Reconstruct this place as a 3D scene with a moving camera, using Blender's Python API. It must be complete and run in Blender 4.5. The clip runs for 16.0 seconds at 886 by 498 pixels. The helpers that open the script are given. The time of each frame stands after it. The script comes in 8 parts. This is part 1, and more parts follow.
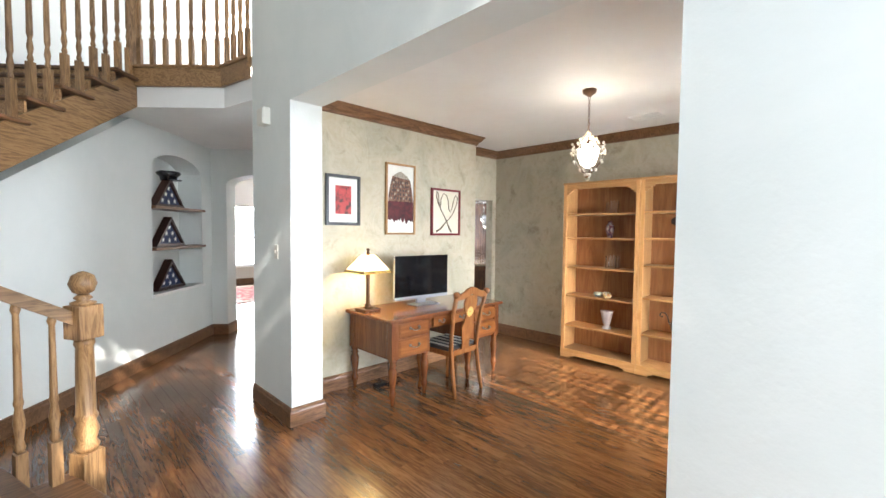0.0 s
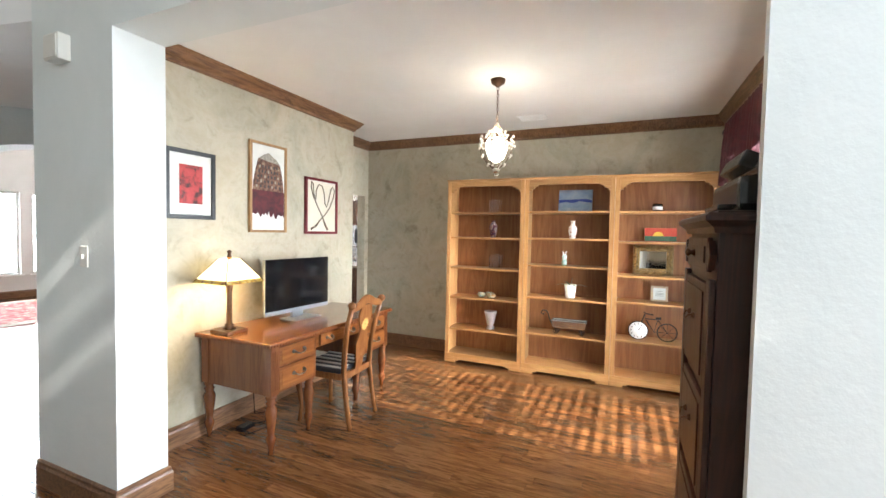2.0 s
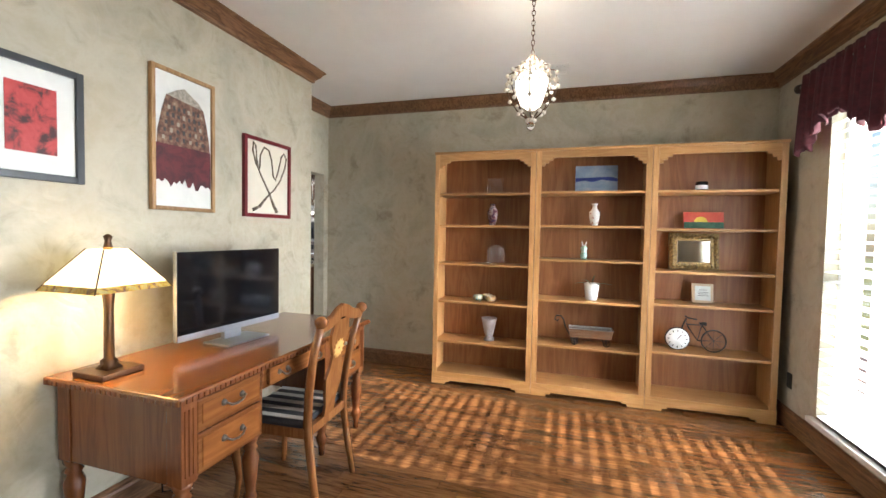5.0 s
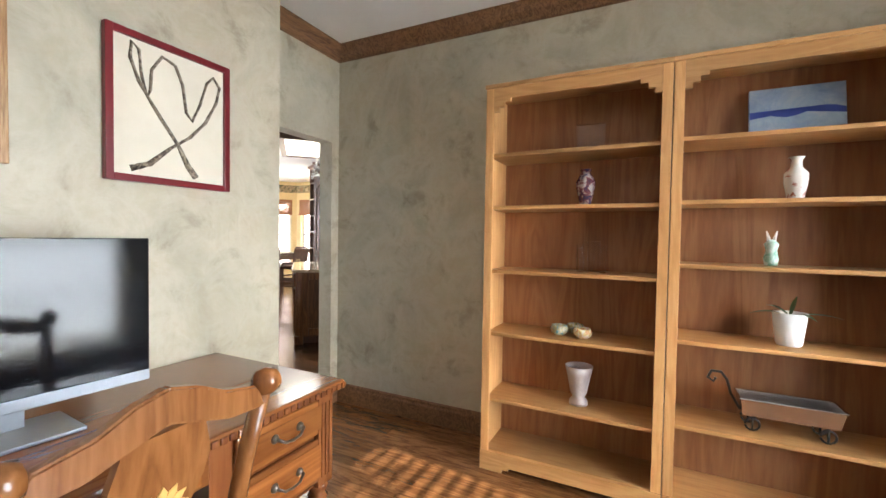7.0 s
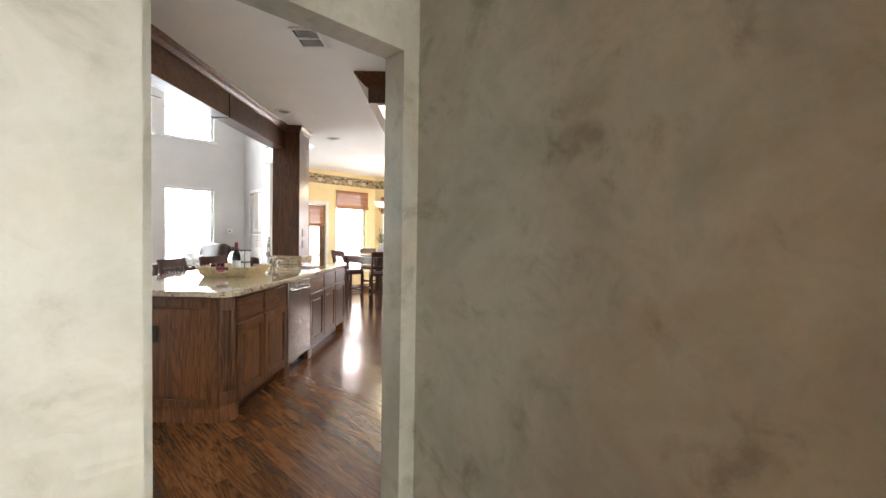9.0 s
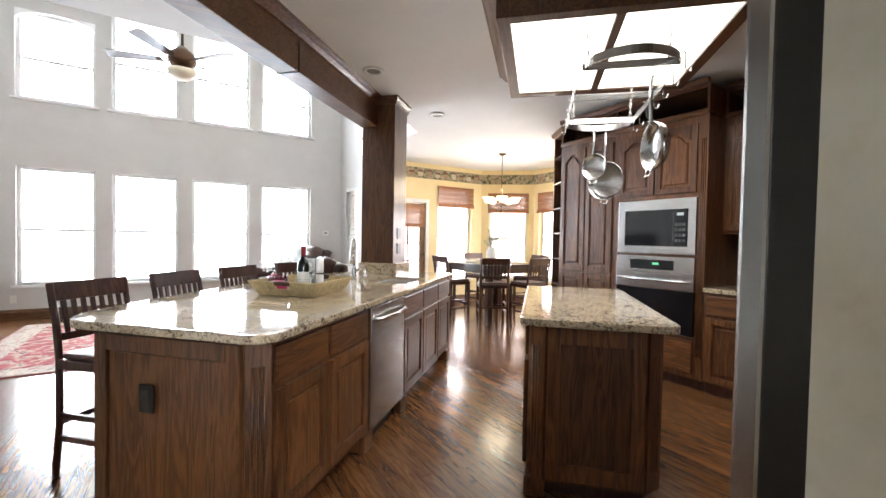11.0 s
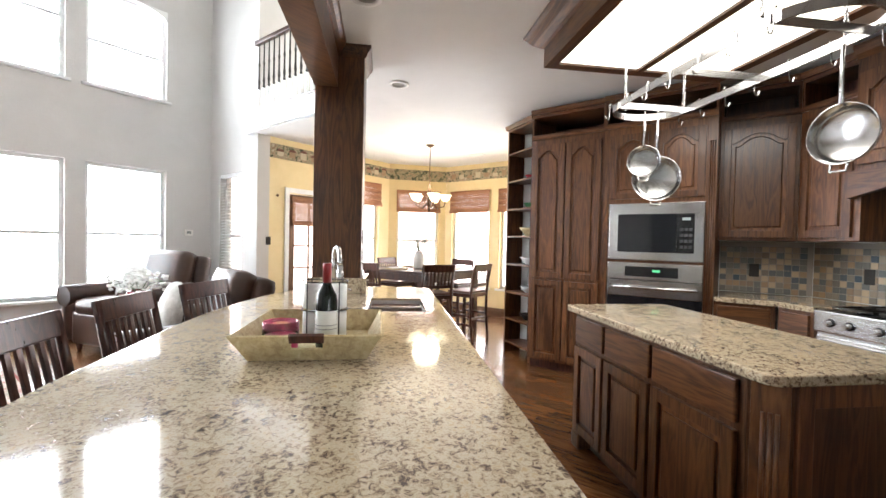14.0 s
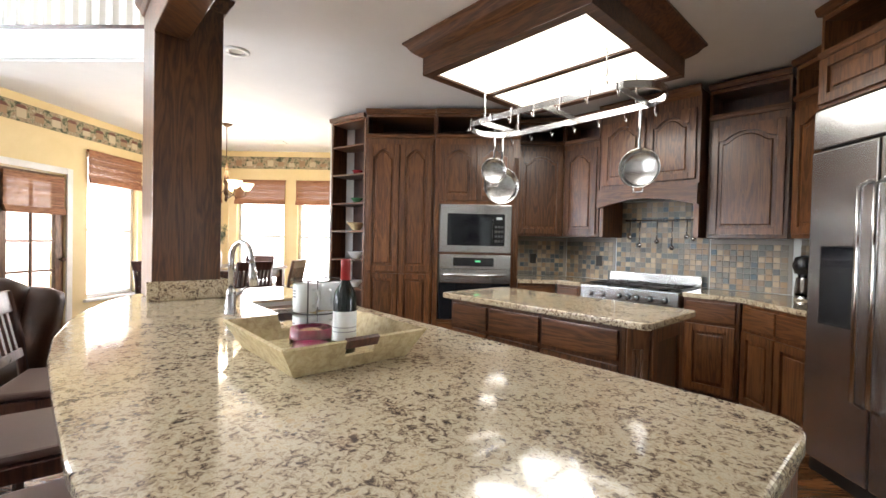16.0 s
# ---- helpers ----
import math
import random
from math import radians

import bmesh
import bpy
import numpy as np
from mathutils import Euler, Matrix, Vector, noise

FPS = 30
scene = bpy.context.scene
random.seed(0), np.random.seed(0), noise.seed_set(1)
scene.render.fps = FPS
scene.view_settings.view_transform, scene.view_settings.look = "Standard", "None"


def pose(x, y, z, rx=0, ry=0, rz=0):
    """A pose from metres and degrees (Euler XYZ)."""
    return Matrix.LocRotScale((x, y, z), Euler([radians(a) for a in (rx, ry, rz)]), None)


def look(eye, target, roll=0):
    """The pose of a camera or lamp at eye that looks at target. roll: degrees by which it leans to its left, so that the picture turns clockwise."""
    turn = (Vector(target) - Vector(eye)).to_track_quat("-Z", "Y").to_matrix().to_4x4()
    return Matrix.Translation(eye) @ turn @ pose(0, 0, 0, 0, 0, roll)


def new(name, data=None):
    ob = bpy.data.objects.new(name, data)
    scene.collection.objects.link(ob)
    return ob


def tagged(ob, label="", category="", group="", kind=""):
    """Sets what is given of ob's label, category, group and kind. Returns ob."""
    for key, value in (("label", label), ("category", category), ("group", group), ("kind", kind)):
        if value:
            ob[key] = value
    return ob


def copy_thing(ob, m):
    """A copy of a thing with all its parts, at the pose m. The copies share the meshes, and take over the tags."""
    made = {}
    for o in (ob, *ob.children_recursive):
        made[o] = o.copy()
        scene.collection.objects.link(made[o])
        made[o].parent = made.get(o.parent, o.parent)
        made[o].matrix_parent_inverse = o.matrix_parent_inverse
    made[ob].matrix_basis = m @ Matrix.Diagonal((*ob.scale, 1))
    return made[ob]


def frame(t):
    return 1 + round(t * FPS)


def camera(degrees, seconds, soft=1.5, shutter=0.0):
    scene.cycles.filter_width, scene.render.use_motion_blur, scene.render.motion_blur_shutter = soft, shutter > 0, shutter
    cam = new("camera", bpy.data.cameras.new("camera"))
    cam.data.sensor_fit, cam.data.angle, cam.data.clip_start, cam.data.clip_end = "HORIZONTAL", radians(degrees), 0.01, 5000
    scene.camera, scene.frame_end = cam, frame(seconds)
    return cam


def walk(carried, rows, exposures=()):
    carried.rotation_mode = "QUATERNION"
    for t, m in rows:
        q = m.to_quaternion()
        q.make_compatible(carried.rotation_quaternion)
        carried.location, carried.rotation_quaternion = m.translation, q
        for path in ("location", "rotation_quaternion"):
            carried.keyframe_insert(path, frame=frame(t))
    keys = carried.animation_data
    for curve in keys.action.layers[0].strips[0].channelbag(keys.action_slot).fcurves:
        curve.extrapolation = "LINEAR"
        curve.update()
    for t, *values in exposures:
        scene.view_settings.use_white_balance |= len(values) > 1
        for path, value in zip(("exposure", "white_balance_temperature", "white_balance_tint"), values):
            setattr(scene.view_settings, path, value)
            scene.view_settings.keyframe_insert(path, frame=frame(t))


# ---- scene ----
cam = camera(93.2, 16.0)
METRES, EYE, TILT, LEAN, TURN = 9.6, 1.58, 0.0, 0.0, -44.5
ROWS = [
    (0.0, 0.0, 0.0, 0.0, 0.03, -2.53, -0.61),
    (0.5, -0.011, 0.0182, 0.0003, -4.99, -2.41, -0.65),
    (1.0, -0.026, 0.0322, 0.001, -9.56, -2.46, -0.86),
    (1.5, -0.037, 0.0464, -0.0014, -16.07, -2.33, -0.97),
    (2.0, -0.0448, 0.0653, -0.0022, -22.04, -2.25, -1.12),
    (2.5, -0.0555, 0.0811, -0.003, -25.39, -2.26, -1.2),
    (3.0, -0.0667, 0.0955, -0.0036, -27.55, -2.25, -1.29),
    (5.5, -0.0124, 0.2126, -0.0167, -28.95, -2.24, -1.09),
    (6.0, 0.0126, 0.2428, -0.017, -25.41, -2.19, -0.97),
    (6.5, 0.0346, 0.2821, -0.0211, -21.53, -2.06, -0.96),
    (7.0, 0.0531, 0.324, -0.026, -19.11, -1.67, -0.91),
    (7.5, 0.0711, 0.3651, -0.0255, -16.13, -1.66, -0.85),
    (8.0, 0.0846, 0.4104, -0.0255, -12.27, -1.77, -0.77),
    (8.5, 0.0944, 0.4558, -0.0265, -7.82, -1.68, -0.85),
    (9.0, 0.0932, 0.5005, -0.0278, -0.93, -1.66, -0.93),
    (9.5, 0.0891, 0.5451, -0.0282, 6.04, -1.55, -1.09),
    (10.0, 0.0828, 0.5871, -0.0299, 12.57, -1.43, -1.03),
    (12.5, -0.0067, 0.7237, -0.0292, 9.0, -1.15, -1.24),
    (13.0, -0.0284, 0.7361, -0.0275, 2.92, -1.12, -1.28),
    (13.5, -0.0542, 0.7429, -0.0283, -3.59, -1.01, -1.35),
    (14.0, -0.0837, 0.7505, -0.0271, -8.85, -1.09, -1.27),
    (14.5, -0.1111, 0.7543, -0.0277, -14.66, -1.12, -1.33),
    (15.0, -0.1374, 0.7574, -0.0294, -22.48, -1.08, -1.31),
    (15.5, -0.1593, 0.7718, -0.0304, -32.53, -1.01, -1.29),
    (16.0, -0.1762, 0.7862, -0.0299, -43.02, -0.97, -1.32),
]
walk(cam, [(t, pose(0, 0, EYE, TILT, LEAN, TURN) @ pose(METRES * x, METRES * y, METRES * z, 90 + pitch, roll, yaw)) for t, x, y, z, yaw, pitch, roll in ROWS],
     exposures=[(0.0, 2.15, 6200, 10), (2.0, 2.15, 6200, 10), (3.0, 2.1, 6200, 10), (5.5, 1.85, 6200, 10), (7.0, 1.85, 6200, 10), (9.0, 1.68, 6300, 10), (10.0, 1.68, 6150, 10), (12.5, 1.74, 6100, 10), (16.0, 1.69, 6250, 10)])

# ---- world and daylight ----
world = bpy.data.worlds.new("world")
scene.world = world
world.use_nodes = True
_nt = world.node_tree
_sky = _nt.nodes.new("ShaderNodeTexSky")
_sky.sky_type, _sky.sun_disc = "NISHITA", False
_sky.sun_elevation, _sky.sun_rotation = radians(32), radians(186)
_nt.links.new(_sky.outputs[0], _nt.nodes["Background"].inputs[0])
_nt.nodes["Background"].inputs[1].default_value = 0.05

_sun = bpy.data.lights.new("sun", "SUN")
_sun.energy, _sun.angle, _sun.color = 5.0, radians(0.5), (1.0, 0.93, 0.82)
new("sun", _sun).matrix_world = look((0, 0, 0), (0.1, 0.995, -0.63))


def area(name, eye, target, w, h, watts, color=(1, 1, 1)):
    l = bpy.data.lights.new(name, "AREA")
    l.shape, l.size, l.size_y, l.energy, l.color = "RECTANGLE", w, h, watts * 0.29, color
    ob = new(name, l)
    ob.matrix_world = look(eye, target)
    return ob


DAY = (0.89, 0.95, 1.0)
# daylight in the openings of the tall living room windows
for wx in (3.2, 4.29, 5.39, 6.49):
    area("window_light", (wx, 12.78, 1.37), (wx, 0, 1.37), 0.9, 1.7, 70, DAY)
    area("window_light", (wx, 12.78, 3.95), (wx, 0, 3.6), 0.9, 1.4, 70, DAY)
# breakfast room windows
area("window_light", (9.48, 11.42, 1.2), (9.48, 0, 1.2), 0.8, 1.4, 45, (1, 0.95, 0.93))
area("window_light", (11.22, 9.95, 1.2), (0, 9.95, 1.2), 0.8, 1.4, 45, (1, 0.95, 0.93))
area("window_light", (11.22, 8.91, 1.2), (0, 8.91, 1.2), 0.8, 1.4, 45, (1, 0.95, 0.93))
# study window and the glazed entrance
area("window_light", (3.72, -0.42, 1.3), (3.72, 3, 1.3), 1.4, 2.0, 150, DAY)
area("window_light", (0.3, -1.9, 2.4), (0.6, 5, 1.6), 2.0, 4.0, 200, DAY)


# ---- materials ----
def material(name):
    m = bpy.data.materials.new(name)
    m.use_nodes = True
    nt = m.node_tree
    return m, nt, nt.nodes["Principled BSDF"]


def node(nt, kind, **kw):
    n = nt.nodes.new(kind)
    for k, v in kw.items():
        n.inputs[k.replace("_", " ")].default_value = v
    return n


def ramp(nt, src, stops):
    r = nt.nodes.new("ShaderNodeValToRGB")
    el = r.color_ramp.elements
    while len(el) < len(stops):
        el.new(0.5)
    for e, (p, c) in zip(el, stops):
        e.position, e.color = p, (*c, 1)
    nt.links.new(src, r.inputs[0])
    return r.outputs[0]


def coords(nt, scale=(1, 1, 1), rnd=True):
    tc = nt.nodes.new("ShaderNodeTexCoord")
    mp = nt.nodes.new("ShaderNodeMapping")
    mp.inputs["Scale"].default_value = scale
    nt.links.new(tc.outputs["Object"], mp.inputs[0])
    if rnd:
        oi = nt.nodes.new("ShaderNodeObjectInfo")
        mul = nt.nodes.new("ShaderNodeVectorMath")
        mul.operation = "SCALE"
        mul.inputs[0].default_value = (37, 23, 51)
        nt.links.new(oi.outputs["Random"], mul.inputs["Scale"])
        nt.links.new(mul.outputs[0], mp.inputs["Location"])
    return mp.outputs[0]


def bump(nt, bsdf, src, strength=0.2, dist=0.01):
    b = node(nt, "ShaderNodeBump", Strength=strength, Distance=dist)
    nt.links.new(src, b.inputs["Height"])
    nt.links.new(b.outputs[0], bsdf.inputs["Normal"])


def wood(name, dark, mid, light, rough=0.35, axis="x", fine=1.0, island=False, coat=0.0, even=0.0):
    """Grained wood, the grain along the given local axis; even softens the grain."""
    dark, light = (tuple(c + (k - c) * even for c, k in zip(t, mid)) for t in (dark, light))
    m, nt, b = material(name)
    s = {"x": (0.9, 9, 9), "y": (9, 0.9, 9), "z": (9, 9, 0.9)}[axis]
    v = coords(nt, tuple(k * fine for k in s))
    if island:
        g = nt.nodes.new("ShaderNodeNewGeometry")
        sc = nt.nodes.new("ShaderNodeVectorMath")
        sc.operation = "MULTIPLY_ADD"
        cb = nt.nodes.new("ShaderNodeCombineXYZ")
        for i in range(3):
            nt.links.new(g.outputs["Random Per Island"], cb.inputs[i])
        sc.inputs[1].default_value = (31, 47, 19)
        nt.links.new(cb.outputs[0], sc.inputs[0])
        nt.links.new(v, sc.inputs[2])
        v = sc.outputs[0]
    big = node(nt, "ShaderNodeTexNoise", Scale=1.4, Detail=3.0, Roughness=0.55, Distortion=1.2)
    nt.links.new(v, big.inputs["Vector"])
    wav = node(nt, "ShaderNodeMath")
    wav.operation = "MULTIPLY"
    wav.inputs[1].default_value = 5.0
    nt.links.new(big.outputs["Fac"], wav.inputs[0])
    fr = nt.nodes.new("ShaderNodeMath")
    fr.operation = "PINGPONG"
    fr.inputs[1].default_value = 0.5
    nt.links.new(wav.outputs[0], fr.inputs[0])
    fineN = node(nt, "ShaderNodeTexNoise", Scale=9.0, Detail=4.0, Roughness=0.7)
    nt.links.new(v, fineN.inputs["Vector"])
    mx = nt.nodes.new("ShaderNodeMath")
    mx.operation = "ADD"
    nt.links.new(fr.outputs[0], mx.inputs[0])
    nt.links.new(fineN.outputs["Fac"], mx.inputs[1])
    col = ramp(nt, mx.outputs[0], [(0.30, dark), (0.66, mid), (1.0, light)])
    hs = nt.nodes.new("ShaderNodeHueSaturation")
    mr = nt.nodes.new("ShaderNodeMapRange")
    mr.inputs["To Min"].default_value, mr.inputs["To Max"].default_value = 0.72, 1.22
    src = nt.nodes.new("ShaderNodeNewGeometry").outputs["Random Per Island"] if island else nt.nodes.new("ShaderNodeObjectInfo").outputs["Random"]
    nt.links.new(src, mr.inputs[0])
    nt.links.new(mr.outputs[0], hs.inputs["Value"])
    nt.links.new(col, hs.inputs["Color"])
    nt.links.new(hs.outputs[0], b.inputs["Base Color"])
    rr = nt.nodes.new("ShaderNodeMapRange")
    rr.inputs["To Min"].default_value, rr.inputs["To Max"].default_value = rough * 0.8, rough * 1.35
    nt.links.new(fineN.outputs["Fac"], rr.inputs[0])
    nt.links.new(rr.outputs[0], b.inputs["Roughness"])
    b.inputs["Coat Weight"].default_value = coat
    b.inputs["Coat Roughness"].default_value = 0.12
    bump(nt, b, mx.outputs[0], 0.12, 0.002)
    return m


def mottled(name, stops, rough=0.6, scale=1.5, bump_s=0.15, bump_scale=60, metal=0.0, detail=6, distort=0.6):
    m, nt, b = material(name)
    v = coords(nt)
    n = node(nt, "ShaderNodeTexNoise", Scale=scale, Detail=float(detail), Roughness=0.62, Distortion=distort)
    nt.links.new(v, n.inputs["Vector"])
    nt.links.new(ramp(nt, n.outputs["Fac"], stops), b.inputs["Base Color"])
    n2 = node(nt, "ShaderNodeTexNoise", Scale=bump_scale, Detail=3.0)
    nt.links.new(v, n2.inputs["Vector"])
    if bump_s:
        bump(nt, b, n2.outputs["Fac"], bump_s, 0.004)
    b.inputs["Roughness"].default_value, b.inputs["Metallic"].default_value = rough, metal
    return m


def plain(name, c, rough=0.5, metal=0.0, var=0.08):
    a = tuple(k * (1 - var) for k in c)
    d = tuple(min(1, k * (1 + var)) for k in c)
    return mottled(name, [(0.3, a), (0.7, d)], rough, 6.0, 0.03, 120, metal, 3)


def glow(name, c, strength):
    m, nt, b = material(name)
    b.inputs["Base Color"].default_value = (*c, 1)
    b.inputs["Emission Color"].default_value = (*c, 1)
    b.inputs["Emission Strength"].default_value = strength * 0.29
    return m


def glass(name, c=(1, 1, 1), rough=0.0):
    m, nt, b = material(name)
    b.inputs["Base Color"].default_value = (*c, 1)
    b.inputs["Transmission Weight"].default_value = 1.0
    b.inputs["Roughness"].default_value = rough
    b.inputs["IOR"].default_value = 1.45
    return m


WHITE = mottled("white_wall_paint", [(0.3, (0.70, 0.73, 0.71)), (0.7, (0.76, 0.78, 0.76))], 0.6, 2.0, 0.35, 45)
LIVING = mottled("grey_wall_paint", [(0.3, (0.55, 0.53, 0.50)), (0.7, (0.60, 0.58, 0.55))], 0.6, 2.0, 0.3, 45)
CEIL = mottled("ceiling_paint", [(0.3, (0.78, 0.77, 0.75)), (0.7, (0.83, 0.82, 0.80))], 0.7, 2.0, 0.3, 50)
YELLOW = mottled("yellow_wall_paint", [(0.3, (0.72, 0.58, 0.30)), (0.7, (0.80, 0.66, 0.38))], 0.6, 2.0, 0.25, 45)


def faux_plaster():
    """Olive and tan hand-rubbed plaster, with trowel marks."""
    m, nt, b = material("faux_plaster")
    v = coords(nt, rnd=False)
    n1 = node(nt, "ShaderNodeTexNoise", Scale=1.5, Detail=5.0, Roughness=0.6, Distortion=0.7)
    n2 = node(nt, "ShaderNodeTexNoise", Scale=5.5, Detail=6.0, Roughness=0.65, Distortion=0.4)
    n3 = node(nt, "ShaderNodeTexNoise", Scale=3.0, Detail=2.0, Roughness=0.5, Distortion=1.5)
    for n in (n1, n2, n3):
        nt.links.new(v, n.inputs["Vector"])
    c1 = ramp(nt, n1.outputs["Fac"], [(0.34, (0.29, 0.255, 0.175)), (0.5, (0.45, 0.40, 0.29)), (0.66, (0.36, 0.28, 0.18))])
    c2 = ramp(nt, n2.outputs["Fac"], [(0.3, (0.19, 0.16, 0.115)), (0.41, (0.48, 0.45, 0.35)), (0.5, (0.58, 0.56, 0.46)), (0.62, (0.50, 0.46, 0.34)), (0.8, (0.62, 0.58, 0.47))])
    mx = nt.nodes.new("ShaderNodeMix")
    mx.data_type = "RGBA"
    mx.inputs[0].default_value = 0.38
    nt.links.new(c1, mx.inputs[6])
    nt.links.new(c2, mx.inputs[7])
    nt.links.new(mx.outputs[2], b.inputs["Base Color"])
    rid = nt.nodes.new("ShaderNodeMath")
    rid.operation = "PINGPONG"
    rid.inputs[1].default_value = 0.12
    nt.links.new(n3.outputs["Fac"], rid.inputs[0])
    bump(nt, b, rid.outputs[0], 0.5, 0.02)
    b.inputs["Roughness"].default_value = 0.5
    return m


FAUX = faux_plaster()


def granite():
    m, nt, b = material("granite")
    v = coords(nt, (1, 1, 1), False)
    vo = node(nt, "ShaderNodeTexNoise", Scale=68.0, Detail=4.0, Roughness=0.65, Distortion=0.8)
    n = node(nt, "ShaderNodeTexNoise", Scale=11.0, Detail=4.0, Roughness=0.7, Distortion=1.0)
    n3 = node(nt, "ShaderNodeTexNoise", Scale=150.0, Detail=2.0)
    for k in (vo, n, n3):
        nt.links.new(v, k.inputs["Vector"])
    a = nt.nodes.new("ShaderNodeMath")
    a.operation = "MULTIPLY_ADD"
    a.inputs[1].default_value = 0.45
    nt.links.new(n.outputs["Fac"], a.inputs[0])
    nt.links.new(vo.outputs["Fac"], a.inputs[2])
    col = ramp(nt, a.outputs[0], [(0.56, (0.085, 0.062, 0.048)), (0.63, (0.25, 0.18, 0.12)), (0.70, (0.46, 0.36, 0.235)), (0.79, (0.60, 0.51, 0.365)), (0.92, (0.48, 0.35, 0.20))])
    nt.links.new(col, b.inputs["Base Color"])
    b.inputs["Roughness"].default_value = 0.09
    b.inputs["Coat Weight"].default_value = 0.3
    b.inputs["Coat Roughness"].default_value = 0.03
    return m


GRANITE = granite()
FLOORW = wood("floor_planks", (0.068, 0.026, 0.0095), (0.138, 0.055, 0.0185), (0.205, 0.09, 0.033), 0.22, "x", 1.2, coat=0.35)
FLOORJ = wood("floor_planks_far", (0.068, 0.026, 0.0095), (0.138, 0.055, 0.0185), (0.205, 0.09, 0.033), 0.22, "x", 1.2, True, coat=0.35)
TRIM = wood("oak_trim", (0.06, 0.026, 0.011), (0.14, 0.066, 0.028), (0.22, 0.11, 0.05), 0.35, "x", 1.5)
TRIMZ = wood("oak_trim_upright", (0.06, 0.026, 0.011), (0.14, 0.066, 0.028), (0.22, 0.11, 0.05), 0.35, "z", 1.5)
STAIR = wood("stair_oak", (0.12, 0.06, 0.026), (0.25, 0.135, 0.055), (0.36, 0.21, 0.095), 0.35, "z", 1.5)
STAIRX = wood("stair_oak_rail", (0.12, 0.06, 0.026), (0.25, 0.135, 0.055), (0.36, 0.21, 0.095), 0.35, "x", 1.5)
SHELF = wood("shelf_pine", (0.36, 0.17, 0.055), (0.45, 0.23, 0.08), (0.52, 0.29, 0.11), 0.4, "y", 0.9, even=0.3)
SHELFZ = wood("shelf_pine_upright", (0.38, 0.18, 0.06), (0.47, 0.24, 0.085), (0.55, 0.31, 0.125), 0.4, "z", 0.9, even=0.3)
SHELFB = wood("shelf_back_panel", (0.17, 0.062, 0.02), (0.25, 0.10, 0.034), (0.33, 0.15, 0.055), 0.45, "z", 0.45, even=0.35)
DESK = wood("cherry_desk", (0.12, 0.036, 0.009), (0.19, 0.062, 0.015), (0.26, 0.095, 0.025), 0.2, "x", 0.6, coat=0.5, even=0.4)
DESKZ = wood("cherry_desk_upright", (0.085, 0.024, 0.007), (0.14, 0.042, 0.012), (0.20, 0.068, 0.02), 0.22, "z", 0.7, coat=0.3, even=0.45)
CAB = wood("oak_cabinet", (0.034, 0.0115, 0.0042), (0.098, 0.0345, 0.0105), (0.165, 0.065, 0.021), 0.33, "z", 1.0, coat=0.15)
CABX = wood("oak_cabinet_rail", (0.034, 0.0115, 0.0042), (0.098, 0.0345, 0.0105), (0.165, 0.065, 0.021), 0.33, "x", 1.0, coat=0.15)
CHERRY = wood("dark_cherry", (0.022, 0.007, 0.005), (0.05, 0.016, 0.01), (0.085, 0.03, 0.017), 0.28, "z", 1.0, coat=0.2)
MAHOG = wood("mahogany", (0.011, 0.003, 0.0022), (0.026, 0.007, 0.0045), (0.042, 0.012, 0.007), 0.42, "z", 0.8, coat=0.08)
BAMBOO = wood("bamboo_blind", (0.13, 0.045, 0.02), (0.26, 0.10, 0.04), (0.38, 0.18, 0.08), 0.6, "x", 2.0, True)
TRAYW = mottled("woven_straw", [(0.3, (0.33, 0.23, 0.11)), (0.5, (0.48, 0.37, 0.19)), (0.75, (0.60, 0.50, 0.30))], 0.6, 40.0, 0.4, 160)
STEEL = mottled("brushed_steel", [(0.3, (0.48, 0.47, 0.46)), (0.7, (0.60, 0.59, 0.58))], 0.24, 3.0, 0.02, 200, 1.0)
CHROME = plain("chrome", (0.75, 0.75, 0.75), 0.1, 1.0, 0.03)
IRON = plain("dark_iron", (0.05, 0.045, 0.04), 0.4, 0.8)
BRONZE = plain("oiled_bronze", (0.10, 0.055, 0.03), 0.35, 0.8)
PEWTER = plain("pewter", (0.28, 0.26, 0.23), 0.3, 0.9)
BLACK = plain("black_plastic", (0.012, 0.012, 0.013), 0.25)
SCREEN = plain("dark_screen", (0.008, 0.009, 0.011), 0.06)
OVENGLASS = plain("oven_glass", (0.01, 0.01, 0.012), 0.05)
PLASTIC = plain("white_plastic", (0.72, 0.70, 0.64), 0.4)
PAINTW = plain("white_trim_paint", (0.78, 0.78, 0.76), 0.4)
LEATHER = mottled("brown_leather", [(0.3, (0.030, 0.014, 0.009)), (0.6, (0.06, 0.027, 0.016)), (0.8, (0.10, 0.05, 0.03))], 0.3, 4.0, 0.3, 90)
FABRIC_RED = mottled("burgundy_fabric", [(0.3, (0.045, 0.006, 0.012)), (0.7, (0.10, 0.014, 0.022))], 0.8, 25.0, 0.3, 200)
GLASS = glass("window_glass")
CLEAR = glass("clear_glass", (0.95, 0.97, 0.97))


# ---- building helpers ----
def bm_new():
    return bmesh.new()


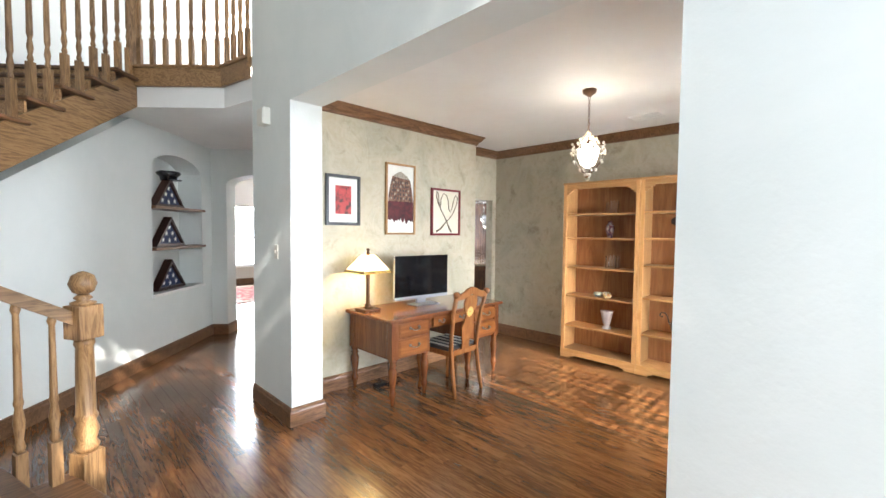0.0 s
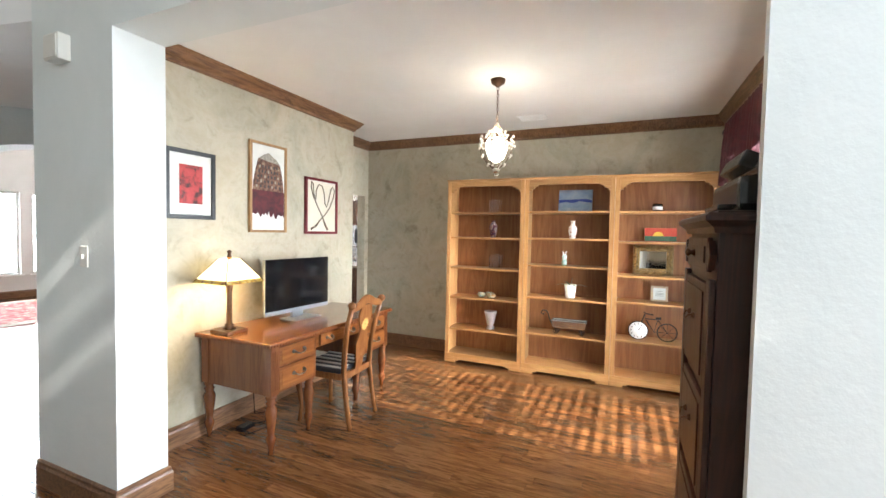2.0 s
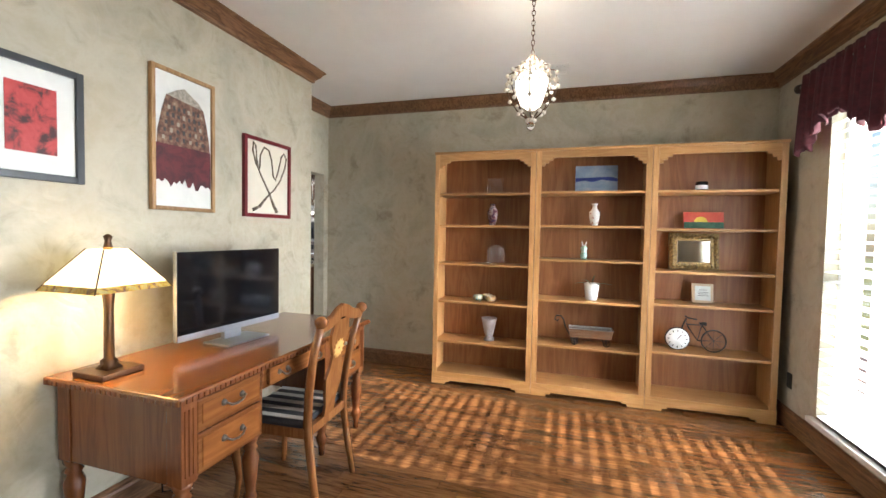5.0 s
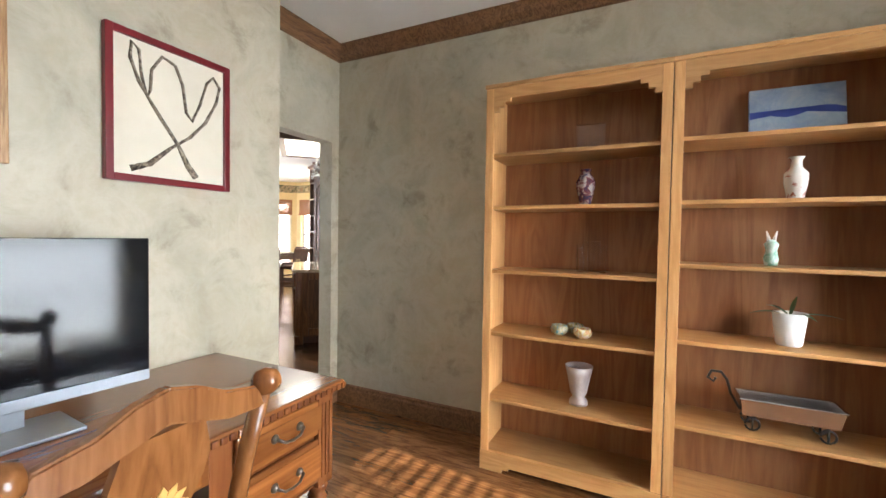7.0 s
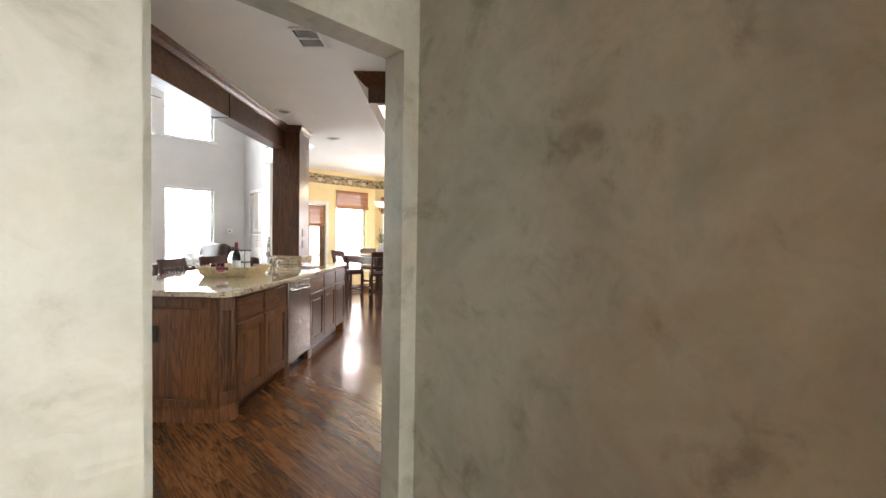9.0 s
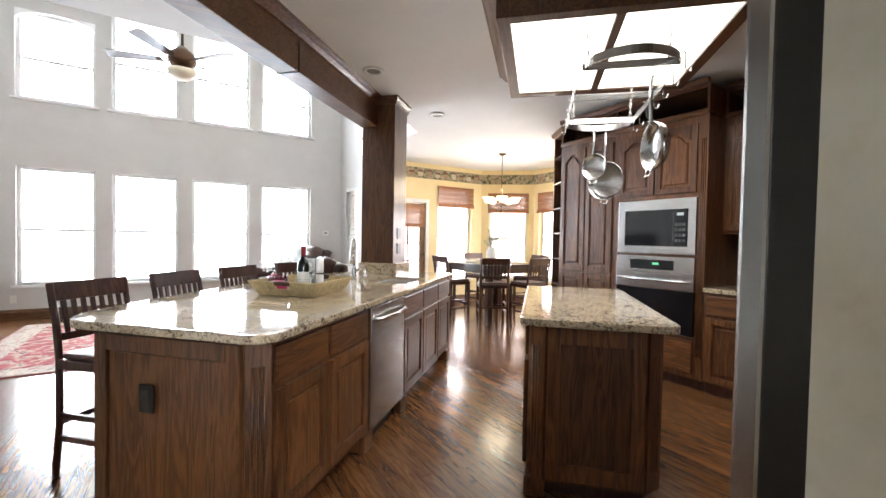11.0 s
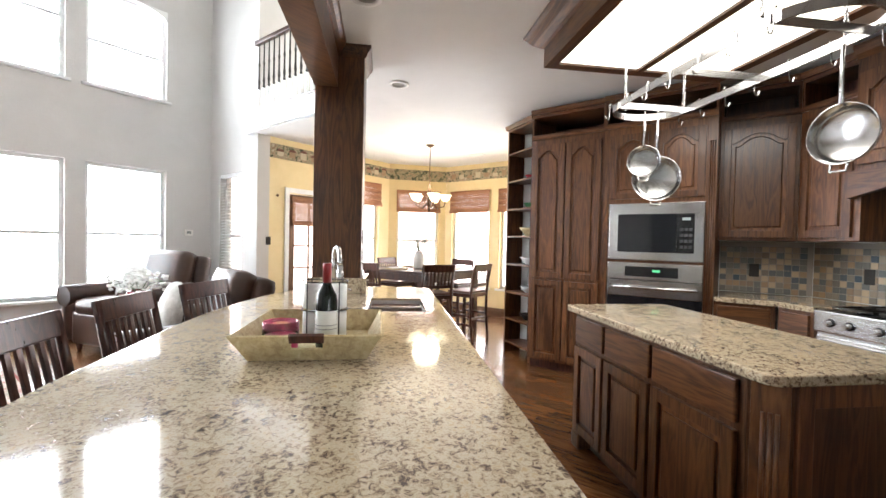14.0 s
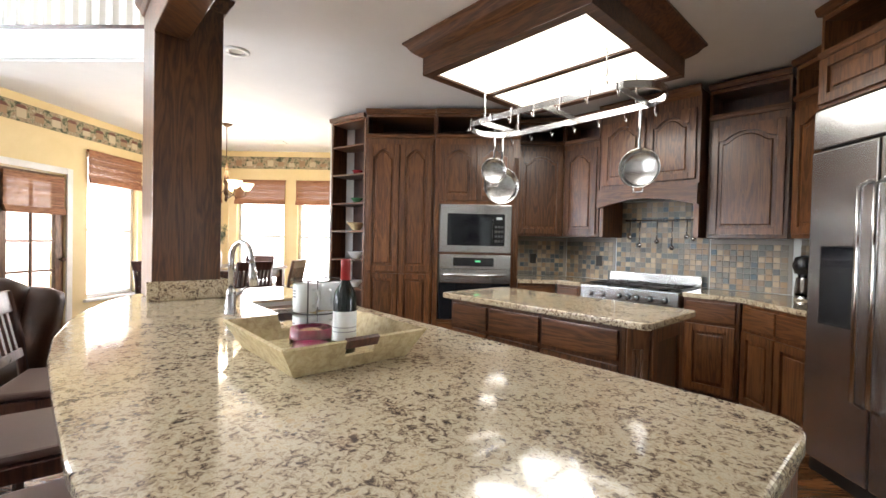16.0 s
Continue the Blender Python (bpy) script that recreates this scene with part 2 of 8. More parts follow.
def box(bm, x0, x1, y0, y1, z0, z1, bevel=0.0, m=None):
    mat = Matrix.Translation(((x0 + x1) / 2, (y0 + y1) / 2, (z0 + z1) / 2)) @ Matrix.Diagonal((abs(x1 - x0), abs(y1 - y0), abs(z1 - z0), 1))
    if m is not None:
        mat = m @ mat
    r = bmesh.ops.create_cube(bm, size=1, matrix=mat)
    if bevel:
        es = list({e for v in r["verts"] for e in v.link_edges})
        bmesh.ops.bevel(bm, geom=es, offset=bevel, segments=2, profile=0.6, affect="EDGES", clamp_overlap=True)
    return bm


def prism(bm, poly, z0, z1, m=None, bevel=0.0):
    """A flat polygon (x, y) raised from z0 to z1."""
    m = m or Matrix()
    lo = [bm.verts.new(m @ Vector((x, y, z0))) for x, y in poly]
    hi = [bm.verts.new(m @ Vector((x, y, z1))) for x, y in poly]
    n = len(poly)
    fs = [bm.faces.new(list(reversed(lo))), bm.faces.new(hi)]
    for i in range(n):
        fs.append(bm.faces.new((lo[i], lo[(i + 1) % n], hi[(i + 1) % n], hi[i])))
    bmesh.ops.recalc_face_normals(bm, faces=fs)
    if bevel:
        es = [e for e in fs[0].edges] + [e for e in fs[1].edges]
        bmesh.ops.bevel(bm, geom=es, offset=bevel, segments=3, profile=0.6, affect="EDGES", clamp_overlap=True)
    return bm


def lathe(bm, prof, n=16, m=None, closed=True):
    """Rings (radius, z) turned round the z axis."""
    m = m or Matrix()
    rings = []
    for r, z in prof:
        rings.append([bm.verts.new(m @ Vector((r * math.cos(2 * math.pi * i / n), r * math.sin(2 * math.pi * i / n), z))) for i in range(n)])
    for a, b in zip(rings, rings[1:]):
        for i in range(n):
            f = bm.faces.new((a[i], a[(i + 1) % n], b[(i + 1) % n], b[i]))
            f.smooth = True
    if closed:
        bm.faces.new(list(reversed(rings[0])))
        bm.faces.new(rings[-1])
    return bm


def tube(bm, pts, r, n=8, m=None):
    """A round bar along points."""
    m = m or Matrix()
    pts = [Vector(p) for p in pts]
    rings = []
    for i, p in enumerate(pts):
        d = (pts[min(i + 1, len(pts) - 1)] - pts[max(i - 1, 0)]).normalized()
        q = d.to_track_quat("Z", "Y").to_matrix()
        rr = r[i] if isinstance(r, (list, tuple)) else r
        rings.append([bm.verts.new(m @ (p + q @ Vector((rr * math.cos(2 * math.pi * k / n), rr * math.sin(2 * math.pi * k / n), 0)))) for k in range(n)])
    for a, b in zip(rings, rings[1:]):
        best = min(range(n), key=lambda s: (a[0].co - b[s].co).length)
        for k in range(n):
            f = bm.faces.new((a[k], a[(k + 1) % n], b[(k + 1 + best) % n], b[(k + best) % n]))
            f.smooth = True
    bm.faces.new(list(reversed(rings[0])))
    bm.faces.new(rings[-1])
    return bm


def sweep(bm, path, prof, closed=False):
    """A moulding: profile points (out, up) along a flat path of (x, y, z), out to the path's right."""
    path = [Vector(p) for p in path]
    rows = []
    n = len(path)
    for i, p in enumerate(path):
        a = path[i - 1] if i else (path[-1] if closed else None)
        c = path[i + 1] if i < n - 1 else (path[0] if closed else None)
        d1 = (p - a).normalized() if a is not None else None
        d2 = (c - p).normalized() if c is not None else None
        d1, d2 = d1 or d2, d2 or d1
        n1, n2 = Vector((d1.y, -d1.x, 0)), Vector((d2.y, -d2.x, 0))
        nn = (n1 + n2).normalized()
        k = 1 / max(0.3, nn.dot(n1))
        rows.append([bm.verts.new(p + nn * (o * k) + Vector((0, 0, u))) for o, u in prof])
    pairs = list(zip(rows, rows[1:])) + ([(rows[-1], rows[0])] if closed else [])
    m = len(prof)
    for a, b in pairs:
        for k in range(m):
            bm.faces.new((a[k], a[(k + 1) % m], b[(k + 1) % m], b[k]))
    if not closed:
        bm.faces.new(rows[0])
        bm.faces.new(list(reversed(rows[-1])))
    bmesh.ops.recalc_face_normals(bm, faces=bm.faces)
    return bm


def part(name, bm, mat, parent=None, label="", m=None):
    me = bpy.data.meshes.new(name)
    bm.to_mesh(me)
    bm.free()
    me.materials.append(mat)
    ob = new(name, me)
    if parent is not None:
        ob.parent = parent
    if m is not None:
        ob.matrix_basis = m
    if label:
        ob["label"] = label
    return ob


def thing(name, label, category, m=None, group=""):
    ob = new(name)
    ob.empty_display_size = 0.1
    if m is not None:
        ob.matrix_basis = m
    return tagged(ob, label, category, group)


def structure(name, bm, mat, label, category):
    return tagged(part(name, bm, mat), label, category, kind="structure")


def solid(name, bm, mat, label, category, m=None, group=""):
    return tagged(part(name, bm, mat, m=m), label, category, group)


def wall(name, mat, label, x0, x1, y0, y1, z0, z1, holes=(), along="x"):
    """A straight wall with rectangular openings (a0, a1, b0, b1) through it."""
    bm = bm_new()
    lo, hi = (x0, x1) if along == "x" else (y0, y1)
    xs = sorted({lo, hi, *[h[0] for h in holes], *[h[1] for h in holes]})
    for a, b in zip(xs, xs[1:]):
        cuts = sorted([(h[2], h[3]) for h in holes if h[0] <= a + 1e-6 and h[1] >= b - 1e-6])
        z = z0
        for c0, c1 in cuts + [(z1, z1)]:
            if c0 > z + 1e-6:
                box(bm, *((a, b, y0, y1) if along == "x" else (x0, x1, a, b)), z, c0)
            z = max(z, c1)
    bmesh.ops.remove_doubles(bm, verts=bm.verts, dist=1e-5)
    return structure(name, bm, mat, label, "wall")


K = Matrix.Translation((5.0, 5.77, 0)) @ Matrix.Rotation(radians(45), 4, "Z")   # kitchen axes: u along the aisle, v to the living room


# ---- structure ----
def rot_frame(x, y, deg):
    return Matrix.Translation((x, y, 0)) @ Matrix.Rotation(radians(deg), 4, "Z")


structure("floor", box(bm_new(), -4.2, 12.6, -2.2, 13.2, -0.2, -0.012), FLOORJ, "dark stained oak strip floor", "floor")
bm = bm_new()
box(bm, -60, 60, -60, 60, -0.62, -0.6)
structure("ground", bm, mottled("lawn", [(0.3, (0.05, 0.07, 0.02)), (0.7, (0.12, 0.13, 0.05))], 0.9, 3.0, 0.3, 40), "dry mown lawn round the house", "ground")

# study
wall("wall_desk", FAUX, "olive hand-rubbed plaster wall", 1.72, 4.15, 3.63, 3.95, 0, 2.9)
wall("wall_return", FAUX, "olive hand-rubbed plaster wall end", 3.95, 4.15, 3.95, 4.22, 0, 2.9)
wall("wall_door", FAUX, "olive plaster wall with a cased passage", 4.15, 5.17, 4.1, 4.22, 0, 2.9, [(4.25, 5.09, 0, 2.05)])
wall("wall_shelf", FAUX, "olive hand-rubbed plaster wall", 5.17, 5.29, -0.37, 4.22, 0, 2.9, along="y")
wall("wall_window", FAUX, "olive plaster wall with a window", 1.72, 5.17, -0.37, -0.15, 0, 2.9, [(3.02, 4.42, 0.22, 2.36)])
wall("wall_study_side", FAUX, "olive plaster face of the opening's wall", 1.72, 1.735, -0.15, 0.37, 0, 2.8, along="y")
structure("wall_entry", prism(bm_new(), [(1.45, -1.8), (1.72, -1.8), (1.72, 0.375), (1.45, 0.43)], 0, 5.7), WHITE, "white textured wall beside the study", "wall")
structure("wall_header", prism(bm_new(), [(1.45, 0.43), (1.72, 0.375), (1.72, 3.18), (1.45, 3.18)], 2.58, 5.7), WHITE, "white textured header over the wide opening", "wall")
wall("pillar", WHITE, "white textured pillar at the opening", 1.45, 1.72, 3.18, 3.95, 0, 5.7, along="y")
structure("ceiling_study", box(bm_new(), 1.72, 5.17, -0.15, 4.1, 2.79, 2.86), CEIL, "white textured ceiling", "ceiling")

# foyer
wall("wall_front", WHITE, "white wall with tall entrance glazing", -4.2, 1.45, -1.8, -1.6, 0, 5.7, [(-0.2, 1.2, 0.1, 2.1), (-0.4, 1.25, 2.5, 4.9)])
wall("wall_west", WHITE, "white stair hall wall", -4.2, -4.0, -1.6, 7.6, 0, 5.7, along="y")
structure("ceiling_foyer", box(bm_new(), -4.2, 1.72, -1.8, 7.6, 5.7, 5.8), CEIL, "high white ceiling", "ceiling")
N = rot_frame(0.45, 5.17, 48.7)                       # along the niche wall
UP = Matrix.Rotation(radians(90), 4, "X")            # a drawing in (x, z) stood upright; thickness runs to -y


def upright(bm, poly, m, y0, y1):
    prism(bm, poly, -y1, -y0, m @ UP)
    return bm


def top_line(s):
    return min(2.74, 1.62 + (s + 1.4) * 0.60)


bm = bm_new()
upright(bm, [(-3.4, 0), (0.82, 0), (0.82, top_line(0.5)), (0.5, top_line(0.5)), (-1.4, top_line(-1.4)), (-3.4, 0.42)], N, 0, 0.32)
upright(bm, [(0.82, 0), (1.93, 0), (1.93, 0.8), (0.82, 0.8)], N, 0, 0.32)
arc = [(1.375 + 0.555 * math.cos(a), 2.28 + 0.2 * math.sin(a)) for a in [math.pi * i / 16 for i in range(17)]]
upright(bm, [(1.93, 2.74), (0.82, 2.74)] + arc[::-1], N, 0, 0.32)
upright(bm, [(1.93, 0), (2.2, 0), (2.2, 2.74), (1.93, 2.74)], N, 0, 0.32)
upright(bm, [(0.8, 0.7), (1.95, 0.7), (1.95, 2.6), (0.8, 2.6)], N, 0.325, 0.36)
structure("wall_niche", bm, WHITE, "white wall with an arched display niche", "wall")
bm = bm_new()
box(bm, 0.80, 1.95, -0.03, 0.3, 0.76, 0.80, 0.006, N)
structure("trim", bm, PAINTW, "white sill of the niche", "trim")
A = rot_frame(1.90, 6.82, -41.3)                      # arched wall across the hall
bm = bm_new()
upright(bm, [(0, 0), (0.22, 0), (0.22, 2.74), (0, 2.74)], A, 0, 0.3)
arc = [(0.82 + 0.6 * math.cos(a), 2.22 + 0.16 * math.sin(a)) for a in [math.pi * i / 14 for i in range(15)]]
upright(bm, [(1.42, 2.74), (0.22, 2.74)] + arc[::-1], A, 0, 0.3)
upright(bm, [(1.42, 0), (1.75, 0), (1.75, 2.74), (1.42, 2.74)], A, 0, 0.3)
structure("wall_arch", bm, WHITE, "white hall wall with an arched opening", "wall")
bm = bm_new()
upright(bm, [(-4, 0), (3.2, 0), (3.2, 5.7), (-4, 5.7)], N, 1.35, 1.5)
structure("wall_stairs", bm, WHITE, "white wall behind the upper stairs", "wall")

# kitchen, breakfast and hall ceiling
bm = bm_new()
prism(bm, [(1.45, 3.95), (5.22, 4.1), (5.22, 3.6), (9.4, 3.6), (9.4, 8.2), (11.2, 8.2), (11.2, 11.4), (7.5, 11.4), (7.5, 9.2), (6.0, 7.75), (2.15, 7.7), (1.9, 7.7), (0.45, 5.9), (0.74, 5.03), (1.36, 4.42)], 2.74, 2.95)
structure("ceiling_kitchen", bm, CEIL, "smooth cream ceiling", "ceiling")
structure("ceiling_living", box(bm_new(), 1.95, 9.3, 7.6, 12.8, 5.7, 5.8), CEIL, "high cream ceiling", "ceiling")

# living room
WX = [(2.75, 3.65), (3.85, 4.74), (4.94, 5.84), (6.04, 6.95)]
wall("wall_living_far", LIVING, "grey wall with two rows of tall windows", 1.95, 7.75, 12.55, 12.75, 0, 5.7,
     [(a, b, 0.5, 2.24) for a, b in WX] + [(a, b, 3.23, 4.5 + (0.35 if i in (1, 2) else 0)) for i, (a, b) in enumerate(WX)])
wall("wall_living_west", LIVING, "grey living room wall", 1.95, 2.15, 7.6, 12.55, 0, 5.7, along="y")
wall("wall_living_east", LIVING, "grey wall with a narrow window", 7.57, 7.75, 11.2, 12.55, 0, 5.7, [(11.6, 12.25, 0.5, 2.25)], along="y")
wall("wall_upper_hall", LIVING, "grey upper wall above the hall", 2.15, 6.0, 7.58, 7.7, 2.95, 5.7)
bm = bm_new()
upright(bm, [(0, 2.95), (2.1, 2.95), (2.1, 5.7), (0, 5.7)], rot_frame(6.0, 7.62, 45), 0, 0.1)
structure("wall_upper_diagonal", bm, LIVING, "grey upper wall above the beam", "wall")
wall("wall_loft_end", LIVING, "grey end wall of the loft", 7.75, 9.1, 11.2, 11.3, 2.95, 5.7)
wall("wall_loft", LIVING, "grey wall behind the loft rail", 9.1, 9.3, 7.6, 12.8, 2.95, 5.7, along="y")
structure("loft_floor", box(bm_new(), 7.52, 9.1, 9.2, 11.2, 2.95, 3.0), PAINTW, "loft floor edge", "floor")

# breakfast room
wall("wall_breakfast_north", YELLOW, "yellow wall with a glazed door and a window", 7.75, 10.15, 11.2, 11.4, 0, 2.74, [(8.06, 8.8, 0, 1.98), (9.08, 9.9, 0.48, 2.31)])
wall("wall_breakfast_east", YELLOW, "yellow wall with two windows", 11.0, 11.2, 8.2, 10.5, 0, 2.74, [(9.54, 10.36, 0.5, 2.24), (8.5, 9.32, 0.5, 2.24)], along="y")
bm = bm_new()
D = rot_frame(10.15, 11.2, -39.5)
for poly in ([(0, 0), (0.16, 0), (0.16, 2.74), (0, 2.74)], [(0.96, 0), (1.1, 0), (1.1, 2.74), (0.96, 2.74)], [(0.16, 0), (0.96, 0), (0.96, 0.5), (0.16, 0.5)], [(0.16, 2.24), (0.96, 2.24), (0.96, 2.74), (0.16, 2.74)]):
    upright(bm, poly, D, 0, 0.2)
structure("wall_bay", bm, YELLOW, "yellow slanted bay wall with a window", "wall")
wall("wall_breakfast_south", YELLOW, "yellow wall beside the kitchen", 9.4, 11.2, 8.05, 8.2, 0, 2.74)

# kitchen
wall("wall_kitchen_east", WHITE, "kitchen wall behind the cabinets", 9.19, 9.4, 5.29, 8.2, 0, 2.74, along="y")
bm = bm_new()
upright(bm, [(0, 0), (2.2, 0), (2.2, 2.74), (0, 2.74)], rot_frame(9.21, 5.31, -135), 0, 0.2)
structure("wall_range", bm, WHITE, "diagonal kitchen wall behind the range", "wall")
wall("wall_kitchen_south", WHITE, "kitchen wall behind the refrigerator", 5.29, 7.68, 3.55, 3.76, 0, 2.74)
wall("wall_hall_south", WHITE, "white hall wall", 1.72, 3.95, 3.952, 4.0, 0, 2.74)

# beam and post on the peninsula
bm = bm_new()
box(bm, -2.2, 2.77, 0.66, 0.83, 2.435, 2.74, 0.006, K)
beam = structure("trim_beam", bm, CABX, "dark oak box beam under the ceiling", "beam")
for u in (-1.2, 0.05, 1.3):
    bm = bm_new()
    box(bm, u, u + 0.012, 0.653, 0.837, 2.43, 2.66, 0, K)
    part("seam", bm, IRON, beam)
bm = bm_new()
sweep(bm, [K @ Vector((-2.2, 0.66, 2.74)), K @ Vector((2.77, 0.66, 2.74))], [(0, 0), (0.06, 0), (0.05, -0.02), (0.03, -0.04), (0.012, -0.07), (0, -0.075)])
part("crown", bm, CABX, beam)
bm = bm_new()
box(bm, 2.77, 3.17, 0.47, 0.825, 0.92, 2.74, 0.006, K)
post = structure("trim_post", bm, CAB, "square oak post rising from the granite counter", "post")
bm = bm_new()
sweep(bm, [K @ Vector(p) for p in ((3.17, 0.47, 2.74), (2.77, 0.47, 2.74), (2.77, 0.825, 2.74), (3.17, 0.825, 2.74))][::-1], [(0, 0), (0.05, 0), (0.045, -0.02), (0.025, -0.045), (0.01, -0.075), (0, -0.08)])
part("crown", bm, CABX, post)
bm = bm_new()
for z in (1.18, 1.34):
    box(bm, 2.88, 2.98, 0.462, 0.47, z - 0.055, z + 0.055, 0.002, K)
part("switch_plate", bm, IRON, post, "dark bronze switch plates")


# ---- backdrops, windows ----
def backdrop(name, poly, mat, label):
    bm = bm_new()
    bm.faces.new([bm.verts.new(p) for p in poly])
    return structure(name, bm, mat, label, "backdrop")


# Plain sheets outside the windows; the daylight outdoors is put in as emission.
WHITE_GLOW = glow("outdoor_glow_white", (0.95, 0.98, 1.0), 2.2)
PINK = glow("outdoor_glow_pink", (1.0, 0.86, 0.83), 1.25)
backdrop("backdrop_north", [(-12, 19, -0.6), (9.2, 19, -0.6), (9.2, 19, 14), (-12, 19, 14)], WHITE_GLOW, "glowing white sheet for the overexposed sky and garden")
backdrop("backdrop_north_east", [(7.9, 17, -0.6), (22, 17, -0.6), (22, 17, 5), (7.9, 17, 5)], PINK, "glowing pink sheet for the overexposed fence and brick house")
backdrop("backdrop_east", [(19, 17, -0.6), (19, -2, -0.6), (19, -2, 5), (19, 17, 5)], PINK, "glowing pink sheet for the overexposed fence and brick house")
backdrop("backdrop_south", [(12, -14, -0.6), (-8, -14, -0.6), (-8, -14, 4), (12, -14, 4)], glow("outdoor_glow_street", (0.95, 1.0, 0.97), 1.6), "glowing sheet for the overexposed front garden")


def window(name, label, m, w, h, blind=0, arched=0.0, pitch=0.043):
    """A sash window in its opening: local x along the wall, y outward, z up from the sill."""
    win = tagged(thing(name, label, "window", m), kind="structure")
    f = 0.045
    bm = bm_new()
    for b in ((0, f, 0, h), (w - f, w, 0, h), (f, w - f, 0, f), (f, w - f, h - f, h), (f, w - f, h * 0.47 - 0.02, h * 0.47 + 0.02)):
        box(bm, b[0], b[1], 0.08, 0.14, b[2], b[3], 0.004)
    if arched:
        pts = [(w / 2 + w / 2 * math.cos(a), h - arched + arched * math.sin(a)) for a in [math.pi * i / 12 for i in range(13)]]
        for half in (pts[:7] + [(w, h)], [(0, h)] + pts[6:]):
            upright(bm, half, Matrix(), 0.0, 0.13)
    part("window_frame", bm, PAINTW, win)
    for z0, z1 in ((f, h * 0.47 - 0.02), (h * 0.47 + 0.02, h - f)):
        p = part("pane", box(bm_new(), f, w - f, 0.105, 0.111, z0, z1), GLASS, win)
        p.visible_shadow = False
    part("window_sill", box(bm_new(), -0.05, w + 0.05, -0.04, 0.08, -0.035, 0, 0.006), PAINTW, win)
    if blind:
        rail = part("head_rail", box(bm_new(), 0.01, w - 0.01, 0.0, 0.05, h - 0.06, h - 0.005, 0.005), PAINTW, win)
        slat = bm_new()
        box(slat, 0.015, w - 0.015, -pitch * 0.55, pitch * 0.55, -0.0015, 0.0015)
        first = part("slat", slat, PAINTW, rail)
        n = int((h - 0.08) / pitch)
        for i in range(n):
            s = first if i == 0 else new("slat", first.data)
            s.parent = rail
            s.matrix_basis = pose(0, 0.028, 0.03 + i * pitch, blind)
    return win


for i, (a, b) in enumerate(WX):
    window("window_1", "tall white sash window with bright daylight", pose(a, 12.55, 0.5), b - a, 1.74)
    window("window_2", "upper arched white window with bright daylight", pose(a, 12.55, 3.23), b - a, 1.27 + (0.35 if i in (1, 2) else 0), 0, 0.16)
window("window_3", "narrow white window with lowered slat blind", rot_frame(7.57, 12.25, -90) @ pose(0, 0, 0.5), 0.65, 1.75, 25)
window("window_4", "white breakfast room sash window", pose(9.08, 11.2, 0.48), 0.82, 1.83)
window("window_4", "white slanted bay sash window", D @ pose(0.16, 0, 0.5), 0.80, 1.74)
window("window_4", "white breakfast room sash window", rot_frame(11.0, 10.36, -90) @ pose(0, 0, 0.5), 0.82, 1.74)
window("window_4", "white breakfast room sash window", rot_frame(11.0, 9.32, -90) @ pose(0, 0, 0.5), 0.82, 1.74)
window("window_5", "study window with white slat blind half open", rot_frame(4.42, -0.15, 180) @ pose(0, 0, 0.22), 1.40, 2.14, 10, 0.0, 0.065)

# ---- mouldings ----
CROWN = [(0, 0), (0.085, 0), (0.085, -0.012), (0.068, -0.026), (0.05, -0.055), (0.02, -0.08), (0.018, -0.1), (0, -0.105)]
BASE = [(0, 0), (0.02, 0), (0.02, 0.11), (0.014, 0.125), (0.014, 0.14), (0.005, 0.15), (0, 0.15)]
structure("trim_crown", sweep(bm_new(), [(1.72, 3.63, 2.79), (4.15, 3.63, 2.79), (4.15, 4.1, 2.79), (5.17, 4.1, 2.79), (5.17, -0.15, 2.79), (1.74, -0.15, 2.79)], CROWN), TRIM, "stained oak crown moulding", "crown moulding")
for i, path in enumerate(([(1.45, 3.95, 0), (1.45, 3.18, 0), (1.72, 3.18, 0), (1.72, 3.63, 0), (4.15, 3.63, 0), (4.15, 4.1, 0), (4.25, 4.1, 0)][::-1],
                          [(5.09, 4.24, 0), (5.09, 4.1, 0), (5.17, 4.1, 0), (5.17, -0.15, 0), (1.74, -0.15, 0), (1.74, 0.37, 0)],
                          [(1.72, 0.375, 0), (1.45, 0.43, 0), (1.45, -1.6, 0)][::-1],
                          [N @ Vector(p) for p in ((-3.4, 0, 0), (2.2, 0, 0))] + [A @ Vector(p) for p in ((0.22, 0, 0), (0.22, 0.3, 0))],
                          [(2.15, 7.8, 0), (2.15, 12.55, 0), (7.57, 12.55, 0), (7.57, 11.2, 0), (8.0, 11.2, 0)],
                          [(8.86, 11.2, 0), (10.15, 11.2, 0), (11.0, 10.5, 0), (11.0, 8.2, 0), (9.4, 8.2, 0)])):
    bm = sweep(bm_new(), path if i != 0 and i != 2 else path[::-1], BASE)
    structure("baseboard", bm, TRIM, "stained oak baseboard", "baseboard")


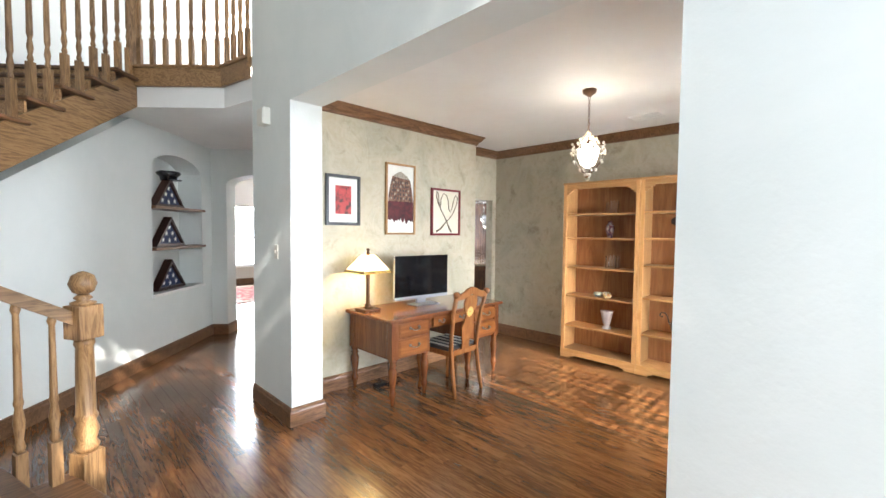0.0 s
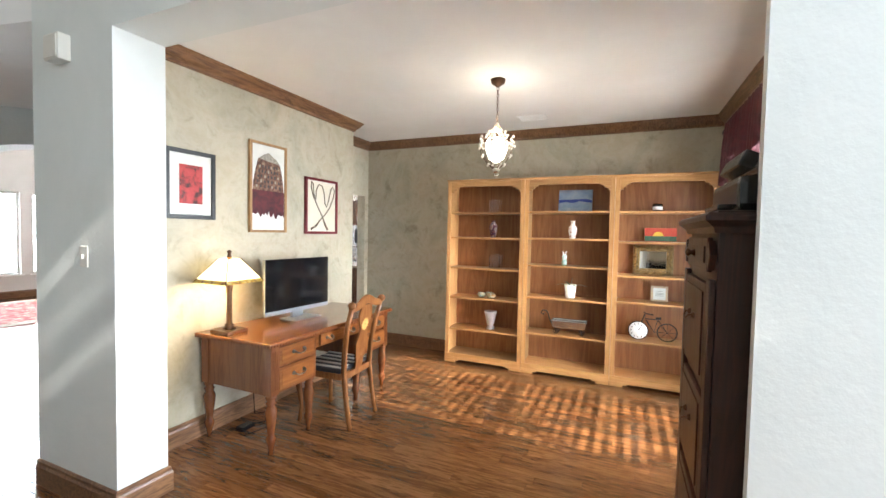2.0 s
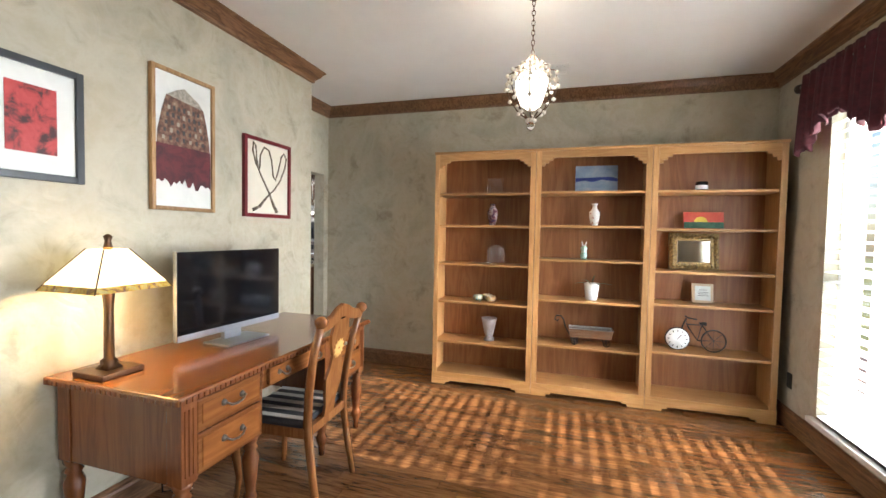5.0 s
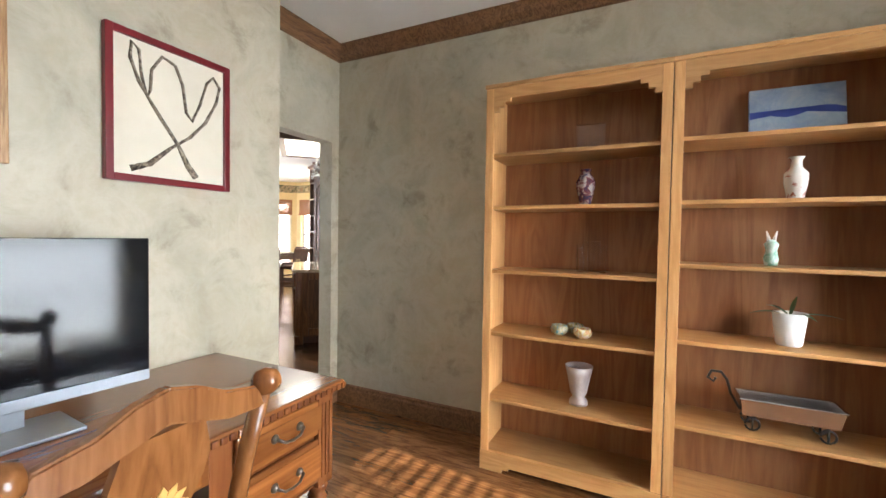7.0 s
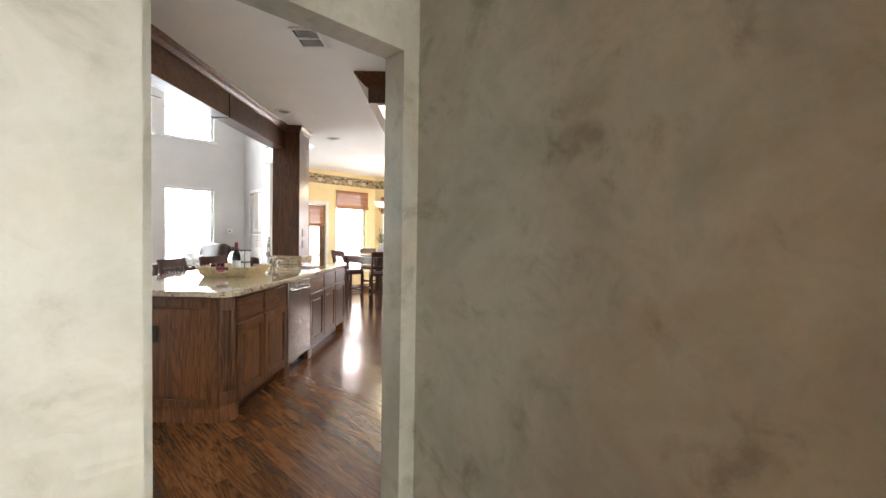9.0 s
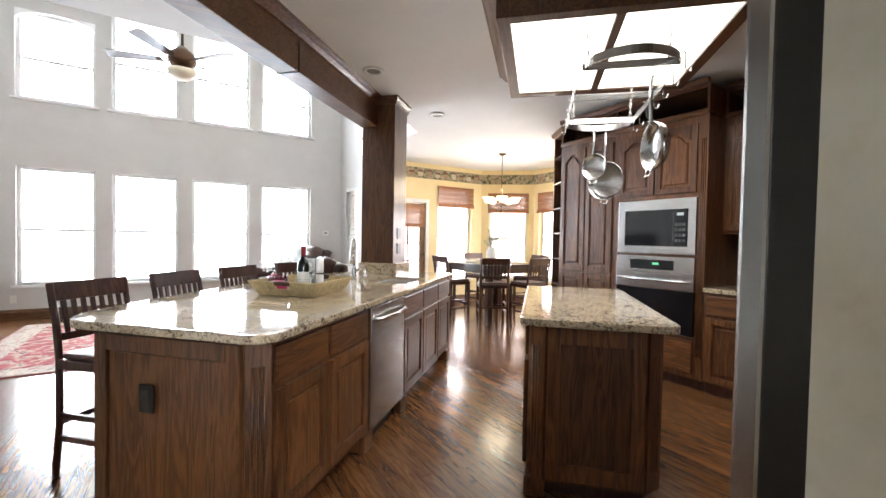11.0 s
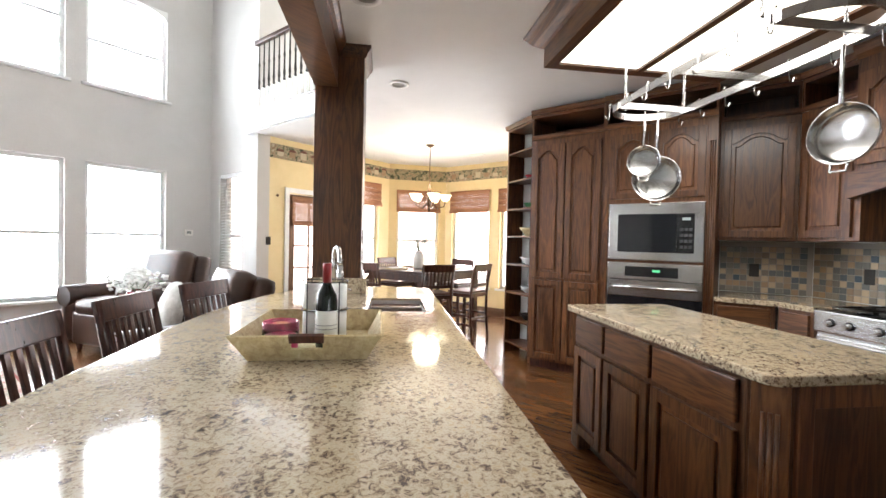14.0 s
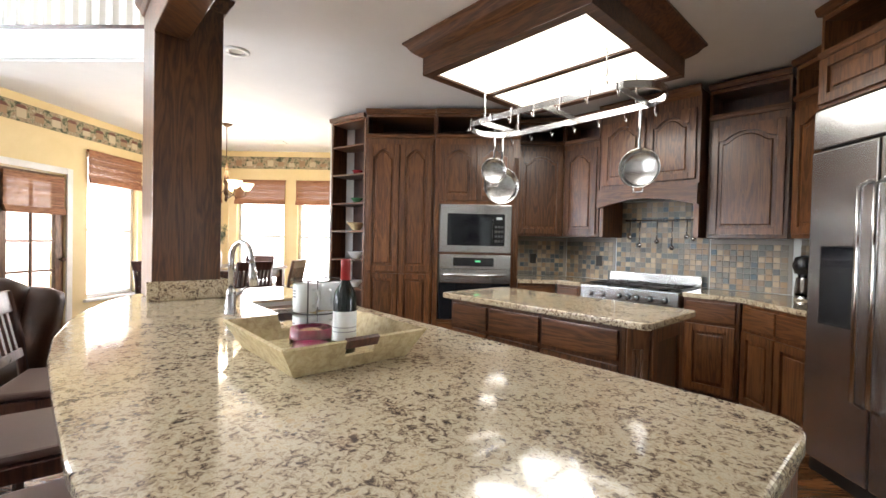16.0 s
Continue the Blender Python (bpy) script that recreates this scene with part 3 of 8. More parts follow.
# ---- study things ----
def bookcase(y, label, shelves):
    """Local: x to the wall, y along the wall; front at x 0."""
    b = thing("bookcase", label, "bookcase", pose(4.79, y, 0), "bookcases along the wall")
    w, d, h = 0.928, 0.33, 2.185
    hw = w / 2
    for s in (-1, 1):
        part("side_panel", box(bm_new(), 0.02, d, s * hw, s * (hw - 0.02), 0.05, h - 0.02, 0.002), SHELFZ, b)
        part("stile", box(bm_new(), 0, 0.021, s * hw, s * (hw - 0.045), 0.05, h - 0.02, 0.003), SHELFZ, b)
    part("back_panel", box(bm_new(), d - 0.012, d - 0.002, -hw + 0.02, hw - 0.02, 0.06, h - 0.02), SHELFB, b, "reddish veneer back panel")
    part("top_board", box(bm_new(), -0.012, d, -hw - 0.004, hw + 0.004, h - 0.022, h, 0.004), SHELF, b)
    for z in (*shelves, 0.11):
        part("shelf", box(bm_new(), 0.018, d - 0.013, -hw + 0.021, hw - 0.021, z - 0.02, z, 0.003), SHELF, b)
    bm = bm_new()
    st = [(0.045, 0.13), (0.075, 0.13), (0.075, 0.105), (0.105, 0.105), (0.105, 0.08), (0.14, 0.08), (0.14, 0.06), (0.17, 0.06)]
    L = [(-hw + x, h - 0.022 - z) for x, z in st]
    poly = [(-hw + 0.045, h - 0.022)] + L + [(-x, z) for x, z in L[::-1]] + [(hw - 0.045, h - 0.022)]
    upright(bm, poly, Matrix.Rotation(radians(90), 4, "Z"), -0.021, 0)
    part("header", bm, SHELF, b, "stepped corner header")
    bm = bm_new()
    F = [(-hw, 0), (-hw + 0.13, 0), (-hw + 0.13, 0.02), (-hw + 0.17, 0.02), (-hw + 0.17, 0.035)]
    poly = [(-hw, 0.109)] + F + [(-x, z) for x, z in F[::-1]] + [(hw, 0.109)]
    upright(bm, poly, Matrix.Rotation(radians(90), 4, "Z"), -0.021, 0.006)
    part("base_rail", bm, SHELF, b, "bracket-footed base rail")
    part("foot", box(bm_new(), 0.1, d, -hw, -hw + 0.02, 0, 0.05), SHELF, b)
    part("foot", box(bm_new(), 0.1, d, hw - 0.02, hw, 0, 0.05), SHELF, b)
    return b


CASE_A, CASE_B, CASE_C = (1.805, 1.51, 1.148, 0.79, 0.41), (1.815, 1.52, 1.22, 0.86, 0.455), (1.815, 1.505, 1.155, 0.883, 0.484)
for y, zs in ((2.25, CASE_A), (1.318, CASE_B), (0.386, CASE_C)):
    bookcase(y, "honey pine open bookcase with six sparsely filled shelves", zs)


def vase(name, label, prof, mat, m, n=20, cat="vase"):
    return solid(name, lathe(bm_new(), prof, n), mat, label, cat, m)


def colour_blotch(name, stops, scale, rough=0.25):
    return mottled(name, stops, rough, scale, 0, 50)


SX = 4.96
Z1, Z2, Z3, Z4, Z5 = (z + 0.001 for z in CASE_A)
IMARI = colour_blotch("imari_glaze", [(0.38, (0.03, 0.03, 0.07)), (0.5, (0.18, 0.05, 0.05)), (0.56, (0.4, 0.33, 0.3)), (0.66, (0.05, 0.04, 0.09))], 28)
PORC = colour_blotch("painted_porcelain", [(0.4, (0.70, 0.64, 0.58)), (0.58, (0.72, 0.68, 0.62)), (0.63, (0.45, 0.12, 0.08)), (0.72, (0.2, 0.22, 0.12))], 26)
pl = thing("glass_plaque", "clear etched glass plaque on the pine shelf", "plaque", pose(SX, 2.17, Z1))
part("plate", box(bm_new(), -0.012, 0.012, -0.075, 0.075, 0.0, 0.15, 0.006), CLEAR, pl)
vase("vase", "dark imari-patterned porcelain vase on the shelf", [(0.028, 0), (0.03, 0.01), (0.05, 0.1), (0.052, 0.13), (0.035, 0.165), (0.022, 0.18), (0.03, 0.2)], IMARI, pose(SX, 2.19, Z2))
aw = thing("glass_award", "clear glass award with two square pillars", "award", pose(SX, 2.15, Z3))
for s in (-1, 1):
    part("pillar", box(bm_new(), -0.02, 0.02, s * 0.06 - 0.016, s * 0.06 + 0.016, 0, 0.15, 0.004), CLEAR, aw)
part("panel", box(bm_new(), -0.008, 0.008, -0.044, 0.044, 0.005, 0.17, 0.004), CLEAR, aw)
for k, (dy, dx, c) in enumerate(((0.07, -0.02, (0.15, 0.38, 0.5)), (-0.005, 0.05, (0.03, 0.07, 0.05)), (-0.06, -0.05, (0.5, 0.16, 0.08)))):
    mt = colour_blotch("painted_pot", [(0.4, c), (0.5, (0.62, 0.5, 0.2)), (0.58, (0.65, 0.62, 0.55)), (0.7, c)], 40)
    vase("small_bowl", "small hand-painted ceramic bowl on the shelf", [(0.025, 0), (0.045, 0.015), (0.05, 0.035), (0.042, 0.055), (0.038, 0.055), (0.04, 0.03), (0.01, 0.012)], mt, pose(SX + dx, 2.24 + dy, Z4), cat="bowl")
goblet = vase("goblet", "grey-pink stoneware goblet vase on the shelf", [(0.05, 0), (0.05, 0.02), (0.032, 0.04), (0.045, 0.07), (0.062, 0.16), (0.075, 0.215), (0.068, 0.215), (0.05, 0.15), (0.01, 0.08)], mottled("stoneware", [(0.35, (0.36, 0.30, 0.28)), (0.6, (0.50, 0.45, 0.42))], 0.4, 8), pose(SX, 2.2, Z5), 24)

Z1, Z2, Z3, Z4, Z5 = (z + 0.001 for z in CASE_B)
paint = thing("canvas_painting", "small blue seascape canvas propped on the shelf", "painting", pose(5.03, 1.27, Z1 + 0.002, 0, 10))
part("canvas", box(bm_new(), -0.012, 0.012, -0.18, 0.18, 0, 0.25, 0.003), mottled("seascape", [(0.3, (0.16, 0.25, 0.40)), (0.55, (0.30, 0.38, 0.48)), (0.75, (0.45, 0.48, 0.5))], 0.7, 7), paint)
bm = bm_new()
upright(bm, [(-0.178, 0.10)] + [(-0.178 + 0.0356 * i, 0.125 + 0.02 * math.sin(i * 0.8) - 0.001 * i) for i in range(11)] + [(0.178, 0.10), (0.0, 0.125)], Matrix.Rotation(radians(90), 4, "Z"), 0.0125, 0.0145)
part("painted_wave", bm, plain("deep_blue", (0.04, 0.07, 0.32), 0.6), paint)
vase("vase", "white porcelain vase with red flowers on the shelf", [(0.03, 0), (0.032, 0.01), (0.045, 0.08), (0.045, 0.12), (0.022, 0.15), (0.02, 0.18), (0.03, 0.195)], PORC, pose(SX, 1.28, Z2))
fig = thing("figurine", "small green and white glass figurine on the shelf", "figurine", pose(SX, 1.36, Z3))
part("body", lathe(bm_new(), [(0.025, 0), (0.03, 0.03), (0.022, 0.07), (0.03, 0.1), (0.012, 0.12)], 12), colour_blotch("jade", [(0.4, (0.2, 0.42, 0.3)), (0.6, (0.6, 0.66, 0.6))], 25), fig)
for s in (-1, 1):
    part("ear", tube(bm_new(), [(0, s * 0.008, 0.11), (0, s * 0.02, 0.16)], [0.01, 0.003], 6), PORC, fig)


def leaf(bm, base, direction, length, width, droop, n=8):
    """A strap leaf that arches over."""
    d = Vector(direction).normalized()
    side = Vector((-d.y, d.x, 0)).normalized()
    prev = None
    for i in range(n + 1):
        t = i / n
        c = Vector(base) + Vector((d.x, d.y, 0)) * (length * t) + Vector((0, 0, d.z * length * t - droop * t * t * length))
        w = width * math.sin(math.pi * min(0.97, 0.12 + 0.88 * t)) + 0.001
        row = [bm.verts.new(c - side * w + Vector((0, 0, 0.25 * w))), bm.verts.new(c), bm.verts.new(c + side * w + Vector((0, 0, 0.25 * w)))]
        if prev:
            for k in (0, 1):
                f = bm.faces.new((prev[k], prev[k + 1], row[k + 1], row[k]))
                f.smooth = True
        prev = row


LEAFM = mottled("leaf_green", [(0.3, (0.03, 0.07, 0.02)), (0.7, (0.08, 0.15, 0.045))], 0.4, 20, 0.1, 100)
pot = thing("potted_orchid", "orchid plant in a white textured pot on the shelf", "plant", pose(SX - 0.01, 1.285, Z4))
part("pot", lathe(bm_new(), [(0.045, 0), (0.05, 0.01), (0.066, 0.15), (0.06, 0.15), (0.055, 0.13), (0.01, 0.125)], 24), PAINTW, pot, "white dimpled ceramic pot")
for dy, dx, L, dz, dr in ((1, -0.2, 0.17, 0.45, 0.35), (-1, -0.1, 0.2, 0.35, 0.3), (-0.5, -0.7, 0.14, 0.5, 0.5), (0.6, 0.3, 0.13, 0.7, 0.4), (-0.35, 0.1, 0.12, 1.6, 0.2)):
    bm = bm_new()
    leaf(bm, (0, 0, 0.13), (dx, dy, dz), L, 0.016, dr)
    part("leaf", bm, LEAFM, pot)
wag = thing("wagon_planter", "small galvanised tray on a scrolled iron wagon stand", "planter", pose(SX - 0.02, 1.30, Z5))
bm = bm_new()
P0 = [(-0.075, -0.2), (0.075, -0.2), (0.075, 0.17), (-0.075, 0.17)]
lo = [bm.verts.new((x * 0.85, y * 0.93, 0.075)) for x, y in P0]
hi = [bm.verts.new((x, y, 0.15)) for x, y in P0]
hi2 = [bm.verts.new((x * 1.07, y * 1.03, 0.152)) for x, y in P0]
bm.faces.new(lo)
for i in range(4):
    bm.faces.new((lo[i], lo[(i + 1) % 4], hi[(i + 1) % 4], hi[i]))
    bm.faces.new((hi[i], hi[(i + 1) % 4], hi2[(i + 1) % 4], hi2[i]))
tr = part("tray", bm, STEEL, wag, "galvanised metal tray")
md = tr.modifiers.new("thick", "SOLIDIFY")
md.thickness = 0.004
for y in (-0.15, 0.12):
    for x in (-0.05, 0.05):
        part("wheel", tube(bm_new(), [(x, y + 0.028 * math.cos(a), 0.035 + 0.028 * math.sin(a)) for a in [k * 0.5 for k in range(13)]], 0.005, 6), IRON, wag)
        part("leg", tube(bm_new(), [(x, y, 0.005), (x, y, 0.075)], 0.005, 6), IRON, wag)
part("handle", tube(bm_new(), [(0, 0.16, 0.08), (0, 0.2, 0.15), (0, 0.215, 0.21), (0, 0.24, 0.245), (0, 0.28, 0.245), (0, 0.295, 0.21), (0, 0.27, 0.195), (0, 0.262, 0.215)], 0.007, 6), IRON, wag)

Z1, Z2, Z3, Z4, Z5 = (z + 0.001 for z in CASE_C)
jar = thing("candle_jar", "dark glass candle jar with a white label", "candle", pose(SX, 0.45, Z1))
part("jar", lathe(bm_new(), [(0.045, 0), (0.045, 0.075), (0.038, 0.08), (0.03, 0.07)], 20), BLACK, jar)
part("label", lathe(bm_new(), [(0.0458, 0.015), (0.0458, 0.05)], 20, None, False), PAINTW, jar)
sunset = thing("canvas_painting", "small red sunset canvas propped on the shelf", "painting", pose(5.02, 0.41, Z2 + 0.002, 0, 8))
part("canvas", box(bm_new(), -0.01, 0.01, -0.15, 0.15, 0, 0.14, 0.003), mottled("sunset_red", [(0.3, (0.5, 0.04, 0.03)), (0.7, (0.62, 0.12, 0.05))], 0.6, 9), sunset)
part("painted_hill", box(bm_new(), -0.012, -0.0101, -0.148, 0.148, 0.002, 0.055), mottled("hill_green", [(0.3, (0.03, 0.09, 0.06)), (0.7, (0.08, 0.2, 0.12))], 0.6, 15), sunset)
bm = bm_new()
upright(bm, [(0.02 + 0.05 * math.cos(a), 0.056 + 0.045 * math.sin(a)) for a in [math.pi * i / 10 for i in range(11)]], Matrix.Rotation(radians(90), 4, "Z"), 0.0102, 0.0125)
part("painted_sun", bm, plain("sun_yellow", (0.72, 0.52, 0.06), 0.6), sunset)
mir = thing("mirror_frame", "ornate gilt frame holding a small mirror", "mirror", pose(5.03, 0.47, Z3 + 0.002, 0, 7))
GILT = mottled("aged_gilt", [(0.35, (0.06, 0.04, 0.02)), (0.5, (0.25, 0.16, 0.06)), (0.7, (0.42, 0.3, 0.12))], 0.35, 60, 0.9, 90, 0.7)
bm = bm_new()
for a, b, c, d in ((-0.19, -0.125, 0, 0.31), (0.125, 0.19, 0, 0.31), (-0.125, 0.125, 0, 0.065), (-0.125, 0.125, 0.245, 0.31)):
    box(bm, -0.025, 0.012, a, b, c, d, 0.008)
rnd = random.Random(5)
for i in range(46):
    t = i / 46 * 4
    k = int(t)
    q = t - k
    y, z = ((-0.165 + 0.33 * q, 0.03), (0.165, 0.03 + 0.25 * q), (0.165 - 0.33 * q, 0.28), (-0.165, 0.28 - 0.25 * q))[k]
    bmesh.ops.create_icosphere(bm, subdivisions=1, radius=0.016 + 0.006 * rnd.random(), matrix=pose(-0.024, y, z))
part("frame", bm, GILT, mir)
part("glass", box(bm_new(), -0.006, 0.004, -0.126, 0.126, 0.064, 0.246), plain("mirror_silver", (0.85, 0.85, 0.85), 0.02, 1.0, 0.01), mir)
fr = thing("photo_frame", "small pale wooden frame with a printed card", "frame", pose(4.99, 0.40, Z4 + 0.002, 0, 8))
part("frame", box(bm_new(), -0.01, 0.01, -0.08, 0.08, 0, 0.16, 0.004), plain("pale_wood", (0.5, 0.4, 0.27), 0.5), fr)
part("card", box(bm_new(), -0.012, -0.0101, -0.058, 0.058, 0.02, 0.14), plain("card_blue", (0.62, 0.68, 0.66), 0.6), fr)
bm = bm_new()
for z, w in ((0.105, 0.03), (0.085, 0.04), (0.072, 0.036), (0.058, 0.04)):
    box(bm, -0.0135, -0.0121, -w, w, z, z + 0.005)
part("writing", bm, plain("grey_ink", (0.2, 0.24, 0.24), 0.6), fr)
bk = thing("bicycle_clock", "black iron bicycle ornament with a clock face wheel", "clock", pose(SX - 0.02, 0.47, Z5))
part("clock_face", lathe(bm_new(), [(0.0, 0.001), (0.088, 0.001), (0.088, 0.012), (0.0, 0.012)], 28, pose(0.0, 0.12, 0.094, 0, -90), False), PAINTW, bk, "white clock face")
for i in range(12):
    a = i * math.pi / 6
    part("hour_mark", box(bm_new(), -0.014, -0.0125, -0.003, 0.003, 0.06, 0.075, 0, pose(0, 0.12, 0.094, math.degrees(a))), BLACK, bk)
part("clock_hand", tube(bm_new(), [(-0.014, 0.12, 0.094), (-0.014, 0.09, 0.13)], 0.003, 6), BLACK, bk)
for y, r in ((0.12, 0.092), (-0.15, 0.09)):
    part("tyre", tube(bm_new(), [(0, y + r * math.cos(a), 0.094 + r * math.sin(a)) for a in [k * math.pi / 12 for k in range(25)]], 0.006, 6), IRON, bk)
for i in range(8):
    a = i * math.pi / 4
    part("spoke", tube(bm_new(), [(0, -0.15, 0.094), (0, -0.15 + 0.088 * math.cos(a), 0.094 + 0.088 * math.sin(a))], 0.0018, 5), IRON, bk)
part("bike_frame", tube(bm_new(), [(0, 0.12, 0.094), (0, 0.06, 0.27), (0, 0.055, 0.22), (0, -0.06, 0.22), (0, -0.03, 0.09), (0, 0.05, 0.21)], 0.006, 6), IRON, bk)
part("bike_frame", tube(bm_new(), [(0, -0.03, 0.09), (0, -0.15, 0.094), (0, -0.06, 0.22)], 0.005, 6), IRON, bk)
part("handlebar", tube(bm_new(), [(0, 0.07, 0.29), (0, 0.05, 0.275), (0, -0.02, 0.265)], 0.006, 6), IRON, bk)
part("saddle", tube(bm_new(), [(0, -0.04, 0.235), (0, -0.09, 0.232)], [0.008, 0.016], 8), IRON, bk)


# desk
LEG = [(0.017, 0.0), (0.019, 0.05), (0.021, 0.055), (0.03, 0.085), (0.033, 0.11), (0.022, 0.13), (0.026, 0.16), (0.037, 0.25), (0.04, 0.30), (0.026, 0.335), (0.036, 0.35), (0.025, 0.365), (0.037, 0.385), (0.037, 0.405)]


def handle(bm, x, y, z, w=0.05):
    """A drooping bail pull on the -y face."""
    tube(bm, [(x - w, y, z), (x - w, y - 0.018, z), (x - w * 0.6, y - 0.024, z - 0.014), (x, y - 0.026, z - 0.018), (x + w * 0.6, y - 0.024, z - 0.014), (x + w, y - 0.018, z), (x + w, y, z)], 0.0045, 6)
    for s in (-1, 1):
        lathe(bm, [(0.014, 0), (0.012, 0.005), (0.007, 0.012)], 10, pose(x + s * w, y, z, 90))


desk = thing("writing_desk", "cherry writing desk with carved edge and turned legs", "desk", pose(2.995, 3.25, 0) @ Matrix.Diagonal((1.04, 1.072, 1.033, 1)))
DW, DD = 0.76, 0.345
bm = bm_new()
box(bm, -DW, DW, -DD, DD, 0.733, 0.765, 0.008)
part("desktop", bm, DESK, desk)
bm = bm_new()
for i in range(58):
    box(bm, -DW + 0.006 + i * 0.0262, -DW + 0.026 + i * 0.0262, -DD - 0.006, -DD + 0.004, 0.736, 0.756, 0.004)
for i in range(26):
    for s in (-1, 1):
        box(bm, s * DW - 0.004, s * DW + 0.006, -DD + 0.006 + i * 0.0262, -DD + 0.026 + i * 0.0262, 0.736, 0.756, 0.004)
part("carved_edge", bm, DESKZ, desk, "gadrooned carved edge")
for s in (-1, 1):
    x0, x1 = sorted((s * 0.72, s * 0.27))
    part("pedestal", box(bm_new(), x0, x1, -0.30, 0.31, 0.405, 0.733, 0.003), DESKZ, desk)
    for z0, z1 in ((0.595, 0.715), (0.425, 0.58)):
        dr = part("drawer", box(bm_new(), x0 + 0.07, x1 - 0.03, -0.318, -0.301, z0, z1, 0.006), DESK, desk)
        b2 = bm_new()
        box(b2, x0 + 0.09, x1 - 0.05, -0.3215, -0.3185, z0 + 0.02, z1 - 0.02, 0.001)
        part("drawer_panel", b2, DESK, dr)
        b2 = bm_new()
        handle(b2, (x0 + x1) / 2 + 0.02, -0.322, (z0 + z1) / 2 + 0.008)
        part("handle", b2, PEWTER, dr, "pewter bail handle")
    for y in (-0.285, 0.285):
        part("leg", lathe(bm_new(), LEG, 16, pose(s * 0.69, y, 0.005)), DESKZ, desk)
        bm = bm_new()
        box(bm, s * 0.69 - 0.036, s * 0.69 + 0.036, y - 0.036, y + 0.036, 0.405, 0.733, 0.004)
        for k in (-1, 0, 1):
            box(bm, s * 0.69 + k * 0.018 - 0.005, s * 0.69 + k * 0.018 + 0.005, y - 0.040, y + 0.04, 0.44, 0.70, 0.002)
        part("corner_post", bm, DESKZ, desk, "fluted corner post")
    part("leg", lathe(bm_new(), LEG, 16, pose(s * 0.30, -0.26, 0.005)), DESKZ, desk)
bm = bm_new()
box(bm, -0.27, 0.27, -0.30, 0.31, 0.62, 0.733, 0.003)
part("apron", bm, DESK, desk)
dr = part("drawer", box(bm_new(), -0.24, 0.24, -0.317, -0.301, 0.635, 0.715, 0.005), DESK, desk)
for x in (-0.14, 0.14):
    bm = bm_new()
    handle(bm, x, -0.318, 0.68, 0.03)
    part("handle", bm, PEWTER, dr)

# chair, its back to the room
CH = wood("chair_cherry", (0.13, 0.045, 0.013), (0.24, 0.088, 0.026), (0.33, 0.14, 0.045), 0.22, "z", 0.8, coat=0.3, even=0.4)
chair = thing("desk_chair", "cherry splat-back chair with a striped seat cushion", "chair", pose(2.99, 2.95, 0, 0, 0, 3))
for s in (-1, 1):
    part("back_leg", tube(bm_new(), [(s * 0.2, -0.27, 0.0), (s * 0.195, -0.235, 0.2), (s * 0.19, -0.205, 0.42), (s * 0.2, -0.215, 0.6), (s * 0.215, -0.25, 0.8), (s * 0.225, -0.295, 0.97)], [0.018, 0.021, 0.024, 0.023, 0.021, 0.02], 10), CH, chair)
    part("finial", lathe(bm_new(), [(0.005, -0.03), (0.028, -0.02), (0.032, 0.0), (0.028, 0.02), (0.005, 0.03)], 14, pose(s * 0.23, -0.30, 0.985, 0, 90)), CH, chair)
    part("front_leg", tube(bm_new(), [(s * 0.21, 0.2, 0.0), (s * 0.2, 0.19, 0.12), (s * 0.215, 0.205, 0.3), (s * 0.22, 0.2, 0.42)], [0.018, 0.016, 0.026, 0.028], 10), CH, chair)
    part("side_rail", box(bm_new(), s * 0.185, s * 0.215, -0.2, 0.2, 0.385, 0.435, 0.005), CH, chair)
bm = bm_new()
pts = [(-0.235, 0.93), (-0.20, 0.985), (-0.12, 1.0), (-0.06, 1.03), (0, 1.045), (0.06, 1.03), (0.12, 1.0), (0.20, 0.985), (0.235, 0.93), (0.13, 0.935), (0.0, 0.975), (-0.13, 0.935)]
upright(bm, pts, Matrix.Translation((0, -0.292, 0)), -0.014, 0.014)
bmesh.ops.bevel(bm, geom=list(bm.edges), offset=0.005, segments=2, affect="EDGES", clamp_overlap=True)
part("top_rail", bm, CH, chair, "scrolled top rail")
bm = bm_new()
half = [(0.055, 0.43), (0.05, 0.5), (0.075, 0.58), (0.09, 0.66), (0.06, 0.72), (0.05, 0.78), (0.085, 0.85), (0.095, 0.9), (0.075, 0.975)]
upright(bm, [(-x, z) for x, z in half] + half[::-1], Matrix.Translation((0, -0.21, 0)) @ Matrix.Shear("XZ", 4, (0, 0)) @ pose(0, 0, 0, 8.5) @ pose(0, 0.062, -0.01), -0.008, 0.008)
part("splat", bm, CH, chair, "vase-shaped splat")
bm = bm_new()
for i in range(12):
    a = i * math.pi / 6
    prism(bm, [(0.008, -0.004), (0.04, -0.009), (0.055, 0), (0.04, 0.009), (0.008, 0.004)], 0, 0.002, Matrix.Translation((0, -0.2755, 0.80)) @ pose(0, 0, 0, 98.5) @ pose(0, 0, 0, 0, 0, math.degrees(a)))
part("inlay", bm, plain("maple_inlay", (0.62, 0.36, 0.10), 0.4), chair, "sunburst inlay")
part("seat_rail", box(bm_new(), -0.2, 0.2, -0.22, -0.19, 0.385, 0.435, 0.005), CH, chair)
part("seat_rail", box(bm_new(), -0.21, 0.21, 0.19, 0.22, 0.385, 0.435, 0.005), CH, chair)
cush = part("seat", box(bm_new(), -0.21, 0.21, -0.185, 0.2, 0.43, 0.47, 0.018), plain("seat_black", (0.03, 0.03, 0.035), 0.8), chair, "black and cream striped cushion")
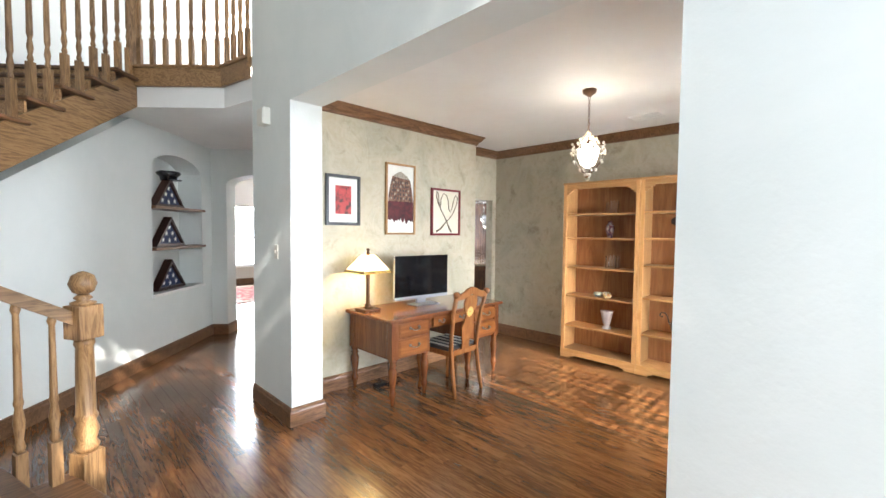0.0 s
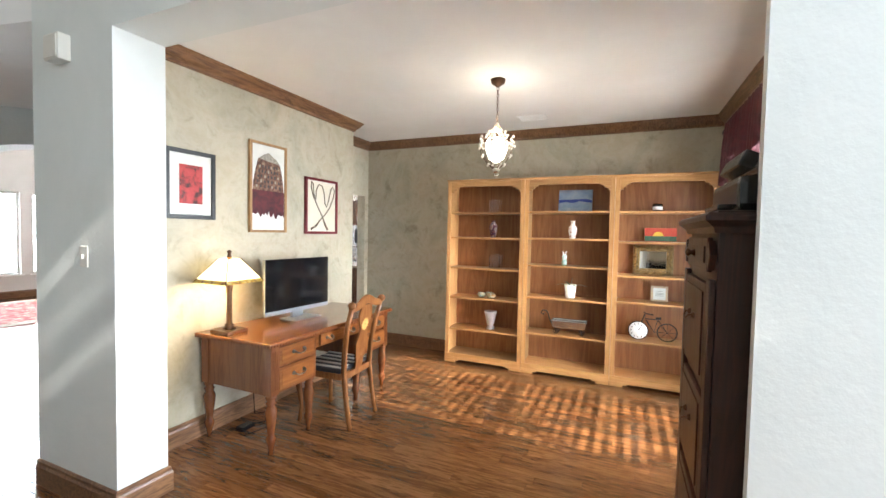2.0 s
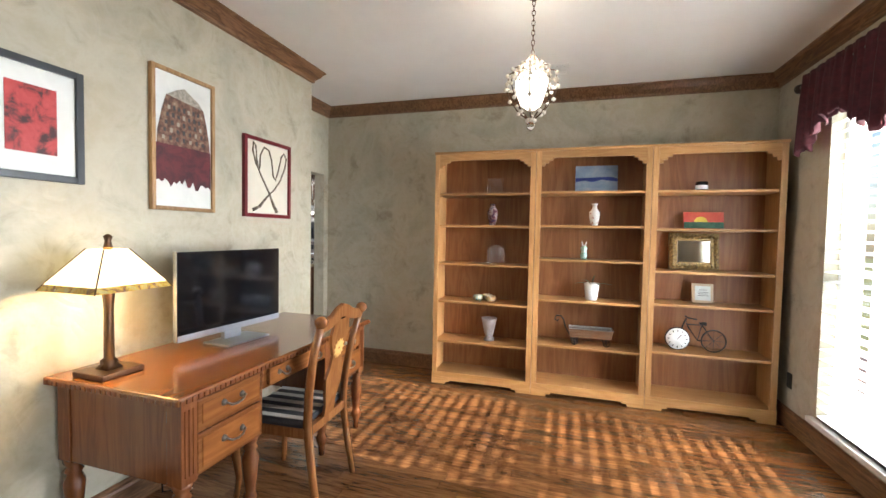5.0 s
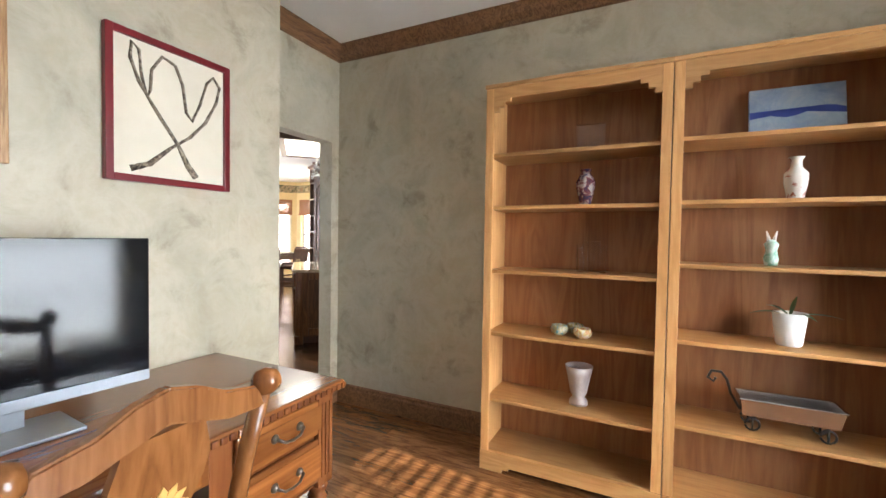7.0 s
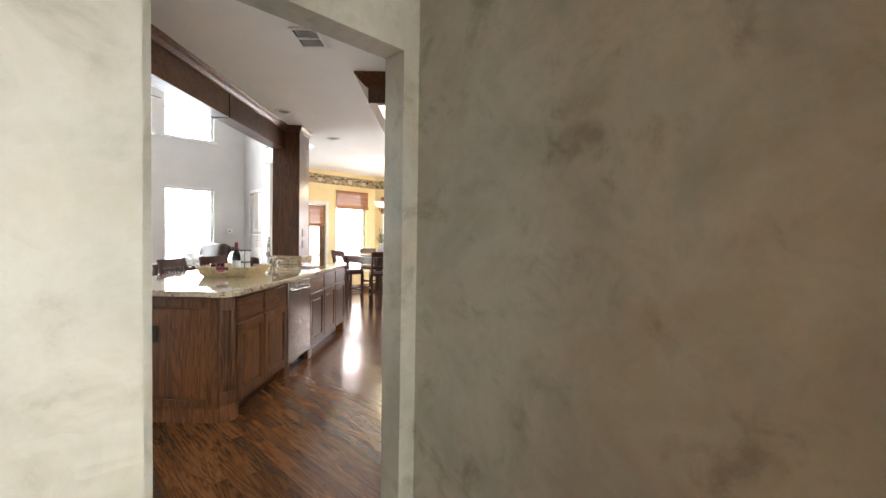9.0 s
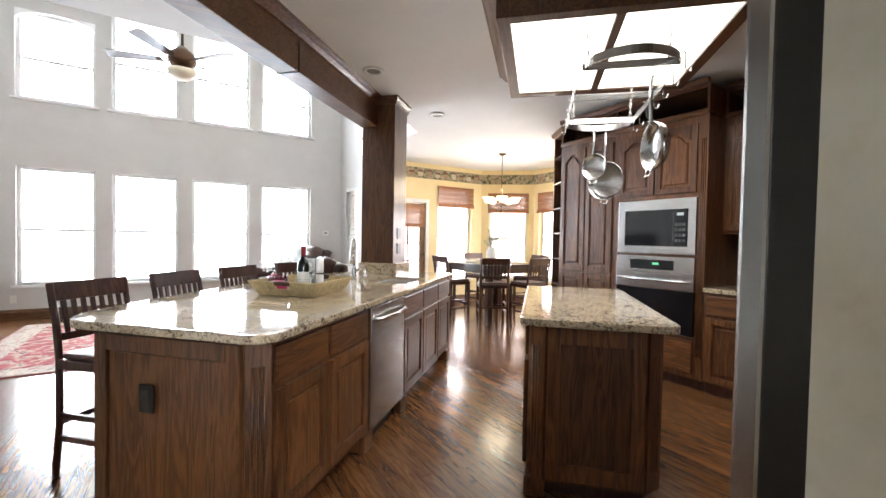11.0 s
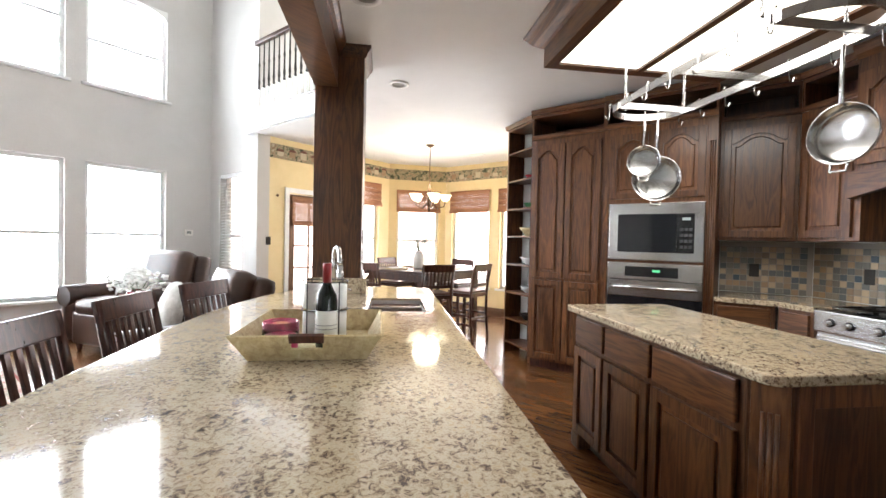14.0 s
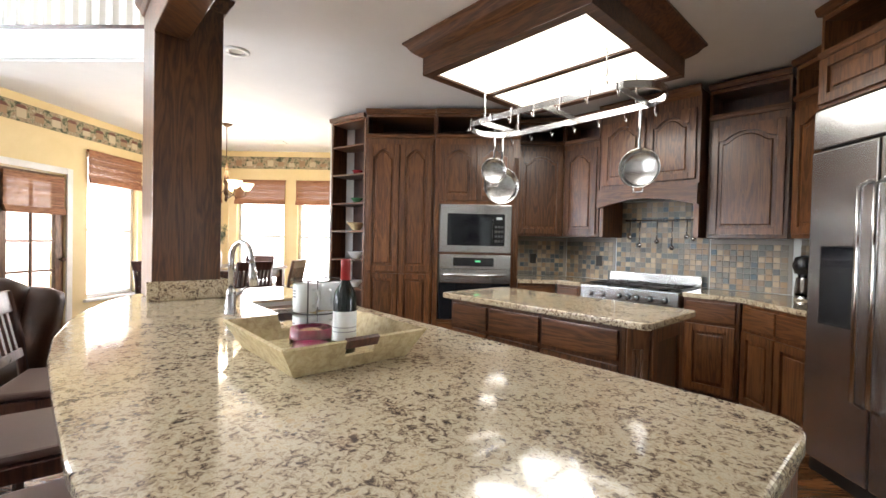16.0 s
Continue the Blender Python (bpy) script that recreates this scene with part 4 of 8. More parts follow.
for i in range(5):
    part("stripe", box(bm_new(), -0.19 + i * 0.085, -0.155 + i * 0.085, -0.18, 0.195, 0.4705, 0.4735, 0.001), plain("seat_cream", (0.5, 0.48, 0.42), 0.8), cush)

# desk lamp
lamp = thing("desk_lamp", "bronze desk lamp with a leaded glass shade, lit", "lamp", pose(2.33, 3.41, 0.791))
part("base", box(bm_new(), -0.09, 0.09, -0.09, 0.09, 0, 0.025, 0.006), BRONZE, lamp)
part("stem", lathe(bm_new(), [(0.05, 0.025), (0.03, 0.045), (0.034, 0.06), (0.02, 0.07), (0.018, 0.28), (0.024, 0.36), (0.012, 0.4), (0.012, 0.55)], 4, pose(0, 0, 0, 0, 0, 45)), BRONZE, lamp)
SHADE = glow("lit_shade_glass", (1.0, 0.80, 0.42), 2.2)


def pyramid_band(r0, z0, r1, z1):
    bm = bm_new()
    lathe(bm, [(r0, z0), (r1, z1)], 4, pose(0, 0, 0, 0, 0, 45), False)
    for f in bm.faces:
        f.smooth = False
    return bm


sh = part("shade", pyramid_band(0.215, 0.40, 0.075, 0.545), SHADE, lamp, "glowing amber glass shade")
part("shade_border", pyramid_band(0.235, 0.375, 0.214, 0.40), mottled("border_glass", [(0.4, (0.5, 0.42, 0.2)), (0.52, (0.6, 0.38, 0.05)), (0.6, (0.16, 0.05, 0.05)), (0.7, (0.5, 0.45, 0.3))], 0.3, 30, 0), lamp)
for a in range(4):
    bm = bm_new()
    q = radians(45 + 90 * a)
    tube(bm, [(0.235 * math.cos(q), 0.235 * math.sin(q), 0.375), (0.075 * math.cos(q), 0.075 * math.sin(q), 0.547)], 0.003, 6)
    part("lead_rib", bm, BRONZE, lamp)
part("finial", lathe(bm_new(), [(0.02, 0.545), (0.016, 0.56), (0.012, 0.58), (0.018, 0.6), (0.005, 0.61)], 8), BRONZE, lamp)
l = bpy.data.lights.new("lamp_bulb", "POINT")
l.energy, l.color, l.shadow_soft_size = 3.4, (1.0, 0.72, 0.36), 0.04
new("lamp_bulb", l).location = (2.33, 3.41, 1.22)

# monitor
BEZEL = plain("silver_bezel", (0.30, 0.33, 0.37), 0.4, 0.3)
tv = thing("computer_monitor", "wide black all-in-one monitor with a silver foot", "monitor", pose(2.985, 3.36, 0.791, 0, 0, -4) @ Matrix.Diagonal((1, 1, 0.92, 1)))
part("screen", box(bm_new(), -0.355, 0.355, -0.015, 0.012, 0.10, 0.565, 0.004), SCREEN, tv)
part("bezel", box(bm_new(), -0.355, 0.355, -0.017, 0.014, 0.065, 0.102, 0.004), BEZEL, tv, "silver lower bezel")
part("edge", box(bm_new(), -0.358, -0.3555, -0.014, 0.012, 0.066, 0.566), STEEL, tv)
part("neck", box(bm_new(), -0.06, 0.06, 0.0, 0.03, 0.01, 0.08, 0.004), BEZEL, tv)
part("foot", box(bm_new(), -0.15, 0.15, -0.13, 0.06, 0.0, 0.012, 0.004), BEZEL, tv)


def framed(name, label, x0, x1, z0, z1, fw, fmat, matm):
    w, h = x1 - x0, z1 - z0
    f = thing(name, label, "picture", pose((x0 + x1) / 2, 3.63, z0))
    for a, b, c, d in ((-w / 2, -w / 2 + fw, 0, h), (w / 2 - fw, w / 2, 0, h), (-w / 2 + fw, w / 2 - fw, 0, fw), (-w / 2 + fw, w / 2 - fw, h - fw, h)):
        part("frame", box(bm_new(), a, b, -0.028, -0.001, c, d, 0.003), fmat, f)
    part("mat_board", box(bm_new(), -w / 2 + fw, w / 2 - fw, -0.014, -0.002, fw, h - fw), matm, f)
    return f, w, h


CREAM = mottled("paper_cream", [(0.3, (0.66, 0.60, 0.48)), (0.7, (0.72, 0.66, 0.54))], 0.7, 5, 0)
PAPER = plain("paper_white", (0.72, 0.72, 0.68), 0.6)
p1, w, h = framed("framed_print", "black-framed print with a red abstract picture", 1.99, 2.37, 1.62, 2.11, 0.03, plain("black_frame", (0.025, 0.03, 0.035), 0.35), PAPER)
part("print", box(bm_new(), -0.085, 0.09, -0.0165, -0.0142, 0.11, 0.385), mottled("red_abstract", [(0.35, (0.05, 0.01, 0.01)), (0.48, (0.42, 0.03, 0.03)), (0.68, (0.5, 0.06, 0.05)), (0.8, (0.55, 0.4, 0.35))], 0.5, 14, 0), p1)
p2, w, h = framed("framed_print", "oak-framed print of a round brown tower", 2.69, 3.10, 1.53, 2.30, 0.022, wood("frame_oak", (0.22, 0.11, 0.04), (0.35, 0.19, 0.07), (0.45, 0.27, 0.12), 0.4, "z", 2), PAPER)
TOW = mottled("tower_ink", [(0.35, (0.05, 0.02, 0.015)), (0.5, (0.16, 0.075, 0.045)), (0.65, (0.28, 0.18, 0.11)), (0.8, (0.5, 0.44, 0.36))], 0.6, 30, 0, distort=0.2)
bm = bm_new()
upright(bm, [(-0.17, 0.35), (0.174, 0.35), (0.168, 0.42), (0.15, 0.52), (0.128, 0.60), (-0.112, 0.63), (-0.14, 0.54), (-0.165, 0.43)], Matrix(), -0.017, -0.0142)
part("print", bm, TOW, p2)
bm = bm_new()
upright(bm, [(-0.11, 0.629), (0.126, 0.60), (0.09, 0.64), (0.04, 0.665), (0.0, 0.69), (-0.05, 0.668)], Matrix(), -0.0172, -0.0142)
part("print", bm, mottled("tower_cap", [(0.35, (0.22, 0.19, 0.15)), (0.6, (0.42, 0.38, 0.31))], 0.6, 45, 0), p2, "pale sketched cap")
WINDOW_INK = [plain("window_ink", (0.05, 0.04, 0.04), 0.6), plain("window_tan", (0.34, 0.29, 0.22), 0.6)]
for r in range(5):
    for k in range(7):
        x = (-0.125 + 0.04 * k) * (1.06 - 0.07 * r)
        part("painted_window", box(bm_new(), x - 0.008, x + 0.008, -0.0176, -0.0171, 0.385 + 0.042 * r, 0.406 + 0.042 * r + 0.004 * (k % 2)), WINDOW_INK[(k * 3 + r) % 4 == 0], p2)
rnd = random.Random(3)
edge = [(0.178 - 0.0178 * i, 0.12 + 0.06 * rnd.random()) for i in range(21)]
bm = bm_new()
upright(bm, [(-0.178, 0.36), (0.178, 0.36)] + edge, Matrix(), -0.0178, -0.0172)
part("print", bm, mottled("tower_red", [(0.4, (0.05, 0.006, 0.01)), (0.6, (0.12, 0.012, 0.016))], 0.6, 12, 0), p2)
p3, w, h = framed("framed_print", "red-framed drawing of two crossed ropes", 3.35, 3.84, 1.52, 2.08, 0.026, plain("red_frame", (0.16, 0.008, 0.014), 0.3), CREAM)
ROPE = mottled("rope_ink", [(0.4, (0.07, 0.05, 0.035)), (0.55, (0.25, 0.2, 0.14)), (0.7, (0.4, 0.34, 0.25))], 0.7, 60, 0)
LOOPS = ([(0.085, 0.045), (0.05, 0.09), (0.01, 0.17), (-0.07, 0.28), (-0.135, 0.38), (-0.165, 0.46), (-0.16, 0.52), (-0.135, 0.50), (-0.125, 0.40), (-0.105, 0.33), (-0.095, 0.36), (-0.09, 0.44), (-0.05, 0.505), (-0.005, 0.49)],
         [(-0.165, 0.05), (-0.10, 0.075), (-0.02, 0.15), (0.06, 0.21), (0.13, 0.29), (0.18, 0.39), (0.195, 0.46), (0.165, 0.495), (0.135, 0.46), (0.105, 0.36), (0.07, 0.28), (0.045, 0.31), (0.03, 0.42), (0.0, 0.49)])
for pts in LOOPS:
    part("rope", tube(bm_new(), [(x + 0.005, -0.016, z) for x, z in pts], [0.014, 0.012] + [0.007] * 5 + [0.006] * 7, 6), ROPE, p3)


# crystal chandelier
ch = thing("chandelier", "small crystal chandelier with a bronze chain, lit", "chandelier", pose(3.42, 1.72, 2.79))
part("canopy", lathe(bm_new(), [(0.012, -0.06), (0.03, -0.045), (0.055, -0.03), (0.06, -0.001)], 20), BRONZE, ch)
for i in range(11):
    z = -0.06 - i * 0.027
    bm = bm_new()
    tube(bm, [(0.009 * math.cos(a) * (1 if i % 2 else 0), 0.009 * math.cos(a) * (0 if i % 2 else 1), z - 0.014 + 0.018 * math.sin(a)) for a in [k * math.pi / 5 for k in range(11)]], 0.0025, 5)
    part("chain_link", bm, BRONZE, ch)
part("glass_bowl", lathe(bm_new(), [(0.02, -0.66), (0.06, -0.63), (0.085, -0.56), (0.09, -0.50), (0.07, -0.47)], 20), glow("lit_crystal", (1.0, 0.94, 0.82), 4.0), ch, "glowing frosted bowl")
CRYS = plain("crystal_beads", (0.78, 0.72, 0.62), 0.12)
for k in range(8):
    a = k * math.pi / 4
    c, s = math.cos(a), math.sin(a)
    prof = [(0.012, -0.36), (0.04, -0.40), (0.07, -0.41), (0.06, -0.445), (0.09, -0.44), (0.135, -0.455), (0.13, -0.49), (0.145, -0.53), (0.12, -0.60), (0.07, -0.67), (0.02, -0.71)]
    arm = part("arm", tube(bm_new(), [(r * c, r * s, z) for r, z in prof], 0.004, 5), BRONZE, ch)
    bm = bm_new()
    for r, z in prof[1:]:
        bmesh.ops.create_icosphere(bm, subdivisions=1, radius=0.013, matrix=pose(r * c, r * s, z - 0.008))
    for j in range(5):
        q = a + (j + 0.5) * math.pi / 20
        bmesh.ops.create_icosphere(bm, subdivisions=1, radius=0.009, matrix=pose(0.14 * math.cos(q), 0.14 * math.sin(q), -0.51 - 0.02 * math.sin(j * 0.8)))
    part("bead_string", bm, CRYS, arm, "clear crystal beads")
part("drop", lathe(bm_new(), [(0.004, -0.775), (0.022, -0.76), (0.022, -0.735), (0.004, -0.715)], 12), CLEAR, ch)
l = bpy.data.lights.new("chandelier_bulb", "POINT")
l.energy, l.color, l.shadow_soft_size = 1.6, (1.0, 0.86, 0.66), 0.05
new("chandelier_bulb", l).location = (3.42, 1.72, 2.42)


def vent(label, m, w, h):
    v = thing("ceiling_vent", label, "vent", m)
    bm = bm_new()
    for a, b, c, d in ((-w, w, -h, -h + 0.02), (-w, w, h - 0.02, h), (-w, -w + 0.02, -h + 0.02, h - 0.02), (w - 0.02, w, -h + 0.02, h - 0.02), (-0.008, 0.008, -h + 0.02, h - 0.02)):
        box(bm, a, b, c, d, -0.012, -0.001, 0.002)
    part("frame", bm, PAINTW, v)
    part("backing", box(bm_new(), -w + 0.02, w - 0.02, -h + 0.02, h - 0.02, -0.004, -0.002), IRON, v)
    n = int((2 * h - 0.05) / 0.02)
    for i in range(n):
        part("slat", box(bm_new(), -w + 0.02, w - 0.02, -0.007, 0.007, -0.001, 0.001, 0, pose(0, -h + 0.035 + i * 0.02, -0.009, 35)), PAINTW, v)
    return v


vent("white louvred ceiling vent in the study", pose(4.6, 1.68, 2.79, 0, 0, 90), 0.15, 0.1)
vent("white louvred kitchen ceiling vent", pose(5.5, 5.67, 2.74, 0, 0, 45), 0.15, 0.1)
vent("small breakfast room ceiling vent", pose(10.3, 9.4, 2.74, 0, 0, 90), 0.15, 0.08)

# file chest and printer
chest = thing("file_chest", "tall dark mahogany file chest with bronze pulls", "chest", pose(2.04, 0.47, 0))
part("body", box(bm_new(), -0.30, 0.30, -0.58, -0.002, 0.06, 1.58, 0.004), MAHOG, chest)
part("plinth", box(bm_new(), -0.32, 0.32, -0.59, 0.02, 0, 0.08, 0.008), MAHOG, chest)
bm = bm_new()
sweep(bm, [(-0.31, -0.59, 1.575), (-0.31, 0.0, 1.575), (0.31, 0.0, 1.575), (0.31, -0.59, 1.575)][::-1], [(0, 0), (0.012, 0), (0.02, 0.02), (0.045, 0.04), (0.045, 0.055), (0.035, 0.065), (0, 0.065)])
part("cornice", bm, MAHOG, chest)
part("top", box(bm_new(), -0.315, 0.315, -0.58, 0.005, 1.58, 1.648, 0.004), MAHOG, chest)
for z0, z1 in ((1.44, 1.56), (1.04, 1.40), (0.64, 1.0), (0.24, 0.60)):
    dr = part("drawer", box(bm_new(), -0.23, 0.23, 0, 0.018, z0, z1, 0.006), MAHOG, chest)
    b2 = bm_new()
    box(b2, -0.20, 0.20, 0.018, 0.024, z0 + 0.03, z1 - 0.03, 0.004)
    part("drawer_panel", b2, MAHOG, dr)
    b2 = bm_new()
    if z1 > 1.5:
        lathe(b2, [(0.016, 0), (0.008, 0.012), (0.018, 0.025), (0.005, 0.034)], 12, pose(0, 0.024, 1.5, -90))
    else:
        zc = z1 - 0.14
        handle(b2, 0, 0, 0)
        bmesh.ops.transform(b2, matrix=pose(0, 0.024, zc, 0, 0, 180), verts=b2.verts)
    part("handle", b2, BRONZE, dr, "aged bronze pull")
for s in (-1, 1):
    part("pilaster", box(bm_new(), s * 0.24, s * 0.30, 0, 0.02, 0.1, 1.42, 0.004), MAHOG, chest)
    bm = bm_new()
    prism(bm, [(-0.035, 0), (0, -0.05), (0.035, 0), (0, 0.05)], 0, 0.022, Matrix.Translation((s * 0.268, 0.0, 1.5)) @ pose(0, 0, 0, -90), 0.004)
    part("diamond", bm, MAHOG, chest)
pr = thing("printer", "black inkjet printer on the file chest", "printer", pose(2.02, 0.24, 1.649))
part("body", box(bm_new(), -0.23, 0.23, -0.17, 0.17, 0.0, 0.12, 0.025), BLACK, pr)
part("lid", box(bm_new(), -0.225, 0.225, -0.165, 0.12, 0.121, 0.165, 0.018), BLACK, pr)
part("control_panel", box(bm_new(), -0.16, 0.16, 0.10, 0.19, 0.07, 0.13, 0.01, pose(0, 0.02, 0.02, 25)), BLACK, pr)
part("paper_tray", box(bm_new(), -0.13, 0.13, 0.15, 0.21, 0.01, 0.03, 0.005), BLACK, pr)

# valance and rod
val = thing("valance", "burgundy pleated valance on a dark rod", "curtain", pose(0, -0.06, 0))
part("rod", tube(bm_new(), [(2.86, 0, 2.51), (4.62, 0, 2.51)], 0.016, 10), IRON, val)
for x in (2.84, 4.64):
    part("finial", lathe(bm_new(), [(0.01, -0.03), (0.03, -0.015), (0.035, 0.01), (0.02, 0.035)], 12, pose(x, 0, 2.51, 0, 90)), IRON, val)
for x in (2.95, 4.55):
    part("bracket", box(bm_new(), x - 0.012, x + 0.012, -0.088, 0.02, 2.49, 2.53, 0.004), IRON, val)
bm = bm_new()
prev = None
n = 180
for i in range(n + 1):
    x = 2.92 + 1.66 * i / n
    wv = 0.022 * math.sin(i * 0.62) + 0.01 * math.sin(i * 1.7)
    drop = 0.40 + 0.10 * math.cos(4 * math.pi * i / n) + 0.025 * math.sin(i * 0.9)
    row = [bm.verts.new((x, 0.02 + wv * k, 2.57 - (drop + 0.04) * j / 8)) for j, k in enumerate((0.3, 0.5, 0.7, 0.9, 1, 1.1, 1.2, 1.3, 1.4))]
    if prev:
        for j in range(8):
            f = bm.faces.new((prev[j], prev[j + 1], row[j + 1], row[j]))
            f.smooth = True
    prev = row
c = part("fabric", bm, FABRIC_RED, val, "burgundy brocade fabric")
md = c.modifiers.new("thick", "SOLIDIFY")
md.thickness = 0.004


def plate(name, label, m, mat, kind="outlet"):
    p = thing(name, label, kind, m)
    part("plate", box(bm_new(), -0.036, 0.036, -0.006, 0, -0.058, 0.058, 0.003), mat, p)
    if kind == "switch":
        part("toggle", box(bm_new(), -0.006, 0.006, -0.018, -0.006, -0.012, 0.012, 0.002), mat, p)
    else:
        for z in (-0.022, 0.022):
            part("socket", box(bm_new(), -0.016, 0.016, -0.008, -0.006, z - 0.014, z + 0.014, 0.002), mat, p)
    return p


plate("wall_outlet", "dark bronze outlet low on the plaster wall", pose(4.78, -0.15, 0.36, 0, 0, 180), IRON)
plate("light_switch", "white light switch on the pillar", pose(1.45, 3.45, 1.39, 0, 0, -90), PLASTIC, "switch")
plate("wall_outlet", "dark outlet on the oak peninsula end", K @ pose(0.05, 0.55, 0.62, 0, 0, -90), IRON)
plate("light_switch", "dark switch on the yellow wall", pose(7.74, 11.199, 1.27, 0, 0, 0), IRON, "switch")
sb = thing("door_chime", "cream plastic chime box high on the pillar", "chime", pose(1.45, 3.62, 2.52, 0, 0, -90))
part("body", box(bm_new(), -0.07, 0.07, -0.06, 0, -0.07, 0.07, 0.006), PLASTIC, sb)
part("cover", box(bm_new(), -0.06, 0.06, -0.066, -0.06, -0.06, 0.06, 0.003), PLASTIC, sb)
cab = thing("power_cables", "black cables and power brick under the desk", "cable", pose(2.5, 3.42, 0))
part("power_brick", box(bm_new(), -0.08, 0.04, -0.04, 0.03, 0.0, 0.035, 0.006), BLACK, cab)
part("cable", tube(bm_new(), [(0.04, 0, 0.012), (0.15, -0.08, 0.006), (0.28, 0.05, 0.006), (0.2, 0.14, 0.006), (0.22, 0.18, 0.2), (0.24, 0.18, 0.3)], 0.005, 6), BLACK, cab)
part("cable", tube(bm_new(), [(-0.05, 0, 0.02), (-0.1, -0.1, 0.006), (0.05, -0.14, 0.006), (0.2, -0.02, 0.006)], 0.004, 6), BLACK, cab)
part("plug", box(bm_new(), 0.2, 0.24, 0.17, 0.2, 0.27, 0.32, 0.004), PLASTIC, cab)


# ---- kitchen ----
def cab_door(parent, x0, x1, z0, z1, name="door", arch=0.0, y=0.0, pull=None):
    """A raised-panel door on a cabinet front that faces -y."""
    w = x1 - x0
    t, s = 0.025, min(0.055, w * 0.2)
    bm = bm_new()
    box(bm, x0, x0 + s, y - t, y - 0.001, z0, z1, 0.004)
    box(bm, x1 - s, x1, y - t, y - 0.001, z0, z1, 0.004)
    box(bm, x0 + s, x1 - s, y - t, y - 0.001, z0, z0 + s, 0.003)
    tz = z1 - s
    if arch:
        pts = [(x1 - s, z1), (x0 + s, z1), (x0 + s, tz - arch)]
        n = 14
        for i in range(1, n):
            q = i / n
            pts.append((x0 + s + (w - 2 * s) * q, tz - arch + arch * max(0, math.sin(math.pi * min(1, max(0, (q - 0.12) / 0.76)))) ** 0.7))
        pts.append((x1 - s, tz - arch))
        upright(bm, pts, Matrix(), y - t, y - 0.001)
    else:
        box(bm, x0 + s, x1 - s, y - t, y - 0.001, z1 - s, z1, 0.003)
    d = part(name, bm, CAB, parent)
    bm = bm_new()
    box(bm, x0 + s, x1 - s, y - 0.007, y - 0.002, z0 + s, z1 - 0.01)
    g = 0.026
    if arch:
        a0, a1 = x0 + s + g, x1 - s - g
        pts = [(a0, z0 + s + g), (a1, z0 + s + g), (a1, tz - arch - g)]
        for i in range(13, 0, -1):
            q = i / 14
            pts.append((a0 + (a1 - a0) * q, tz - arch - g + arch * max(0, math.sin(math.pi * min(1, max(0, (q - 0.12) / 0.76)))) ** 0.7))
        pts.append((a0, tz - arch - g))
        b3 = bm_new()
        upright(b3, pts, Matrix(), y - 0.021, y - 0.006)
        bmesh.ops.bevel(b3, geom=[e for e in b3.edges if all(v.co.y < y - 0.02 for v in e.verts)], offset=0.008, segments=1, affect="EDGES")
        part("raised_panel", b3, CAB, d)
    else:
        part("raised_panel", box(bm_new(), x0 + s + g, x1 - s - g, y - 0.021, y - 0.006, z0 + s + g, z1 - s - g, 0.01), CAB, d)
    part("panel", bm, CAB, d)
    return d


def cab_drawer(parent, x0, x1, z0, z1, y=0.0):
    d = part("drawer", box(bm_new(), x0, x1, y - 0.02, y - 0.001, z0, z1, 0.007), CABX, parent)
    return d


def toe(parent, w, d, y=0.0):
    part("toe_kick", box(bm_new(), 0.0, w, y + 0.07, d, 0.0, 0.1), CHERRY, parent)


# peninsula
def round_poly(poly, r, n=5):
    out = []
    m = len(poly)
    for i in range(m):
        p, a, b = Vector(poly[i]), Vector(poly[i - 1]), Vector(poly[(i + 1) % m])
        if poly[i] in ROUND:
            d1, d2 = (a - p).normalized(), (b - p).normalized()
            for k in range(n + 1):
                t = k / n
                out.append(tuple((p + d1 * r) * (1 - t) ** 2 + p * 2 * t * (1 - t) + (p + d2 * r) * t * t))
        else:
            out.append(poly[i])
    return out


KP = K @ Matrix.Rotation(radians(-1.5), 4, "Z")          # the peninsula stands slightly askew
pen = thing("peninsula_cabinet", "oak peninsula cabinet with raised-panel end and bracket feet", "cabinet", KP)
bm = bm_new()
prism(bm, [(0.13, 0.035), (3.12, 0.035), (3.12, 0.84), (0.06, 0.84), (0.06, 0.105)], 0.1, 0.875)
part("body", bm, CAB, pen)
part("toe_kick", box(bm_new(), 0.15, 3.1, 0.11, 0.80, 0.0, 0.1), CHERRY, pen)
for a, b, c, d in ((0.11, 0.175, 0.115, 0.87), (0.775, 0.84, 0.115, 0.87), (0.175, 0.775, 0.115, 0.165), (0.175, 0.775, 0.80, 0.87)):
    part("end_frame", box(bm_new(), 0.04, 0.0595, a, b, c, d, 0.003), CAB, pen)
part("end_panel", box(bm_new(), 0.05, 0.0592, 0.18, 0.77, 0.17, 0.795, 0.002), CAB, pen, "flat oak end panel")
bm = bm_new()
sweep(bm, [(0.06, 0.86, 0), (0.06, 0.10, 0), (0.125, 0.035, 0), (0.18, 0.035, 0)][::-1], [(0, 0), (0.04, 0), (0.04, 0.05), (0.03, 0.065), (0.026, 0.1), (0.012, 0.115), (0, 0.12)])
part("base_moulding", bm, CAB, pen)
M45 = Matrix.Translation((0.095, 0.07, 0)) @ Matrix.Rotation(radians(-45), 4, "Z")
bm = bm_new()
box(bm, -0.048, 0.048, -0.012, 0.0, 0.12, 0.87, 0.003, M45)
for k in (-1, 0, 1):
    tube(bm, [M45 @ Vector((k * 0.022, -0.013, 0.22)), M45 @ Vector((k * 0.022, -0.013, 0.78))], 0.008, 8)
part("fluted_corner", bm, CAB, pen, "fluted corner pilaster")
